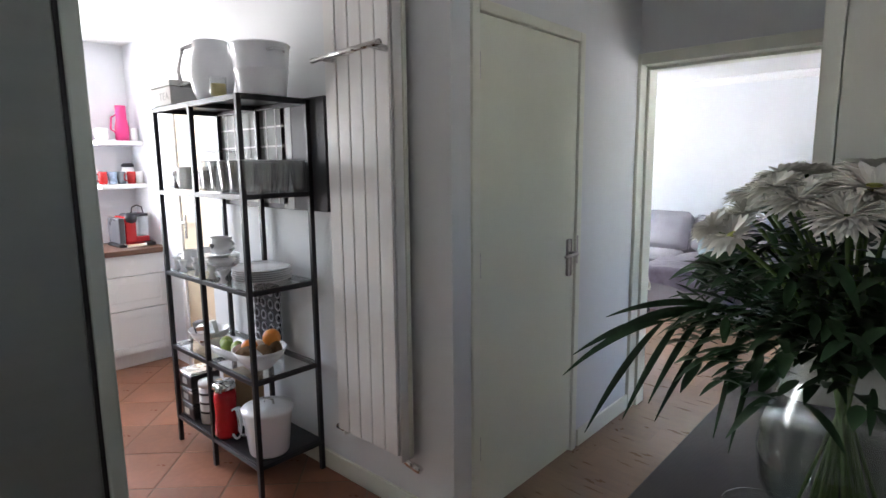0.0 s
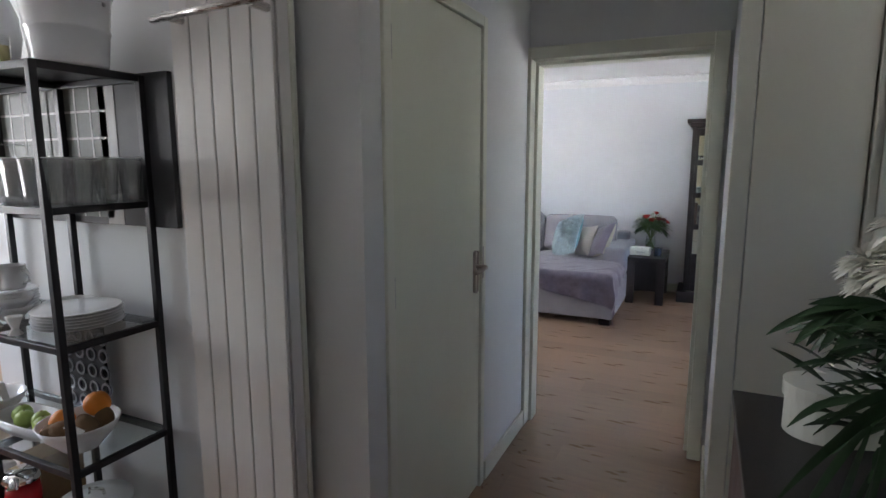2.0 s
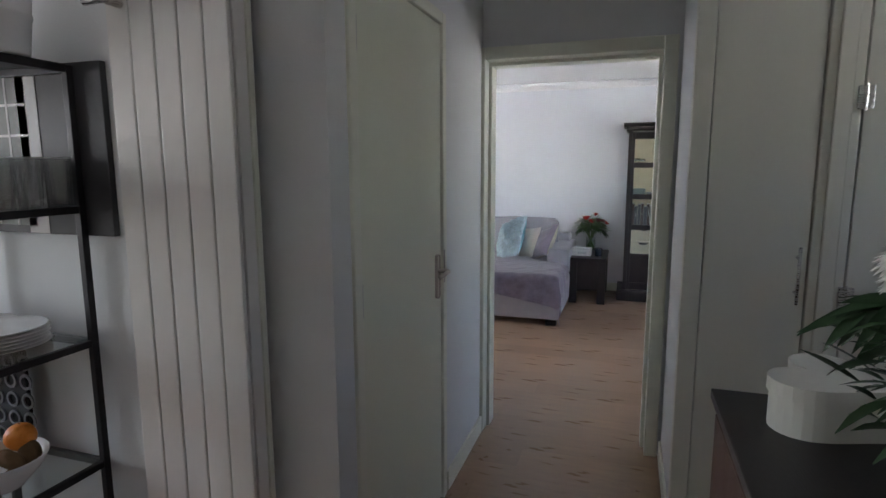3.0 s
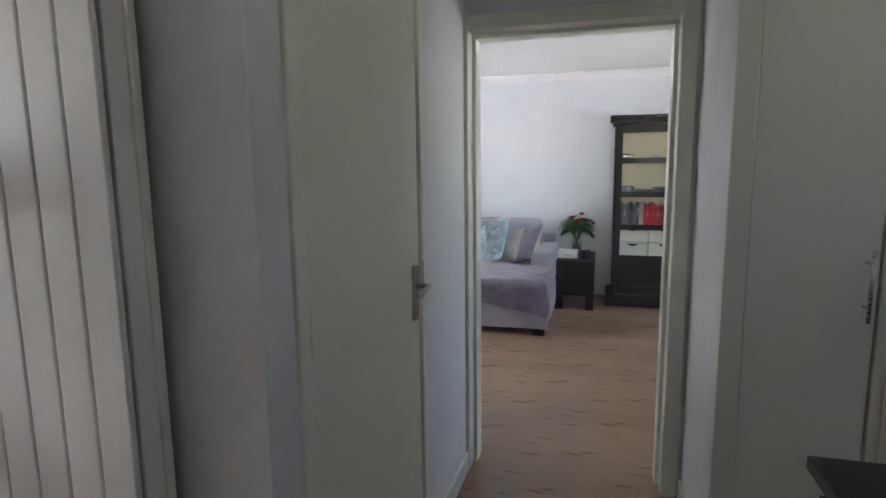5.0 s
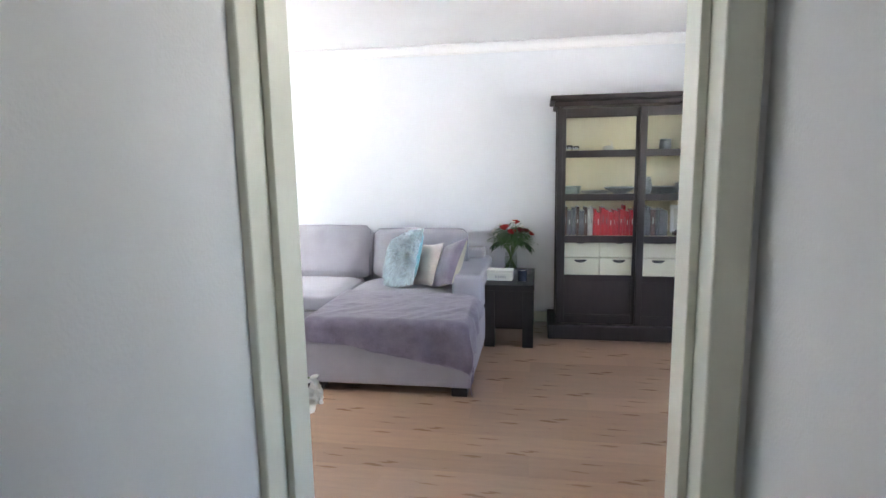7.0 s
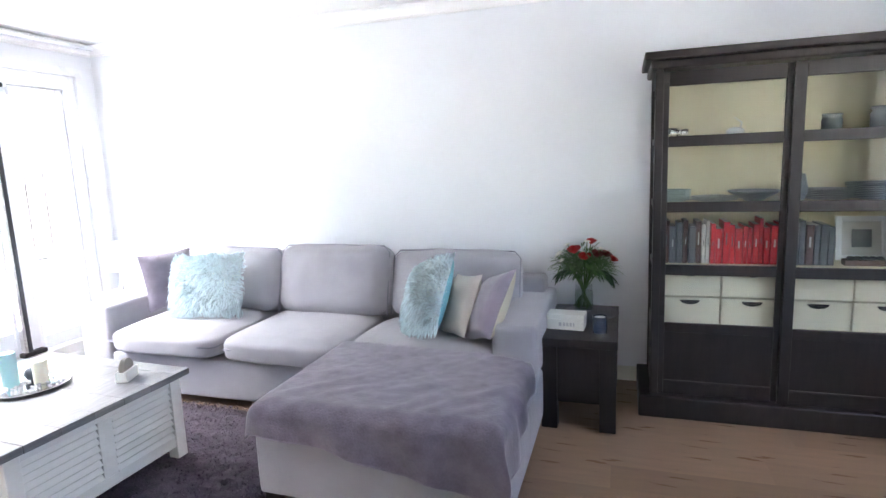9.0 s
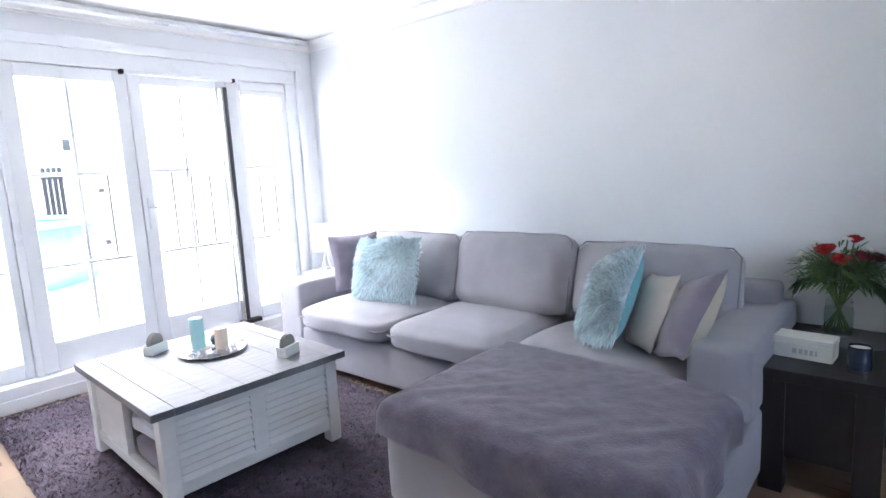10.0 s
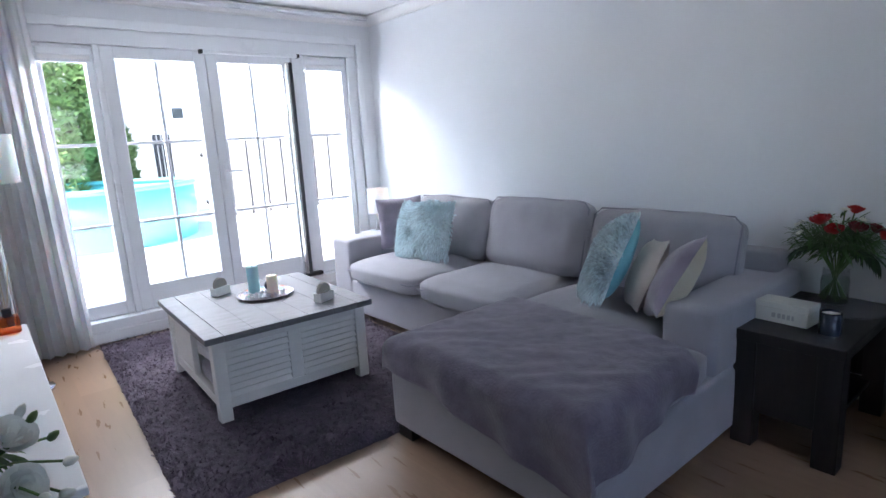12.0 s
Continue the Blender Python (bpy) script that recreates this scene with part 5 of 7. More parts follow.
JARG = mat("smoked_glass", (0.20, 0.22, 0.24), 0.12, var=0.15, bump=0.0)
for x, r, h, lb in ((0.56, 0.045, 0.09, "grey glass jar in the cabinet"), (0.78, 0.055, 0.115, "dark glass jar in the cabinet")):
    single("glass_jar", lathe([(0, CZ2 + 0.0005), (r, CZ2 + 0.0005), (r * 1.03, CZ2 + h * 0.7), (r * 0.85, CZ2 + h * 0.82), (r, CZ2 + h * 0.88), (r, CZ2 + h), (r * 0.9, CZ2 + h), (0, CZ2 + h * 0.95)], x, 7.2, 24), JARG, lb, "jar", smooth=True)
for dx, r in ((-0.20, 0.035), (-0.14, 0.03)):
    single("tea_light_glass", lathe([(0, CZ2 + 0.0005), (r, CZ2 + 0.0005), (r * 1.15, CZ2 + r * 1.6), (r * 1.08, CZ2 + r * 1.6), (r * 0.9, CZ2 + 0.005), (0, CZ2 + 0.005)], dx, 7.18, 20), CHROME, "silver tea light glass in the cabinet", "tea light", smooth=True)
bd = thing("deco_bird", (0.12, 7.2, CZ2), "small white ornament with an upright tail in the cabinet", "ornament")
t = bmesh.new()
bmesh.ops.create_icosphere(t, subdivisions=3, radius=0.032)
part("body", at(t, Matrix.Translation((0.12, 7.2, CZ2 + 0.0245)) @ Matrix.Diagonal((1.4, 0.8, 0.75, 1))), WHITE, bd, "", True)
part("tail", tube([(0.14, 7.2, CZ2 + 0.03), (0.15, 7.2, CZ2 + 0.07), (0.11, 7.2, CZ2 + 0.10)], 0.006, 8, None, 0.4), WHITE, bd, "", True)

# ---- wall socket ----
so = thing("wall_socket", (1.272, 7.44, 0.242), "white double wall socket above the skirting", "socket")
part("plate", box(1.20, 7.438, 0.205, 1.345, 7.449, 0.28, 0.004), PVC, so)
# Flat discs on the plate, with the shade of the wells in their grey.
for x in (1.237, 1.308):
    s = part("socket_well", at(lathe([(0.0, 0.0), (0.02, 0.0), (0.022, 0.004), (0.0, 0.004)], 0, 0, 20), Matrix.Translation((x, 7.4375, 0.242)) @ pose(0, 0, 0, 90, 0, 0)), mat("socket_shadow_grey", (0.55, 0.55, 0.55), 0.5, bump=0), so)

# ---- curtain ----
SHEER = mat("white_curtain_linen", (0.90, 0.90, 0.91), 0.85, var=0.04, scale=20, bump=0.12, bscale=250, stretch=(1, 1, 1), thin=0.3)
sn = SHEER.node_tree
lit_through, half = sn.nodes.new("ShaderNodeBsdfTranslucent"), sn.nodes.new("ShaderNodeMixShader")
lit_through.inputs[0].default_value, half.inputs[0].default_value = (0.9, 0.9, 0.91, 1), 0.5
sn.links.new(sn.nodes["Principled BSDF"].outputs[0], half.inputs[1])
sn.links.new(lit_through.outputs[0], half.inputs[2])
sn.links.new(half.outputs[0], sn.nodes["Material Output"].inputs[0])
cu = bmesh.new()
prev = None
n = 110
for i in range(n + 1):
    k = i / n
    y = 4.30 + 0.56 * k
    a = k * 2 * math.pi * 8
    rows = []
    for j in range(13):
        z = 0.012 + (2.39 - 0.012) * j / 12
        amp = 0.032 + 0.012 * (1 - j / 12)
        yy = 4.30 + (y - 4.30) * (0.92 + 0.10 * (1 - j / 12)) + 0.008 * math.sin(a * 2 + j * 0.2)
        rows.append(cu.verts.new((-4.41 + amp * math.sin(a + 0.25 * math.sin(j * 0.5)) + 0.01 * noise.noise(Vector((k * 9, j * 0.4, 0))), yy, z)))
    if prev:
        for j in range(12):
            cu.faces.new((prev[j], rows[j], rows[j + 1], prev[j + 1]))
    prev = rows
bmesh.ops.solidify(cu, geom=cu.faces[:], thickness=0.002)
ct = thing("curtain", (-4.41, 4.58, 0.012), "white pleated full-length curtain beside the garden doors", "curtain")
part("cloth", cu, SHEER, ct, "", True)
part("rail", box(-4.44, 4.05, 2.39, -4.38, 7.35, 2.412, 0.004), PVC, ct, "white curtain rail")

# ---- front and hall windows, unseen behind the walk, added to let in light ----
for nm, x0, x1, l, h, zb, zt, lb in (("window_6", 1.67, 1.72, 4.3, 5.95, 0.95, 2.15, "unseen white framed front window added for light"), ("window_7", 1.575, 1.598, 2.15, 2.55, 1.4, 2.0, "unseen small white framed hall window added for light")):
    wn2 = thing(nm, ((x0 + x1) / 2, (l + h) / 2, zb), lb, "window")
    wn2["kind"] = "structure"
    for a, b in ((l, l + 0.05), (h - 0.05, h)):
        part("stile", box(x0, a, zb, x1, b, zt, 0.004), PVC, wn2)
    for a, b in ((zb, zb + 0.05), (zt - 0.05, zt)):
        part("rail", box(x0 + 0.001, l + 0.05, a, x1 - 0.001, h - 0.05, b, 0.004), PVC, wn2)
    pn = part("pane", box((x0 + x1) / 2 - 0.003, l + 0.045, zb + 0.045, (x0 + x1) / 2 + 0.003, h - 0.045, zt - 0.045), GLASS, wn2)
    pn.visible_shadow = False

# ---- lamps and small things by the window ----
def translucent(m, share):
    """Lets part of the light through a cloth."""
    nt = m.node_tree
    b = nt.nodes["Principled BSDF"]
    out = nt.nodes["Material Output"]
    tl, mx = nt.nodes.new("ShaderNodeBsdfTranslucent"), nt.nodes.new("ShaderNodeMixShader")
    tl.inputs[0].default_value = (0.85, 0.85, 0.86, 1)
    mx.inputs[0].default_value = share
    nt.links.new(b.outputs[0], mx.inputs[1]), nt.links.new(tl.outputs[0], mx.inputs[2])
    nt.links.new(mx.outputs[0], out.inputs[0])


translucent(SHEER, 0.5)
SHADE = mat("white_lamp_shade", (0.82, 0.81, 0.78), 0.8, var=0.03, scale=8, bump=0.1, bscale=200, thin=0.3)


def table_lamp(name, x, y, z, hb, hs, r, label, cat):
    th = thing(name, (x, y, z), label, cat)
    part("base", lathe([(0, z), (0.06, z), (0.06, z + 0.008), (0.02, z + 0.014), (0, z + 0.014)], x, y, 24), CHROME, th, "", True)
    for k in range(3):
        a = 2 * math.pi * k / 3 + 0.5
        part("leg", tube([(x + 0.045 * math.cos(a), y + 0.045 * math.sin(a), z + 0.01), (x + 0.03 * math.cos(a), y + 0.03 * math.sin(a), z + hb * 0.45), (x, y, z + hb)], 0.006, 8), CHROME, th, "", True)
    s0, s1 = z + hb - 0.02, z + hb + hs
    part("shade", lathe([(r, s0), (r * 0.94, s1), (r * 0.93, s1), (r * 0.99, s0), (r, s0)], x, y, 36), SHADE, th, "white drum shade", True)
    part("spider", tube([(x - r * 0.9, y, s1 - 0.03), (x + r * 0.9, y, s1 - 0.03)], 0.003, 6), CHROME, th)
    part("bulb", lathe([(0, s0 + 0.03), (0.012, s0 + 0.03), (0.028, s0 + 0.08), (0.02, s0 + 0.11), (0, s0 + 0.115)], x, y, 16), WHITE, th, "", True)


ls = thing("corner_stand", (-4.22, 7.2, 0), "small white stand in the window corner", "side table")
part("top", box(-4.36, 7.06, 0.50, -4.06, 7.34, 0.52, 0.003), WHITE, ls)
for x in (-4.34, -4.10):
    for y in (7.08, 7.30):
        part("leg", box(x, y, 0, x + 0.025, y + 0.025, 0.50), WHITE, ls)
table_lamp("table_lamp", -4.21, 7.2, 0.5205, 0.19, 0.20, 0.10, "small table lamp with white shade and chrome legs", "table lamp")
fl = thing("floor_lamp", (-3.86, 4.46, 0), "floor lamp with a white drum shade beside the curtain", "floor lamp")
part("base", lathe([(0, 0.001), (0.12, 0.001), (0.12, 0.015), (0.02, 0.025), (0, 0.025)], -3.86, 4.46, 32), CHROME, fl, "", True)
part("pole", tube([(-3.86, 4.46, 0.02), (-3.86, 4.46, 1.32)], 0.010, 10), CHROME, fl, "", True)
part("shade", lathe([(0.15, 1.215), (0.15, 1.475), (0.147, 1.475), (0.147, 1.215), (0.15, 1.215)], -3.86, 4.46, 40), SHADE, fl, "white drum shade", True)
part("shade_ring", tube([(-4.005, 4.46, 1.32), (-3.715, 4.46, 1.32)], 0.003, 6), CHROME, fl)
AMBER = thin_glass("amber_glass", (0.80, 0.36, 0.14), 1.2)
rd = thing("reed_diffuser", (-3.36, 4.42, 0.5005), "amber glass reed diffuser on the white unit", "diffuser")
part("bottle", box(-3.405, 4.375, 0.5005, -3.315, 4.465, 0.58, 0.008, 3), AMBER, rd, "amber square bottle", True)
part("collar", lathe([(0, 0.58), (0.02, 0.58), (0.02, 0.62), (0.016, 0.623), (0, 0.623)], -3.36, 4.42, 20), BLACKM, rd, "black collar", True)
for k in range(6):
    a = k * 1.05
    part("reed", tube([(-3.36, 4.42, 0.59), (-3.36 + 0.05 * math.cos(a), 4.42 + 0.05 * math.sin(a), 0.84)], 0.0016, 5), CREAM, rd)
glass_vase("lisianthus_vase", -1.60, 4.26, 0.5005, [(0.045, 0), (0.05, 0.01), (0.05, 0.10), (0.055, 0.115)], "clear glass vase on the white unit", water=0.7)
hl = [("rose", PETALW, (0.16, 0.02, 0.060), 0.042), ("rose", PETALW, (0.10, 0.10, 0.083), 0.042), ("rose", PETALW, (0.27, -0.02, 0.038), 0.042), ("rose", PETALW, (0.22, 0.10, 0.015), 0.040), ("rose", PETALW, (0.33, 0.06, -0.015), 0.038), ("rose", PETALW, (0.05, -0.05, 0.097), 0.04), ("bud", PETALW, (0.20, 0.20, 0.030), 0.020), ("bud", STEM, (0.12, 0.18, 0.068), 0.017), ("bud", PETALW, (0.26, 0.18, -0.015), 0.022), ("bud", STEM, (0.08, 0.15, 0.113), 0.017), ("bud", PETALW, (0.02, 0.13, 0.113), 0.019), ("rose", PETALW, (0.35, -0.06, 0.007), 0.035), ("bud", PETALW, (0.30, 0.14, 0.015), 0.018)]
bouquet("white_bouquet", (-1.60, 4.26, 0.615), 0.11, 0.105, "white lisianthus with buds in a glass vase", hl, 150, R, leaf_size=(0.04, 0.08, 0.022))
# ---- on the shelf rack ----
PORC = mat("white_porcelain", (0.80, 0.80, 0.80), 0.12, var=0.02, bump=0.0)
ENAM = mat("white_enamel", (0.78, 0.79, 0.81), 0.22, var=0.03, bump=0.0)
S1, S2, S3, S4, S5 = 0.1565, 0.5605, 0.9655, 1.3855, 1.7945


def tumbler(x, y, z, h=0.135, r=0.036):
    th = thing("tumbler", (x, y, z), "clear ribbed drinking glass on the rack", "glass", "drinking glasses")
    t = bmesh.new()
    seg = 42
    prof = [(0, 0.0005), (r * 0.72, 0.0005)] + [(r * (0.78 + 0.20 * k / 9) * (1.0 if k % 2 else 0.965), 0.015 + (h - 0.03) * k / 9) for k in range(10)] + [(r, h), (r - 0.0025, h), (r * 0.74, 0.02), (0, 0.015)]
    lathe([(a, z + b) for a, b in prof], x, y, seg, t)
    for v in t.verts:
        d = Vector((v.co.x - x, v.co.y - y))
        if v.co.z > z + 0.016:
            k = 1 + 0.03 * math.cos(14 * math.atan2(d.y, d.x))
            v.co.x, v.co.y = x + d.x * k, y + d.y * k
    glass = part("glass", t, CUPGLASS, th, "", True)
    # A ring whose whitish colour paints the bright edge line of the glass.
    part("rim", lathe([(r - 0.003, z + h - 0.001), (r + 0.0008, z + h - 0.001), (r + 0.0008, z + h + 0.0015), (r - 0.003, z + h + 0.0015), (r - 0.003, z + h - 0.001)], x, y, 42), RIMGLINT, glass, "", True)
    return th


first = tumbler(-2.215, 1.52, S4)
for i in range(5):
    for j in range(4):
        if i or j:
            copy_thing(first, Matrix.Translation((-2.215 + 0.087 * i, 1.52 + 0.083 * j, S4)))


def wine_glass(x, y, z):
    th = thing("wine_glass", (x, y, z), "stemmed wine glass standing upside down on the rack", "glass", "wine glasses")
    prof = [(0.031, 0.0005), (0.036, 0.05), (0.033, 0.085), (0.012, 0.105), (0.004, 0.115), (0.004, 0.175), (0.03, 0.183), (0.031, 0.186), (0, 0.186), (0, 0.183), (0.0, 0.11), (0.010, 0.103), (0.031, 0.085), (0.034, 0.05), (0.029, 0.0005)]
    part("glass", lathe([(a, z + b) for a, b in prof], x, y, 24), CUPGLASS, th, "", True)
    return th


w0 = wine_glass(-2.366, 1.58, S4)
for x, y in ((-2.425, 1.66), (-2.341, 1.68), (-2.408, 1.76)):
    copy_thing(w0, Matrix.Translation((x, y, S4)))


def mug(x, y, z, h, r, m, label, rot=0, group="", handle=None):
    th = thing("mug", (x, y, z), label, "mug", group)
    part("cup", lathe([(0, z + 0.0005), (r * 0.85, z + 0.0005), (r, z + h * 0.2), (r, z + h), (r - 0.004, z + h), (r - 0.004, z + h * 0.25), (0, z + 0.008)], x, y, 28), m, th, "", True)
    c, s = math.cos(radians(rot)), math.sin(radians(rot))
    part("handle", tube([(x + c * (r + q), y + s * (r + q), z + h * v) for q, v in ((-0.003, 0.8), (0.018, 0.82), (0.028, 0.6), (0.024, 0.36), (-0.003, 0.22))], 0.005, 8), handle or m, th, "", True)
    return th


for x, y in ((-2.652, 1.54), (-2.585, 1.55), (-2.526, 1.52), (-2.627, 1.64), (-2.551, 1.66)):
    single("beaker", lathe([(0, S4 + 0.0005), (0.03, S4 + 0.0005), (0.036, S4 + 0.09), (0.033, S4 + 0.09), (0.028, S4 + 0.006), (0, S4 + 0.006)], x, y, 22), CUPGLASS, "short clear glass beaker on the rack", "glass", "drinking glasses", True)
mug(-2.476, 1.53, S4, 0.11, 0.04, PORC, "white mug with a faint emblem on the rack", 200, "rack mugs")

# plates and cups
plate_stack(-2.039, 1.66, S3, 0.135, 6, PORC, "stack of large white plates on the rack", 0.010)
plate_stack(-2.442, 1.66, S3, 0.095, 8, PORC, "stack of small white plates on the rack", 0.010)
hm = mug(-2.425, 1.66, S3 + 0.0865, 0.085, 0.055, PORC, "wide white mug with a dark heart on a plate stack", 20, "rack mugs")
ht = bmesh.new()
vs = []
for k in range(24):
    a = 2 * math.pi * k / 24
    vs.append(ht.verts.new((0.0011 * 16 * math.sin(a) ** 3, 0, 0.0011 * (13 * math.cos(a) - 5 * math.cos(2 * a) - 2 * math.cos(3 * a) - math.cos(4 * a)))))
ht.faces.new(vs)
part("heart_print", at(ht, Matrix.Translation((-2.412, 1.6033, S3 + 0.132)) @ pose(0, 0, 0, 0, 0, 12)), BLACKM, hm, "dark heart")


def bowl(name, x, y, z, r, h, m, label):
    return single(name, lathe([(0, z + 0.0005), (r * 0.45, z + 0.0005), (r * 0.5, z + 0.008), (r * 0.85, z + h * 0.6), (r, z + h), (r - 0.005, z + h), (r * 0.8, z + h * 0.6), (r * 0.4, z + 0.014), (0, z + 0.012)], x, y, 32), m, label, "bowl", smooth=True)


bowl("bowl", -2.316, 1.60, S3, 0.07, 0.05, PORC, "small white bowl on the rack")
bowl("bowl", -2.316, 1.60, S3 + 0.03, 0.075, 0.055, PORC, "small white bowl stacked on another")
bowl("bowl", -2.198, 1.73, S3, 0.085, 0.05, PORC, "shallow white bowl on the rack")
for x, y in ((-2.644, 1.52), (-2.593, 1.60), (-2.543, 1.51), (-2.383, 1.51), (-2.257, 1.52), (-2.106, 1.50)):
    single("egg_cup", lathe([(0, S3 + 0.0005), (0.022, S3 + 0.0005), (0.010, S3 + 0.02), (0.012, S3 + 0.026), (0.024, S3 + 0.06), (0.021, S3 + 0.06), (0.009, S3 + 0.03), (0, S3 + 0.03)], x, y, 20), PORC, "white porcelain egg cup on the rack", "egg cup", "egg cups", True)
for k, (x, y) in enumerate(((-2.660, 1.60), (-2.660, 1.70))):
    mug(x, y, S3, 0.09, 0.04, PORC, "white mug on the rack", 250, "rack mugs")

# fruit
ORANGE = mat("orange_peel", (0.75, 0.24, 0.03), 0.45, var=0.08, scale=10, bump=0.15, bscale=150)
LIME = mat("green_apple_skin", (0.30, 0.40, 0.10), 0.4, var=0.15, scale=10, bump=0.03)
KIWI = mat("brown_kiwi_skin", (0.17, 0.10, 0.05), 0.85, var=0.2, scale=15, bump=0.2)
PAPER = mat("white_label_paper", (0.75, 0.75, 0.72), 0.7, bump=0.0)
bowl("fruit_bowl", -1.997, 1.60, S2, 0.125, 0.095, PORC, "large white bowl filled with fruit")


def fruit(name, x, y, z, r, m, label, cat, sq=1.0):
    t = bmesh.new()
    bmesh.ops.create_icosphere(t, subdivisions=3, radius=r)
    for v in t.verts:
        v.co += v.co.normalized() * noise.noise(v.co * 30 + Vector((x, y, z))) * r * 0.04
        if v.co.z > r * 0.85:
            v.co.z -= (v.co.z - r * 0.85) * 0.7
    th = thing(name, (x, y, z - r), label, cat, "fruit")
    part("flesh", at(t, Matrix.Translation((x, y, z)) @ pose(0, 0, 0, x * 500, y * 700, 30) @ Matrix.Diagonal((sq, 1, 1, 1))), m, th, "", True)
    part("stalk", tube([(x, y, z + r * 0.85), (x + 0.002, y, z + r * 0.85 + 0.006)], 0.003, 6), KIWI, th)


fruit("orange", -1.988, 1.66, S2 + 0.130, 0.042, ORANGE, "ripe orange on the fruit bowl", "orange")
fruit("orange", -2.055, 1.58, S2 + 0.085, 0.040, ORANGE, "ripe orange in the fruit bowl", "orange")
for x, y, z in ((-1.988, 1.54, 0.088), (-1.938, 1.59, 0.092), (-1.955, 1.66, 0.085), (-2.013, 1.63, 0.06), (-2.022, 1.53, 0.075)):
    fruit("kiwi", x, y, S2 + z, 0.030, KIWI, "brown kiwi in the fruit bowl", "kiwi", 1.35)
single("paper_tag", at(box(-0.028, -0.001, -0.017, 0.028, 0.001, 0.017), Matrix.Translation((-1.917, 1.535, S2 + 0.106)) @ pose(0, 0, 0, 35, 40, 50)), PAPER, "small white paper tag on the fruit", "tag")
dsh = thing("fruit_dish", (-2.274, 1.60, S2), "long white dish with green apples", "dish")
t = bmesh.new()
n = 40
ra, rb, rc, rd2 = [], [], [], []
for k in range(n):
    a = 2 * math.pi * k / n
    sx, sy = math.copysign(abs(math.cos(a)) ** 0.5, math.cos(a)), math.copysign(abs(math.sin(a)) ** 0.5, math.sin(a))
    ra.append(t.verts.new((-2.274 + 0.13 * sx, 1.60 + 0.055 * sy, S2 + 0.0008)))
    rb.append(t.verts.new((-2.274 + 0.155 * sx, 1.60 + 0.075 * sy, S2 + 0.055)))
    rc.append(t.verts.new((-2.274 + 0.148 * sx, 1.60 + 0.068 * sy, S2 + 0.055)))
    rd2.append(t.verts.new((-2.274 + 0.125 * sx, 1.60 + 0.05 * sy, S2 + 0.008)))
for k in range(n):
    j = (k + 1) % n
    for a, b in ((ra, rb), (rb, rc), (rc, rd2)):
        t.faces.new((a[k], a[j], b[j], b[k]))
t.faces.new(ra), t.faces.new(rd2)
part("dish", t, PORC, dsh, "", True)
for k, x in enumerate((-2.349, -2.291, -2.232, -2.181)):
    fruit("apple", x, 1.60 + 0.012 * (-1) ** k, S2 + 0.042, 0.033, LIME, "small green apple in the long dish", "apple")
bowl("mixing_bowl", -2.526, 1.61, S2, 0.105, 0.085, PORC, "white bowl holding small cartons")
for k, (x, y, rz, m) in enumerate(((-2.560, 1.60, 20, BK_GREY), (-2.509, 1.63, -15, PAPER), (-2.476, 1.58, 40, CHROME))):
    single("carton", at(box(-0.035, -0.022, 0, 0.035, 0.022, 0.09, 0.002), Matrix.Translation((x, y, S2 + 0.035)) @ pose(0, 0, 0, 8, -10, rz)), m, ("grey carton", "white carton", "silver tin")[k] + " standing in the white bowl", "carton")
br = thing("bottle_rack", (-2.274, 1.79, S2), "black panel with round holes behind the fruit", "rack")
part("panel", box(-2.375, 1.795, S2 + 0.001, -2.139, 1.808, S2 + 0.34, 0.003), BLACKM, br)
DISC = mat("grey_metal_disc", (0.25, 0.25, 0.27), 0.3, metal=0.8, var=0.1, bump=0.0)
for i in range(4):
    for j in range(5):
        part("ring", at(lathe([(0.018, 0), (0.027, 0), (0.027, 0.006), (0.018, 0.006), (0.018, 0)], 0, 0, 20), Matrix.Translation((-2.345 + 0.07 * i, 1.795, S2 + 0.035 + 0.066 * j)) @ pose(0, 0, 0, 90, 0, 0)), DISC, br)

# bottom shelf
TINB = mat("dark_printed_tin", (0.035, 0.03, 0.035), 0.35, var=0.4, scale=30, bump=0.02)
for k in range(3):
    tb2 = thing("tin_box", (-2.618, 1.58, S1 + 0.086 * k), "dark printed tin box in a stack", "tin", "stacked tins")
    z = S1 + 0.0005 + 0.086 * k
    part("body", box(-2.686, 1.50, z, -2.543, 1.66, z + 0.068, 0.008, 3), TINB, tb2)
    part("lid", box(-2.688, 1.497, z + 0.0685, -2.540, 1.663, z + 0.085, 0.008, 3), STEEL if k == 2 else TINB, tb2)
    part("label_bars", box(-2.644, 1.4985, z + 0.018, -2.593, 1.5005, z + 0.05), GREYINK, tb2)
cn = thing("canister", (-2.476, 1.58, S1), "white canister with dark bands", "canister")
part("body", lathe([(0, S1 + 0.0005), (0.055, S1 + 0.0005), (0.058, S1 + 0.2), (0, S1 + 0.2)], -2.476, 1.57, 28), ENAM, cn, "", True)
for z in (0.06, 0.11, 0.16):
    part("band", lathe([(0.0575, S1 + z), (0.0592, S1 + z), (0.0592, S1 + z + 0.01), (0.0575, S1 + z + 0.01)], -2.476, 1.57, 28), BLACKM, cn)
part("lid", lathe([(0, S1 + 0.2005), (0.06, S1 + 0.2005), (0.058, S1 + 0.225), (0.02, S1 + 0.235), (0, S1 + 0.25)], -2.476, 1.57, 28), ENAM, cn, "", True)
KRAFT = mat("brown_kraft_card", (0.34, 0.22, 0.12), 0.8, var=0.1, bump=0.05)
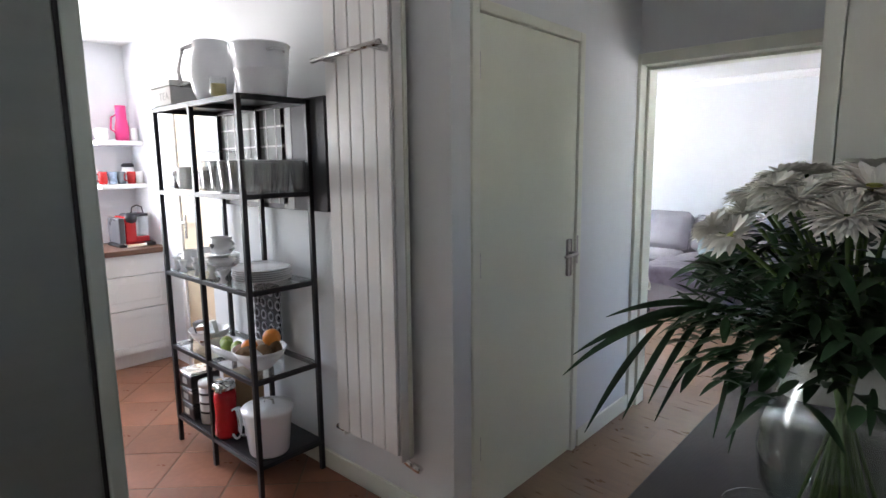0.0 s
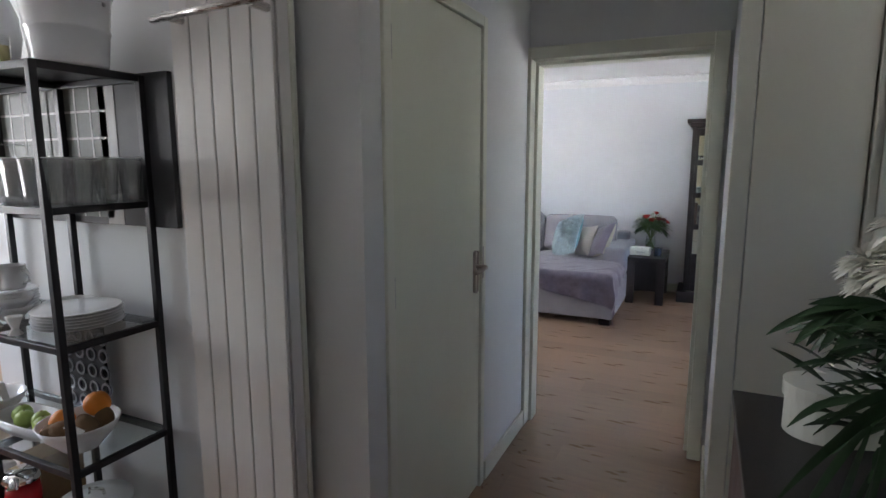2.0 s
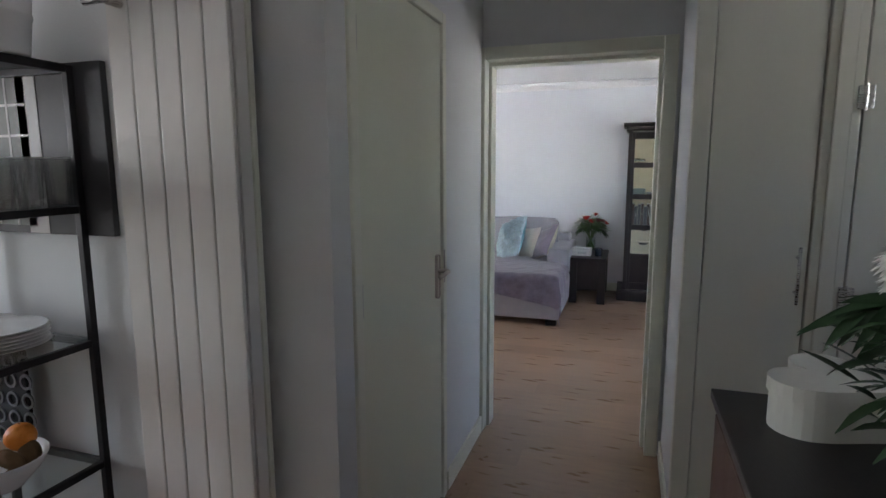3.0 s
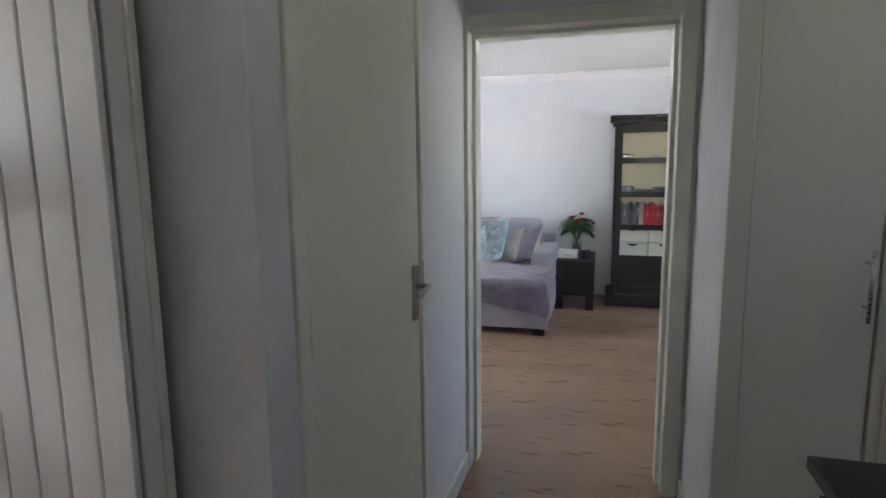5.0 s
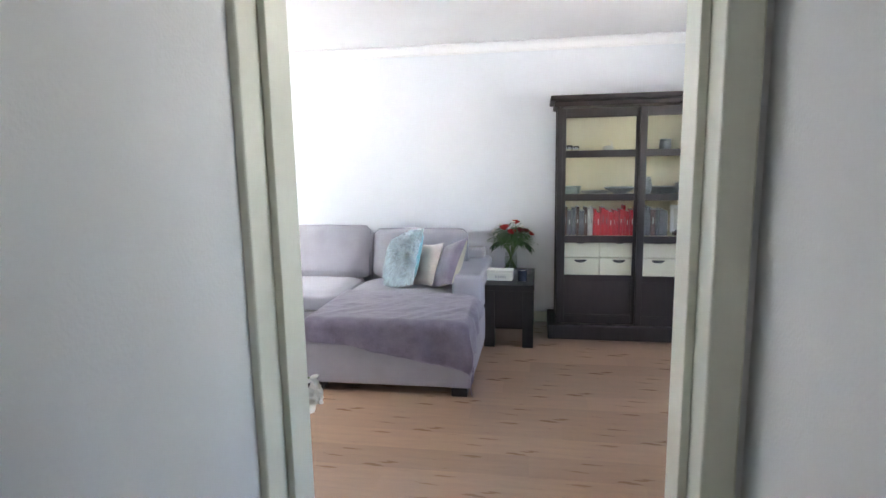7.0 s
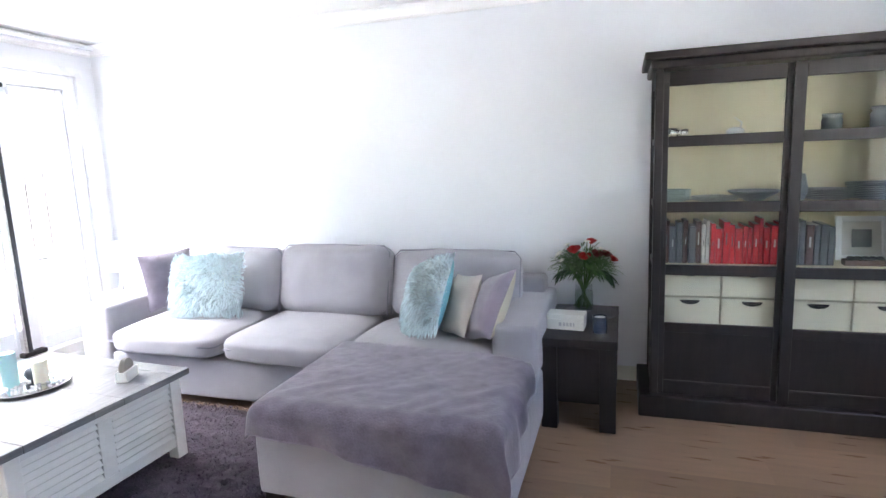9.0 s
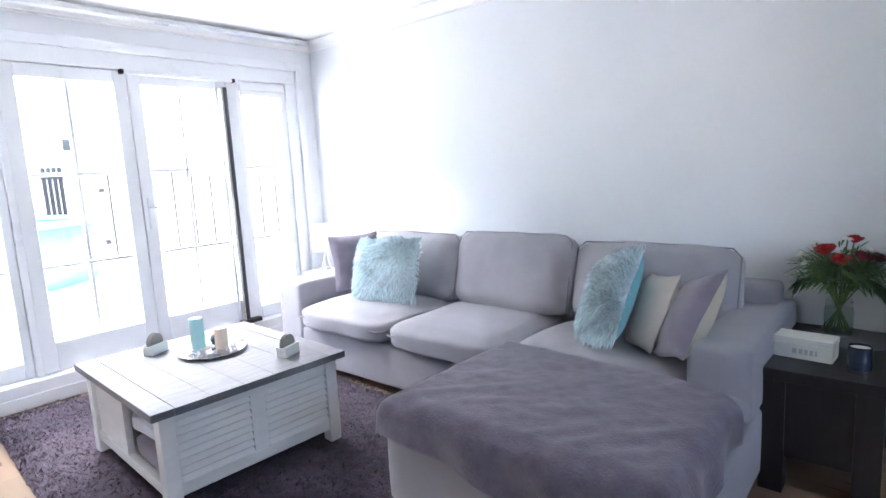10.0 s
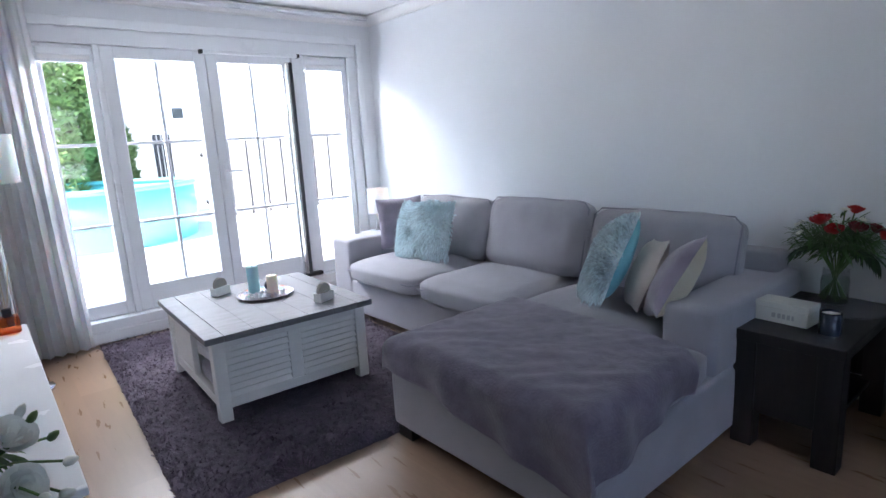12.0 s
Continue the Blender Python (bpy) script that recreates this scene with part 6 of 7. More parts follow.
single("card_box", box(-2.425, 1.62, S1 + 0.0005, -2.299, 1.78, S1 + 0.27, 0.003), KRAFT, "brown card box on the bottom shelf", "box")
REDP = mat("red_gloss_plastic", (0.45, 0.01, 0.015), 0.2, var=0.05, bump=0.0)
mx = thing("hand_blender", (-2.282, 1.56, S1), "red kitchen appliance with chrome collar on the bottom shelf", "kitchen appliance")
part("body", lathe([(0, S1 + 0.0005), (0.05, S1 + 0.0005), (0.06, S1 + 0.02), (0.05, S1 + 0.12), (0.055, S1 + 0.2), (0.05, S1 + 0.235), (0, S1 + 0.24)], -2.257, 1.54, 28), REDP, mx, "", True)
part("collar", lathe([(0, S1 + 0.2405), (0.048, S1 + 0.2405), (0.06, S1 + 0.26), (0.05, S1 + 0.285), (0, S1 + 0.29)], -2.257, 1.54, 28), CHROME, mx, "", True)
part("spout", tube([(-2.257, 1.54, S1 + 0.265), (-2.223, 1.50, S1 + 0.27), (-2.211, 1.485, S1 + 0.25)], 0.016, 10), CHROME, mx, "", True)
cb = thing("power_cord", (-2.173, 1.6, S1), "coiled white power cord with plug", "cable")
part("cord", tube([(-2.173 + (0.05 + 0.004 * k / 20) * math.cos(k * 0.45), 1.56 + 0.02 * math.sin(k * 0.2), S1 + 0.085 + 0.075 * math.sin(k * 0.45)) for k in range(60)], 0.005, 6), PVC, cb, "", True)
part("plug", tube([(-2.131, 1.57, S1 + 0.155), (-2.097, 1.58, S1 + 0.175)], 0.014, 10), PVC, cb, "", True)
bn = thing("lidded_bin", (-1.959, 1.62, S1), "white enamel bucket with lid and strap handle", "bin")
part("bucket", lathe([(0, S1 + 0.0005), (0.088, S1 + 0.0005), (0.092, S1 + 0.01), (0.112, S1 + 0.205), (0.115, S1 + 0.21), (0.108, S1 + 0.21), (0.088, S1 + 0.012), (0, S1 + 0.01)], -1.959, 1.60, 36), ENAM, bn, "", True)
lid = part("lid", lathe([(0.118, S1 + 0.202), (0.12, S1 + 0.212), (0.117, S1 + 0.222), (0.06, S1 + 0.232), (0, S1 + 0.234), (0, S1 + 0.2115), (0.118, S1 + 0.2115)], -1.959, 1.60, 36), ENAM, bn, "", True)
part("lid_handle", tube([(-1.984, 1.60, S1 + 0.232), (-1.980, 1.602, S1 + 0.252), (-1.959, 1.60, S1 + 0.26), (-1.938, 1.618, S1 + 0.252), (-1.934, 1.62, S1 + 0.232)], 0.006, 8), STEEL, lid, "", True)

# top of the rack
TEAW = mat("grey_white_painted_wood", (0.62, 0.61, 0.58), 0.6, var=0.08, bump=0.05)
te = thing("tea_box", (-2.593, 1.56, S5), "grey white wooden tea box with lettering", "box")
part("body", box(-2.711, 1.485, S5 + 0.0005, -2.476, 1.66, S5 + 0.085, 0.003), TEAW, te)
part("lid", box(-2.713, 1.482, S5 + 0.087, -2.473, 1.663, S5 + 0.115, 0.003), TEAW, te)
cu2 = bpy.data.curves.new("lettering", "FONT")
cu2.body, cu2.size, cu2.extrude = "TEA", 0.05, 0.0006
cu2.space_character = 1.3
txt = new("lettering", cu2)
txt.data.materials.append(GREYINK)
txt.parent = te
txt.matrix_local = Matrix.Translation(Vector((-2.602, 1.4838, S5 + 0.024)) - te.location) @ pose(0, 0, 0, 90, 0, 0)
jg = thing("enamel_jug", (-2.341, 1.60, S5), "large white enamel jug with lid bar on top of the rack", "jug")
part("body", lathe([(0, S5 + 0.0005), (0.065, S5 + 0.0005), (0.09, S5 + 0.05), (0.103, S5 + 0.12), (0.098, S5 + 0.19), (0.076, S5 + 0.25), (0.08, S5 + 0.28), (0.075, S5 + 0.28), (0.07, S5 + 0.25), (0, S5 + 0.24)], -2.316, 1.62, 36), ENAM, jg, "", True)
part("handle", tube([(-2.404, 1.57, S5 + 0.10), (-2.476, 1.54, S5 + 0.09), (-2.488, 1.535, S5 + 0.16), (-2.459, 1.55, S5 + 0.26), (-2.379, 1.59, S5 + 0.28)], 0.011, 8), STEEL, jg, "grey handle", True)
sc2 = thing("candle_glass", (-2.106, 1.53, S5), "clear glass with a yellow candle", "candle")
part("glass", lathe([(0, S5 + 0.0005), (0.036, S5 + 0.0005), (0.037, S5 + 0.09), (0.034, S5 + 0.09), (0.033, S5 + 0.008), (0, S5 + 0.008)], -2.106, 1.54, 24), GLASS, sc2, "", True)
part("wax", lathe([(0, S5 + 0.009), (0.0325, S5 + 0.009), (0.0325, S5 + 0.06), (0, S5 + 0.06)], -2.106, 1.54, 24), mat("yellow_wax", (0.70, 0.60, 0.28), 0.5, bump=0), sc2)
tu = thing("enamel_tub", (-1.946, 1.67, S5), "white enamel tub with ribs on top of the rack", "tub")
part("tub", lathe([(0, S5 + 0.0005), (0.101, S5 + 0.0005), (0.104, S5 + 0.01), (0.113, S5 + 0.10), (0.116, S5 + 0.105), (0.116, S5 + 0.115), (0.114, S5 + 0.12), (0.124, S5 + 0.21), (0.129, S5 + 0.215), (0.124, S5 + 0.22), (0.119, S5 + 0.21), (0.099, S5 + 0.012), (0, S5 + 0.01)], -1.946, 1.66, 40), ENAM, tu, "", True)
for sx in (-1, 1):
    part("handle", tube([(-1.946 + sx * 0.120, 1.62, S5 + 0.18), (-1.946 + sx * 0.148, 1.64, S5 + 0.185), (-1.946 + sx * 0.148, 1.68, S5 + 0.185), (-1.946 + sx * 0.120, 1.70, S5 + 0.18)], 0.005, 8), ENAM, tu, "", True)

# ---- picture behind the rack ----
PBLACK = mat("print_charcoal", (0.045, 0.045, 0.05), 0.6, var=0.15, bump=0.02)
PGREY = mat("print_mid_grey", (0.16, 0.17, 0.16), 0.6, var=0.25, scale=10, bump=0.02)
PWHITE = mat("print_pale", (0.62, 0.61, 0.60), 0.6, var=0.05, bump=0.02)
pc = thing("canvas_picture", (-2.206, 1.85, 1.29), "black and white canvas print of a window facade", "picture")
part("canvas", box(-2.735, 1.838, 1.285, -1.748, 1.859, 1.80, 0.002), PBLACK, pc)
for x0 in (-2.710, -2.391):
    fl2 = part("window_print", box(x0, 1.8365, 1.31, x0 + 0.33, 1.838, 1.78), PGREY, pc)
    for k in range(1, 4):
        part("bar_print", box(x0 + 0.33 * k / 4 - 0.004, 1.8355, 1.31, x0 + 0.33 * k / 4 + 0.004, 1.8365, 1.78), PWHITE, fl2)
    for k in range(1, 5):
        part("bar_print", box(x0, 1.8353, 1.31 + 0.47 * k / 5 - 0.004, x0 + 0.33, 1.8355, 1.31 + 0.47 * k / 5 + 0.004), PWHITE, fl2)
part("stripe_print", box(-2.097, 1.8365, 1.287, -2.013, 1.838, 1.798), PWHITE, pc, "pale vertical stripe")

# ---- kitchen counter and wall shelves ----
cm = thing("coffee_machine", (-4.35, 1.88, 0.9), "red and black capsule coffee machine on the worktop", "coffee machine")
part("base", box(-4.48, 1.76, 0.9005, -4.22, 2.02, 0.925, 0.006), BLACKM, cm)
part("body", box(-4.48, 1.82, 0.925, -4.26, 1.9, 1.13, 0.012, 3), REDP, cm)
part("side", box(-4.49, 1.775, 0.925, -4.25, 1.818, 1.12, 0.008), mat("dark_grey_plastic", (0.08, 0.08, 0.09), 0.3, bump=0), cm)
part("head", tube([(-4.40, 1.86, 1.115), (-4.22, 1.86, 1.115)], 0.036, 16), BLACKM, cm, "black brewing head", True)
part("water_tank", box(-4.46, 1.91, 0.97, -4.30, 2., 1.12, 0.01, 3), SHELFGLASS, cm, "clear water tank")
part("tank_foot", box(-4.465, 1.905, 0.925, -4.295, 2.005, 0.968, 0.006), REDP, cm)
part("tank_lid", box(-4.465, 1.905, 1.122, -4.295, 2.005, 1.145, 0.006), BLACKM, cm)
part("bow_handle", tube([(-4.38, 1.91, 1.14), (-4.38, 1.92, 1.19), (-4.38, 1.955, 1.205), (-4.38, 1.99, 1.19), (-4.38, 2., 1.14)], 0.005, 8), BLACKM, cm, "", True)
part("drip_tray", box(-4.25, 1.79, 0.9005, -4.16, 1.93, 0.93, 0.004), CHROME, cm)
SZ, SZ2 = 1.3705, 1.7005
DOTR = mat("red_dotted_glaze", (0.55, 0.03, 0.03), 0.2, var=0.25, scale=60, bump=0.0)
BLUEP = mat("blue_pattern_glaze", (0.35, 0.45, 0.60), 0.2, var=0.5, scale=50, bump=0.0)
GREYM = mat("grey_glaze", (0.20, 0.22, 0.25), 0.2, var=0.1, bump=0.0)
for y, m, lb in ((1.765, DOTR, "red and white patterned mug on the wall shelf"), (1.83, BLUEP, "blue patterned mug on the wall shelf"), (1.895, GREYM, "grey mug on the wall shelf"), (1.96, DOTR, "red dotted mug on the wall shelf"), (2.015, PORC, "white mug on the wall shelf")):
    mug(-4.46 + (0.0 if y < 1.9 else 0.02), y, SZ, 0.095, 0.031, m, lb, -80, "shelf mugs")
lm = thing("sugar_pot", (-4.53, 1.96, SZ), "white pot with dark lid on the wall shelf", "pot")
part("pot", lathe([(0, SZ + 0.0005), (0.045, SZ + 0.0005), (0.05, SZ + 0.08), (0.04, SZ + 0.13), (0, SZ + 0.13)], -4.56, 1.98, 24), PORC, lm, "", True)
part("lid", lathe([(0, SZ + 0.1305), (0.045, SZ + 0.1305), (0.045, SZ + 0.15), (0.03, SZ + 0.16), (0, SZ + 0.16)], -4.56, 1.98, 24), BLACKM, lm, "", True)
PINK = mat("pink_plastic", (0.75, 0.05, 0.22), 0.35, var=0.05, bump=0.0)
pj = thing("pink_jug", (-4.5, 1.94, SZ2), "bright pink plastic jug on the wall shelf", "jug")
part("body", lathe([(0, SZ2 + 0.0005), (0.05, SZ2 + 0.0005), (0.052, SZ2 + 0.10), (0.038, SZ2 + 0.17), (0.038, SZ2 + 0.27), (0.034, SZ2 + 0.27), (0, SZ2 + 0.2)], -4.5, 1.945, 24), PINK, pj, "", True)
part("handle", tube([(-4.5, 1.91, SZ2 + 0.2), (-4.5, 1.875, SZ2 + 0.18), (-4.5, 1.865, SZ2 + 0.09), (-4.5, 1.9, SZ2 + 0.06)], 0.007, 8), PINK, pj, "", True)
mug(-4.47, 2.015, SZ2, 0.10, 0.032, PORC, "white mug on the wall shelf", -100, "shelf mugs")
mug(-4.5, 1.8, SZ2, 0.095, 0.045, PORC, "white teapot-like mug on the wall shelf", -60, "shelf mugs")

# ---- on the sideboard ----
BZ = 0.9005
FX, FY = 0.245, 1.33
glass_vase("globe_vase", FX, FY, BZ, [(0.055, 0), (0.08, 0.018), (0.108, 0.075), (0.115, 0.13), (0.106, 0.185), (0.084, 0.245), (0.074, 0.275), (0.08, 0.30)], "round clear glass vase on the sideboard", water=0.55)
rr = random.Random(11)
hd = []
for k in range(24):
    a = 2 * math.pi * k / 24 * 2.4 + rr.uniform(-0.2, 0.2)
    q = 0.05 + 0.17 * k / 24
    hd.append((rr.choice(["mum", "mum", "mum", "daisy"]), PETALW, (q * math.cos(a) - 0.05, q * math.sin(a) - 0.02, 0.315 - q * 0.62 + rr.uniform(-0.03, 0.02)), rr.uniform(0.034, 0.05)))
hd += [("daisy", PETALW, (0.02, -0.13, 0.255), 0.062), ("mum", PETALP, (0.10, -0.11, 0.27), 0.04), ("mum", PETALW, (-0.13, -0.10, 0.215), 0.05), ("mum", PETALW, (-0.18, -0.05, 0.19), 0.046), ("mum", PETALW, (-0.06, -0.14, 0.24), 0.05), ("mum", PETALW, (-0.19, 0.02, 0.165), 0.042)]
bouquet("white_mixed_bouquet", (FX, FY, BZ + 0.30), 0.25, 0.28, "large white chrysanthemum bouquet with dark palm leaves", hd, 1500, rr, [], leafmat=DLEAF, leaf_size=(0.035, 0.08, 0.017), lift=0.1)
mixed = bpy.data.objects["white_mixed_bouquet"]


def side_frond(base, tip, leaflet, n, width, seed):
    """A palm leaf on its side: leaflets above the rib reach out in arcs, those below hang down."""
    rnd = random.Random(seed)
    t = bmesh.new()
    base, tip = Vector(base), Vector(tip)
    out = (tip - base).normalized()
    flat = Vector((out.x, out.y, 0)).normalized()
    facing = flat.cross(Vector((0, 0, 1))) * -1 + Vector((0, 0, 0.35))
    rib = [base.lerp(tip, k / 8) + Vector((0, 0, 0.03 * math.sin(math.pi * k / 8))) for k in range(9)]
    tube(rib, 0.0026, 5, t, 0.5)
    for i in range(n):
        k = 0.12 + 0.88 * i / (n - 1)
        p = base.lerp(tip, k) + Vector((0, 0, 0.03 * math.sin(math.pi * k)))
        up = flat + facing * rnd.uniform(-0.05, 0.15) + Vector((0, 0, 0.62 - 0.72 * k + rnd.uniform(-0.06, 0.06)))
        blade(t, p, up, leaflet * rnd.uniform(0.85, 1.1), width, rnd.uniform(0.32, 0.48), 10, 0.3, facing)
        dn = flat * (0.12 + 0.42 * k) + facing * rnd.uniform(-0.15, 0.2) + Vector((0, 0, -0.42 + rnd.uniform(-0.05, 0.05)))
        blade(t, p, dn, leaflet * rnd.uniform(0.62, 0.85), width, rnd.uniform(0.35, 0.5), 10, 0.3, facing)
    return t


for spec in (((0.15, 1.33, 1.215), (0.02, 1.17, 1.245), 0.20, 6, 0.0115, 1), ((0.14, 1.37, 1.28), (0.02, 1.39, 1.305), 0.075, 8, 0.014, 2), ((0.16, 1.44, 1.25), (0.06, 1.52, 1.26), 0.08, 6, 0.012, 3)):
    part("palm_frond", side_frond(*spec), DLEAF, mixed, "arching dark palm leaf", True)
glass_vase("glass_jar", 0.185, 1.13, BZ, [(0.05, 0), (0.06, 0.01), (0.064, 0.06), (0.052, 0.095), (0.048, 0.105), (0.053, 0.115)], "small round glass jar on the sideboard", 0.004, 0, "jar")
for k in range(7):
    fx, fy = 0.185 + 0.028 * math.cos(k * 0.9), 1.13 + 0.028 * math.sin(k * 0.9)
    t = bmesh.new()
    bmesh.ops.create_icosphere(t, subdivisions=2, radius=0.013)
    single("wrapped_sweet", at(t, Matrix.Translation((fx, fy, BZ + 0.022)) @ Matrix.Diagonal((1.3, 1, 0.8, 1))), CREAMF, "pale wrapped sweet in the glass jar", "sweet", "sweets", True)


def heart_box():
    th = thing("heart_box", (0.16, 1.96, BZ), "white heart-shaped hat box with lid", "box")
    for nm, k, z0, z1 in (("body", 1.0, 0.0005, 0.105), ("lid", 1.045, 0.085, 0.118)):
        t = bmesh.new()
        n = 56
        lo, hi = [], []
        for i in range(n):
            a = 2 * math.pi * i / n
            u = 0.0088 * k * 16 * math.sin(a) ** 3
            v = 0.0088 * k * (13 * math.cos(a) - 5 * math.cos(2 * a) - 2 * math.cos(3 * a) - math.cos(4 * a))
            p = pose(0.185, 1.99, 0, 0, 0, 60) @ Vector((u, v, 0))
            lo.append(t.verts.new((p.x, p.y, BZ + z0)))
            hi.append(t.verts.new((p.x, p.y, BZ + z1)))
        for i in range(n):
            j = (i + 1) % n
            t.faces.new((lo[i], lo[j], hi[j], hi[i]))
        t.faces.new(lo[::-1]), t.faces.new(hi)
        part(nm, t, WBOX, th)


heart_box()
# ---- outside ----
PAVE = mat("pale_paving", (0.76, 0.75, 0.72), 0.85, var=0.12, scale=2, bump=0.1, bscale=20)
setting("ground", box(-200, -120, -0.16, 150, 160, -0.12), PAVE, "pale paved garden terrace", "ground")
HEDGE = mat("conifer_leaf", (0.14, 0.22, 0.065), 0.6, var=0.35, scale=6, bump=0.0, island=0.4)
BARK = mat("brown_bark", (0.10, 0.07, 0.05), 0.9, var=0.3, bump=0.3)


def tree(x, y, h, r, seed, label):
    rnd = random.Random(seed)
    th = thing("garden_tree", (x, y, -0.12), label, "tree")
    part("trunk", tube([(x, y, -0.12), (x + 0.05, y, h * 0.4), (x, y + 0.05, h * 0.9)], 0.09, 8, None, 0.3), BARK, th, "", True)
    lim = bmesh.new()
    for k in range(14):
        a, z = k * 2.4, 0.5 + (h - 1.0) * k / 14
        tube([(x, y, z), (x + r * 0.7 * math.cos(a), y + r * 0.7 * math.sin(a), z + 0.4)], 0.025, 5, lim, 0.3)
    part("limbs", lim, BARK, th)
    verts, faces = [], []
    for _ in range(24000):
        z = rnd.uniform(0.15, h)
        a = rnd.uniform(0, 6.283)
        lump = 0.75 + 0.35 * noise.noise(Vector((math.cos(a) * 1.6, math.sin(a) * 1.6, z * 1.3 + seed)))
        rr = r * lump * min(1, 1.25 * (1 - z / h) ** 0.6 + 0.15) * rnd.uniform(0.55, 1.0) ** 0.5
        c = Vector((x + rr * math.cos(a), y + rr * math.sin(a), z))
        d = Vector((rnd.uniform(-1, 1), rnd.uniform(-1, 1), rnd.uniform(-0.6, 1))).normalized()
        s = d.orthogonal().normalized() * rnd.uniform(0.025, 0.055)
        L = rnd.uniform(0.08, 0.17)
        k = len(verts)
        verts += [c - s, c + s, c + d * L]
        faces.append((k, k + 1, k + 2))
    me = bpy.data.meshes.new("crown")
    me.from_pydata(verts, [], faces)
    me.materials.append(HEDGE)
    cr = new("crown", me)
    cr.parent = th
    cr.location = -th.location
    cr["kind"] = "stuff"


tree(-13.9, 5.75, 6.6, 1.55, 3, "leafy green garden conifer behind the pool")
tree(-14.3, 6.7, 3.0, 0.8, 8, "bushy light green garden shrub by the gate")
tree(-14.2, 3.0, 5.5, 1.6, 5, "tall leafy green garden conifer")
POOL = mat("turquoise_pool_liner", (0.16, 0.56, 0.54), 0.35, var=0.1, scale=3, bump=0.02)
PX, PY, PR = -11.35, 5.85, 1.75
po = thing("garden_pool", (PX, PY, -0.12), "round turquoise above-ground garden pool", "pool")
part("wall", lathe([(PR - 0.02, -0.119), (PR + 0.03, 0.35), (PR + 0.01, 0.76), (PR - 0.04, 0.76), (PR - 0.05, -0.1), (PR - 0.02, -0.119)], PX, PY, 64), POOL, po, "", True)
part("rim", lathe([(PR - 0.03, 0.76), (PR + 0.02, 0.76), (PR + 0.06, 0.80), (PR + 0.02, 0.85), (PR - 0.03, 0.85), (PR - 0.07, 0.80), (PR - 0.03, 0.76)], PX, PY, 64), POOL, po, "turquoise rounded rim", True)
part("water", lathe([(0, 0.66), (PR - 0.06, 0.66), (PR - 0.06, 0.64), (0, 0.64)], PX, PY, 48), mat("pool_water", (0.12, 0.45, 0.50), 0.05, bump=0.02), po)
FENCE = mat("pale_fence_wood", (0.60, 0.56, 0.50), 0.8, var=0.25, scale=5, bump=0.15, stretch=(6, 6, 1), island=0.1)
fe = thing("garden_fence", (-12.4, 10.4, -0.12), "pale wooden slatted garden fence", "fence")
for k in range(36):
    y = 8.3 + k * 0.135
    part("slat", box(-12.4, y, -0.119, -12.38, y + 0.122, 1.55 + 0.02 * (k % 3), 0.003), FENCE, fe)
# Narrow dark strips before the slats stand for shaded gaps between the boards.
for k in range(12):
    part("post", box(-12.378, 8.36 + k * 0.405, -0.119, -12.35, 8.385 + k * 0.405, 1.62, 0.003), DARKW, fe)
for z in (0.2, 1.2):
    part("rail", box(-12.44, 8.2, z, -12.402, 13.2, z + 0.08), DARKW, fe)
ga = thing("garden_gate", (-13.0, 7.65, -0.12), "dark slatted garden gate", "gate")
for k in range(4):
    part("slat", box(-13.02, 7.46 + k * 0.09, -0.119, -13.0, 7.53 + k * 0.09, 1.72, 0.003), BLACKM, ga)
for z in (0.2, 1.5):
    part("rail", box(-13.06, 7.45, z, -13.022, 7.82, z + 0.08), BLACKM, ga)
HOUSE = mat("pale_render", (0.62, 0.61, 0.58), 0.9, var=0.08, scale=1.5, bump=0.1)
ho = thing("neighbour_house", (-19, 13, -0.12), "pale rendered neighbouring house with a tiled roof", "house")
part("wall", box(-21, 2, -0.12, -17, 24, 5.2), HOUSE, ho)
rf = bmesh.new()
v = [rf.verts.new(p) for p in ((-21.3, 1.7, 5.2), (-16.7, 1.7, 5.2), (-19, 1.7, 7.6), (-21.3, 24.3, 5.2), (-16.7, 24.3, 5.2), (-19, 24.3, 7.6))]
for f in ((0, 1, 2), (5, 4, 3), (0, 3, 4, 1), (1, 4, 5, 2), (2, 5, 3, 0)):
    rf.faces.new([v[i] for i in f])
part("roof", rf, mat("orange_roof_tile", (0.32, 0.13, 0.08), 0.8, var=0.2, bump=0.3), ho)
DARKPANE = mat("dark_window_glass", (0.05, 0.06, 0.07), 0.05, bump=0)
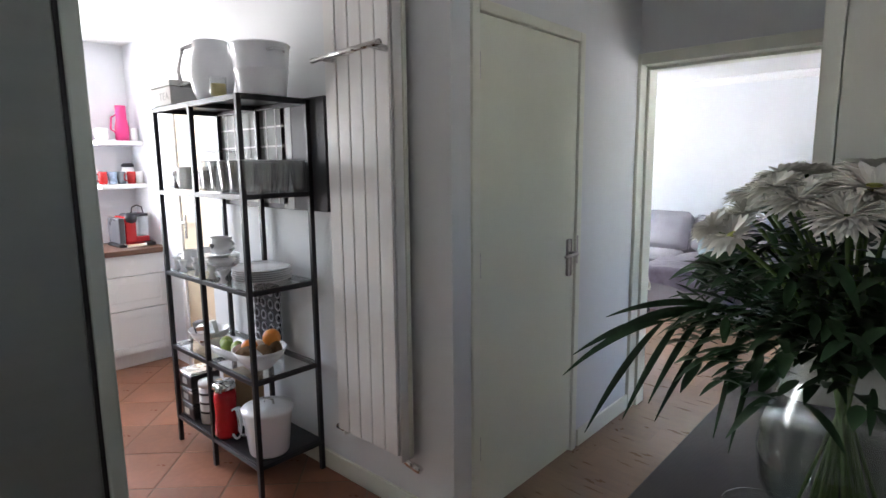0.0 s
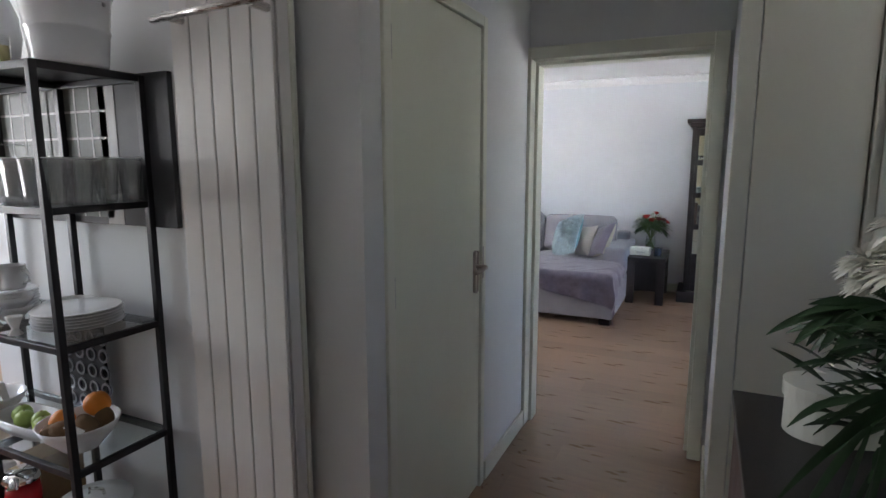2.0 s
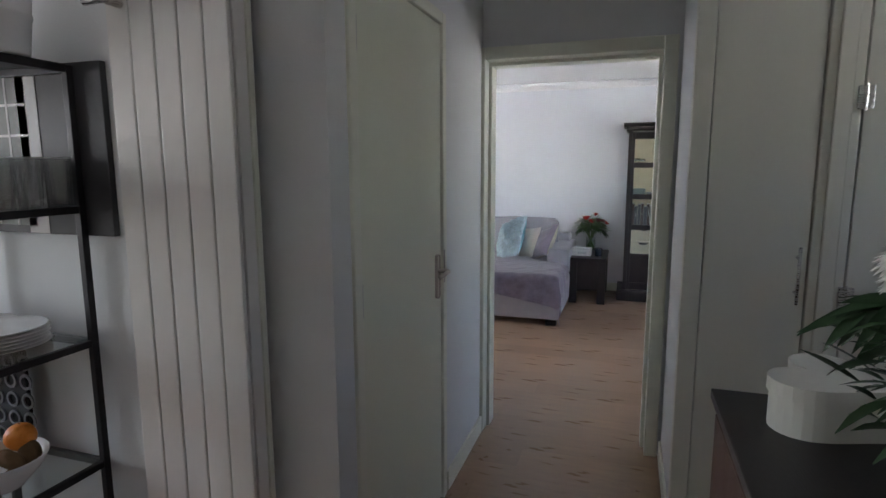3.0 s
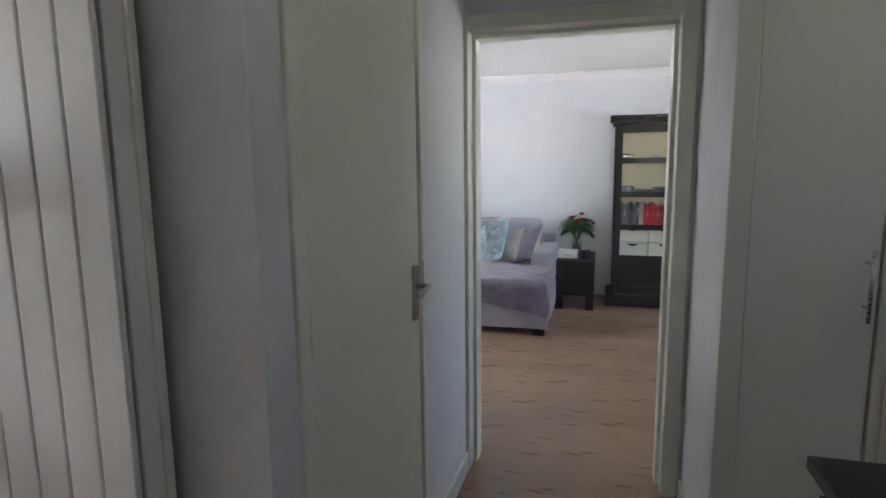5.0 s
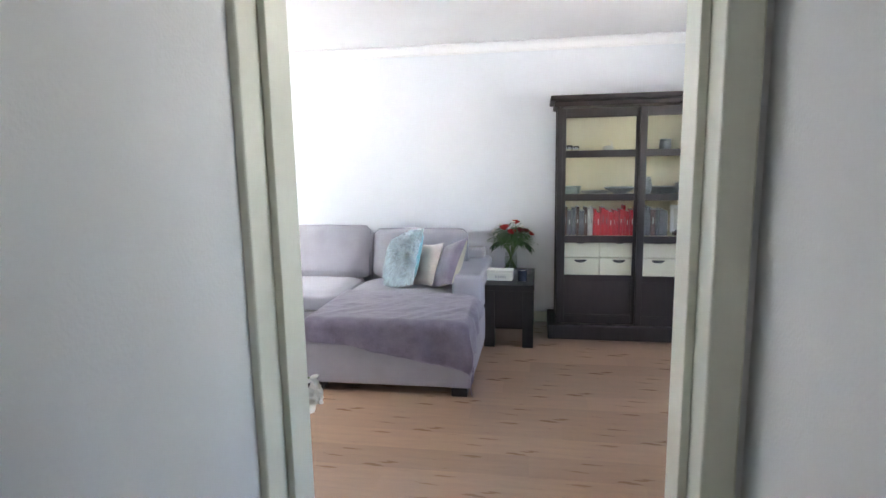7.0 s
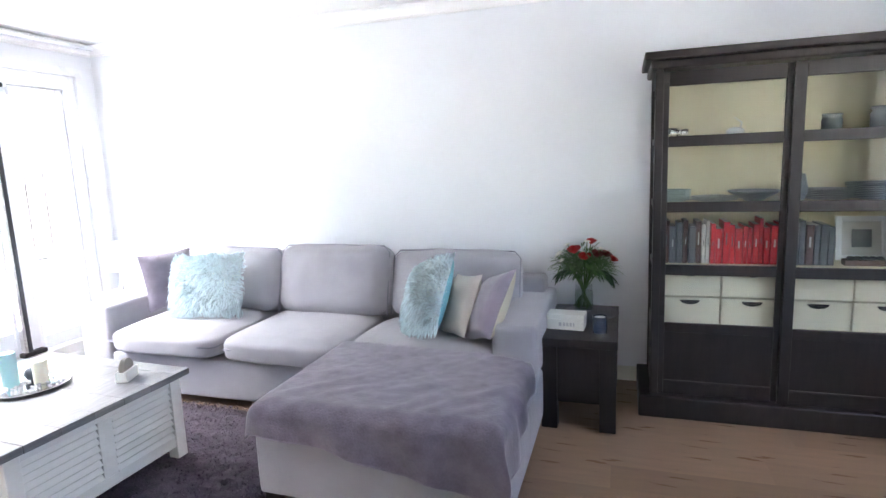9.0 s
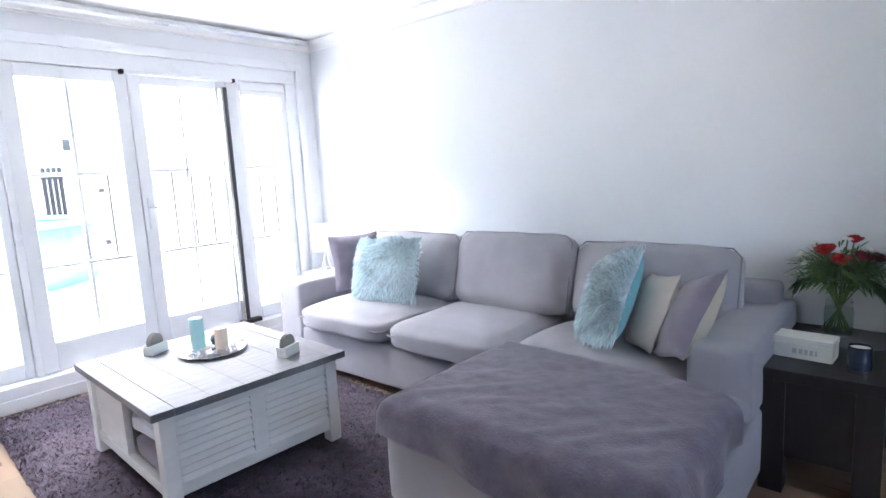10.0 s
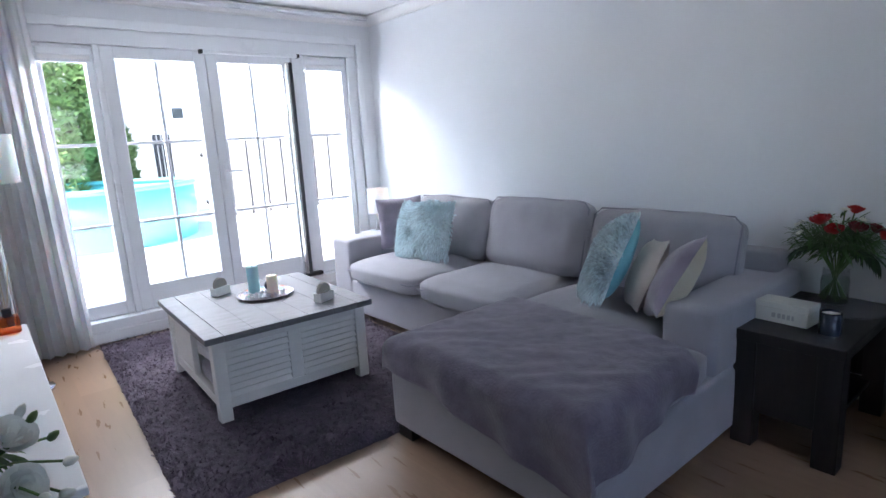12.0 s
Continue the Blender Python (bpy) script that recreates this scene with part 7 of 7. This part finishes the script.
for y, z in ((8.95, 2.22),):
    w = part("window", box(-17.02, y, z, -16.97, y + 0.36, z + 0.36, 0.01), PVC, ho)
    part("pane", box(-16.975, y + 0.04, z + 0.04, -16.965, y + 0.32, z + 0.32), DARKPANE, w)
# the house's own outer shell above the rooms
setting("roof_slab", box(-4.9, -1.9, H + 0.12, 1.9, 7.75, H + 0.4), HOUSE, "plain roof slab of the house", "roof")
# ---- floor boards and tiles ----
def lay_planks():
    length, width = 1.20, 0.19
    me = bpy.data.meshes.new("plank")
    bm = box(-length / 2, -width / 2, -0.004, length / 2, width / 2, 0.0)
    bm.to_mesh(me)
    bm.free()
    me.materials.append(FLOORW)
    r = 0
    y = -1.6 + width / 2
    while y < 7.44:
        lo, hi = (-1.12, 1.6) if y < 1.95 else ((-1.05, 1.6) if y < 3.62 else (-4.53, 1.6))
        if 1.95 <= y < 3.62:
            hi = 0.0 if y > 2.86 else 1.5
        x = lo - (r * 0.43 % 1.0) * length
        k = 0
        while x < hi:
            a, b = max(x, lo), min(x + length, hi)
            if b - a > 0.02 and -1.3 < y:
                ob = new("plank", me)
                ob.parent = floor_living
                # boards lap by a hair, so that no light falls between them
                ob.location = ((a + b) / 2, y, -0.0002 * (r % 2) - 0.0001 * (k % 2))
                ob.scale = ((b - a + 0.0004) / length, 1.002, 1)
            x += length
            k += 1
        y += width
        r += 1


lay_planks()


def lay_tiles():
    side, gap = 0.335, 0.008
    me = bpy.data.meshes.new("tile")
    bm = box(-side / 2 + gap / 2, -side / 2 + gap / 2, -0.004, side / 2 - gap / 2, side / 2 - gap / 2, 0.0, 0.0025, 2)
    bm.to_mesh(me)
    bm.free()
    me.materials.append(TERRA)
    c = math.sqrt(0.5)
    for i in range(-16, 17):
        for j in range(-16, 17):
            u, v = (i + 0.5) * side, (j + 0.5) * side
            x, y = -2.554 + c * (u - v), 1.435 + c * (u + v)
            if -4.3 < x < -0.97 and 0.0 < y < 2.15:
                ob = new("tile", me)
                ob.parent = floor_kitchen
                ob.location = (x, y, -0.001 + random.uniform(-0.0006, 0.0006))
                ob.rotation_euler = (random.uniform(-0.002, 0.002), random.uniform(-0.002, 0.002), radians(45))


lay_tiles()
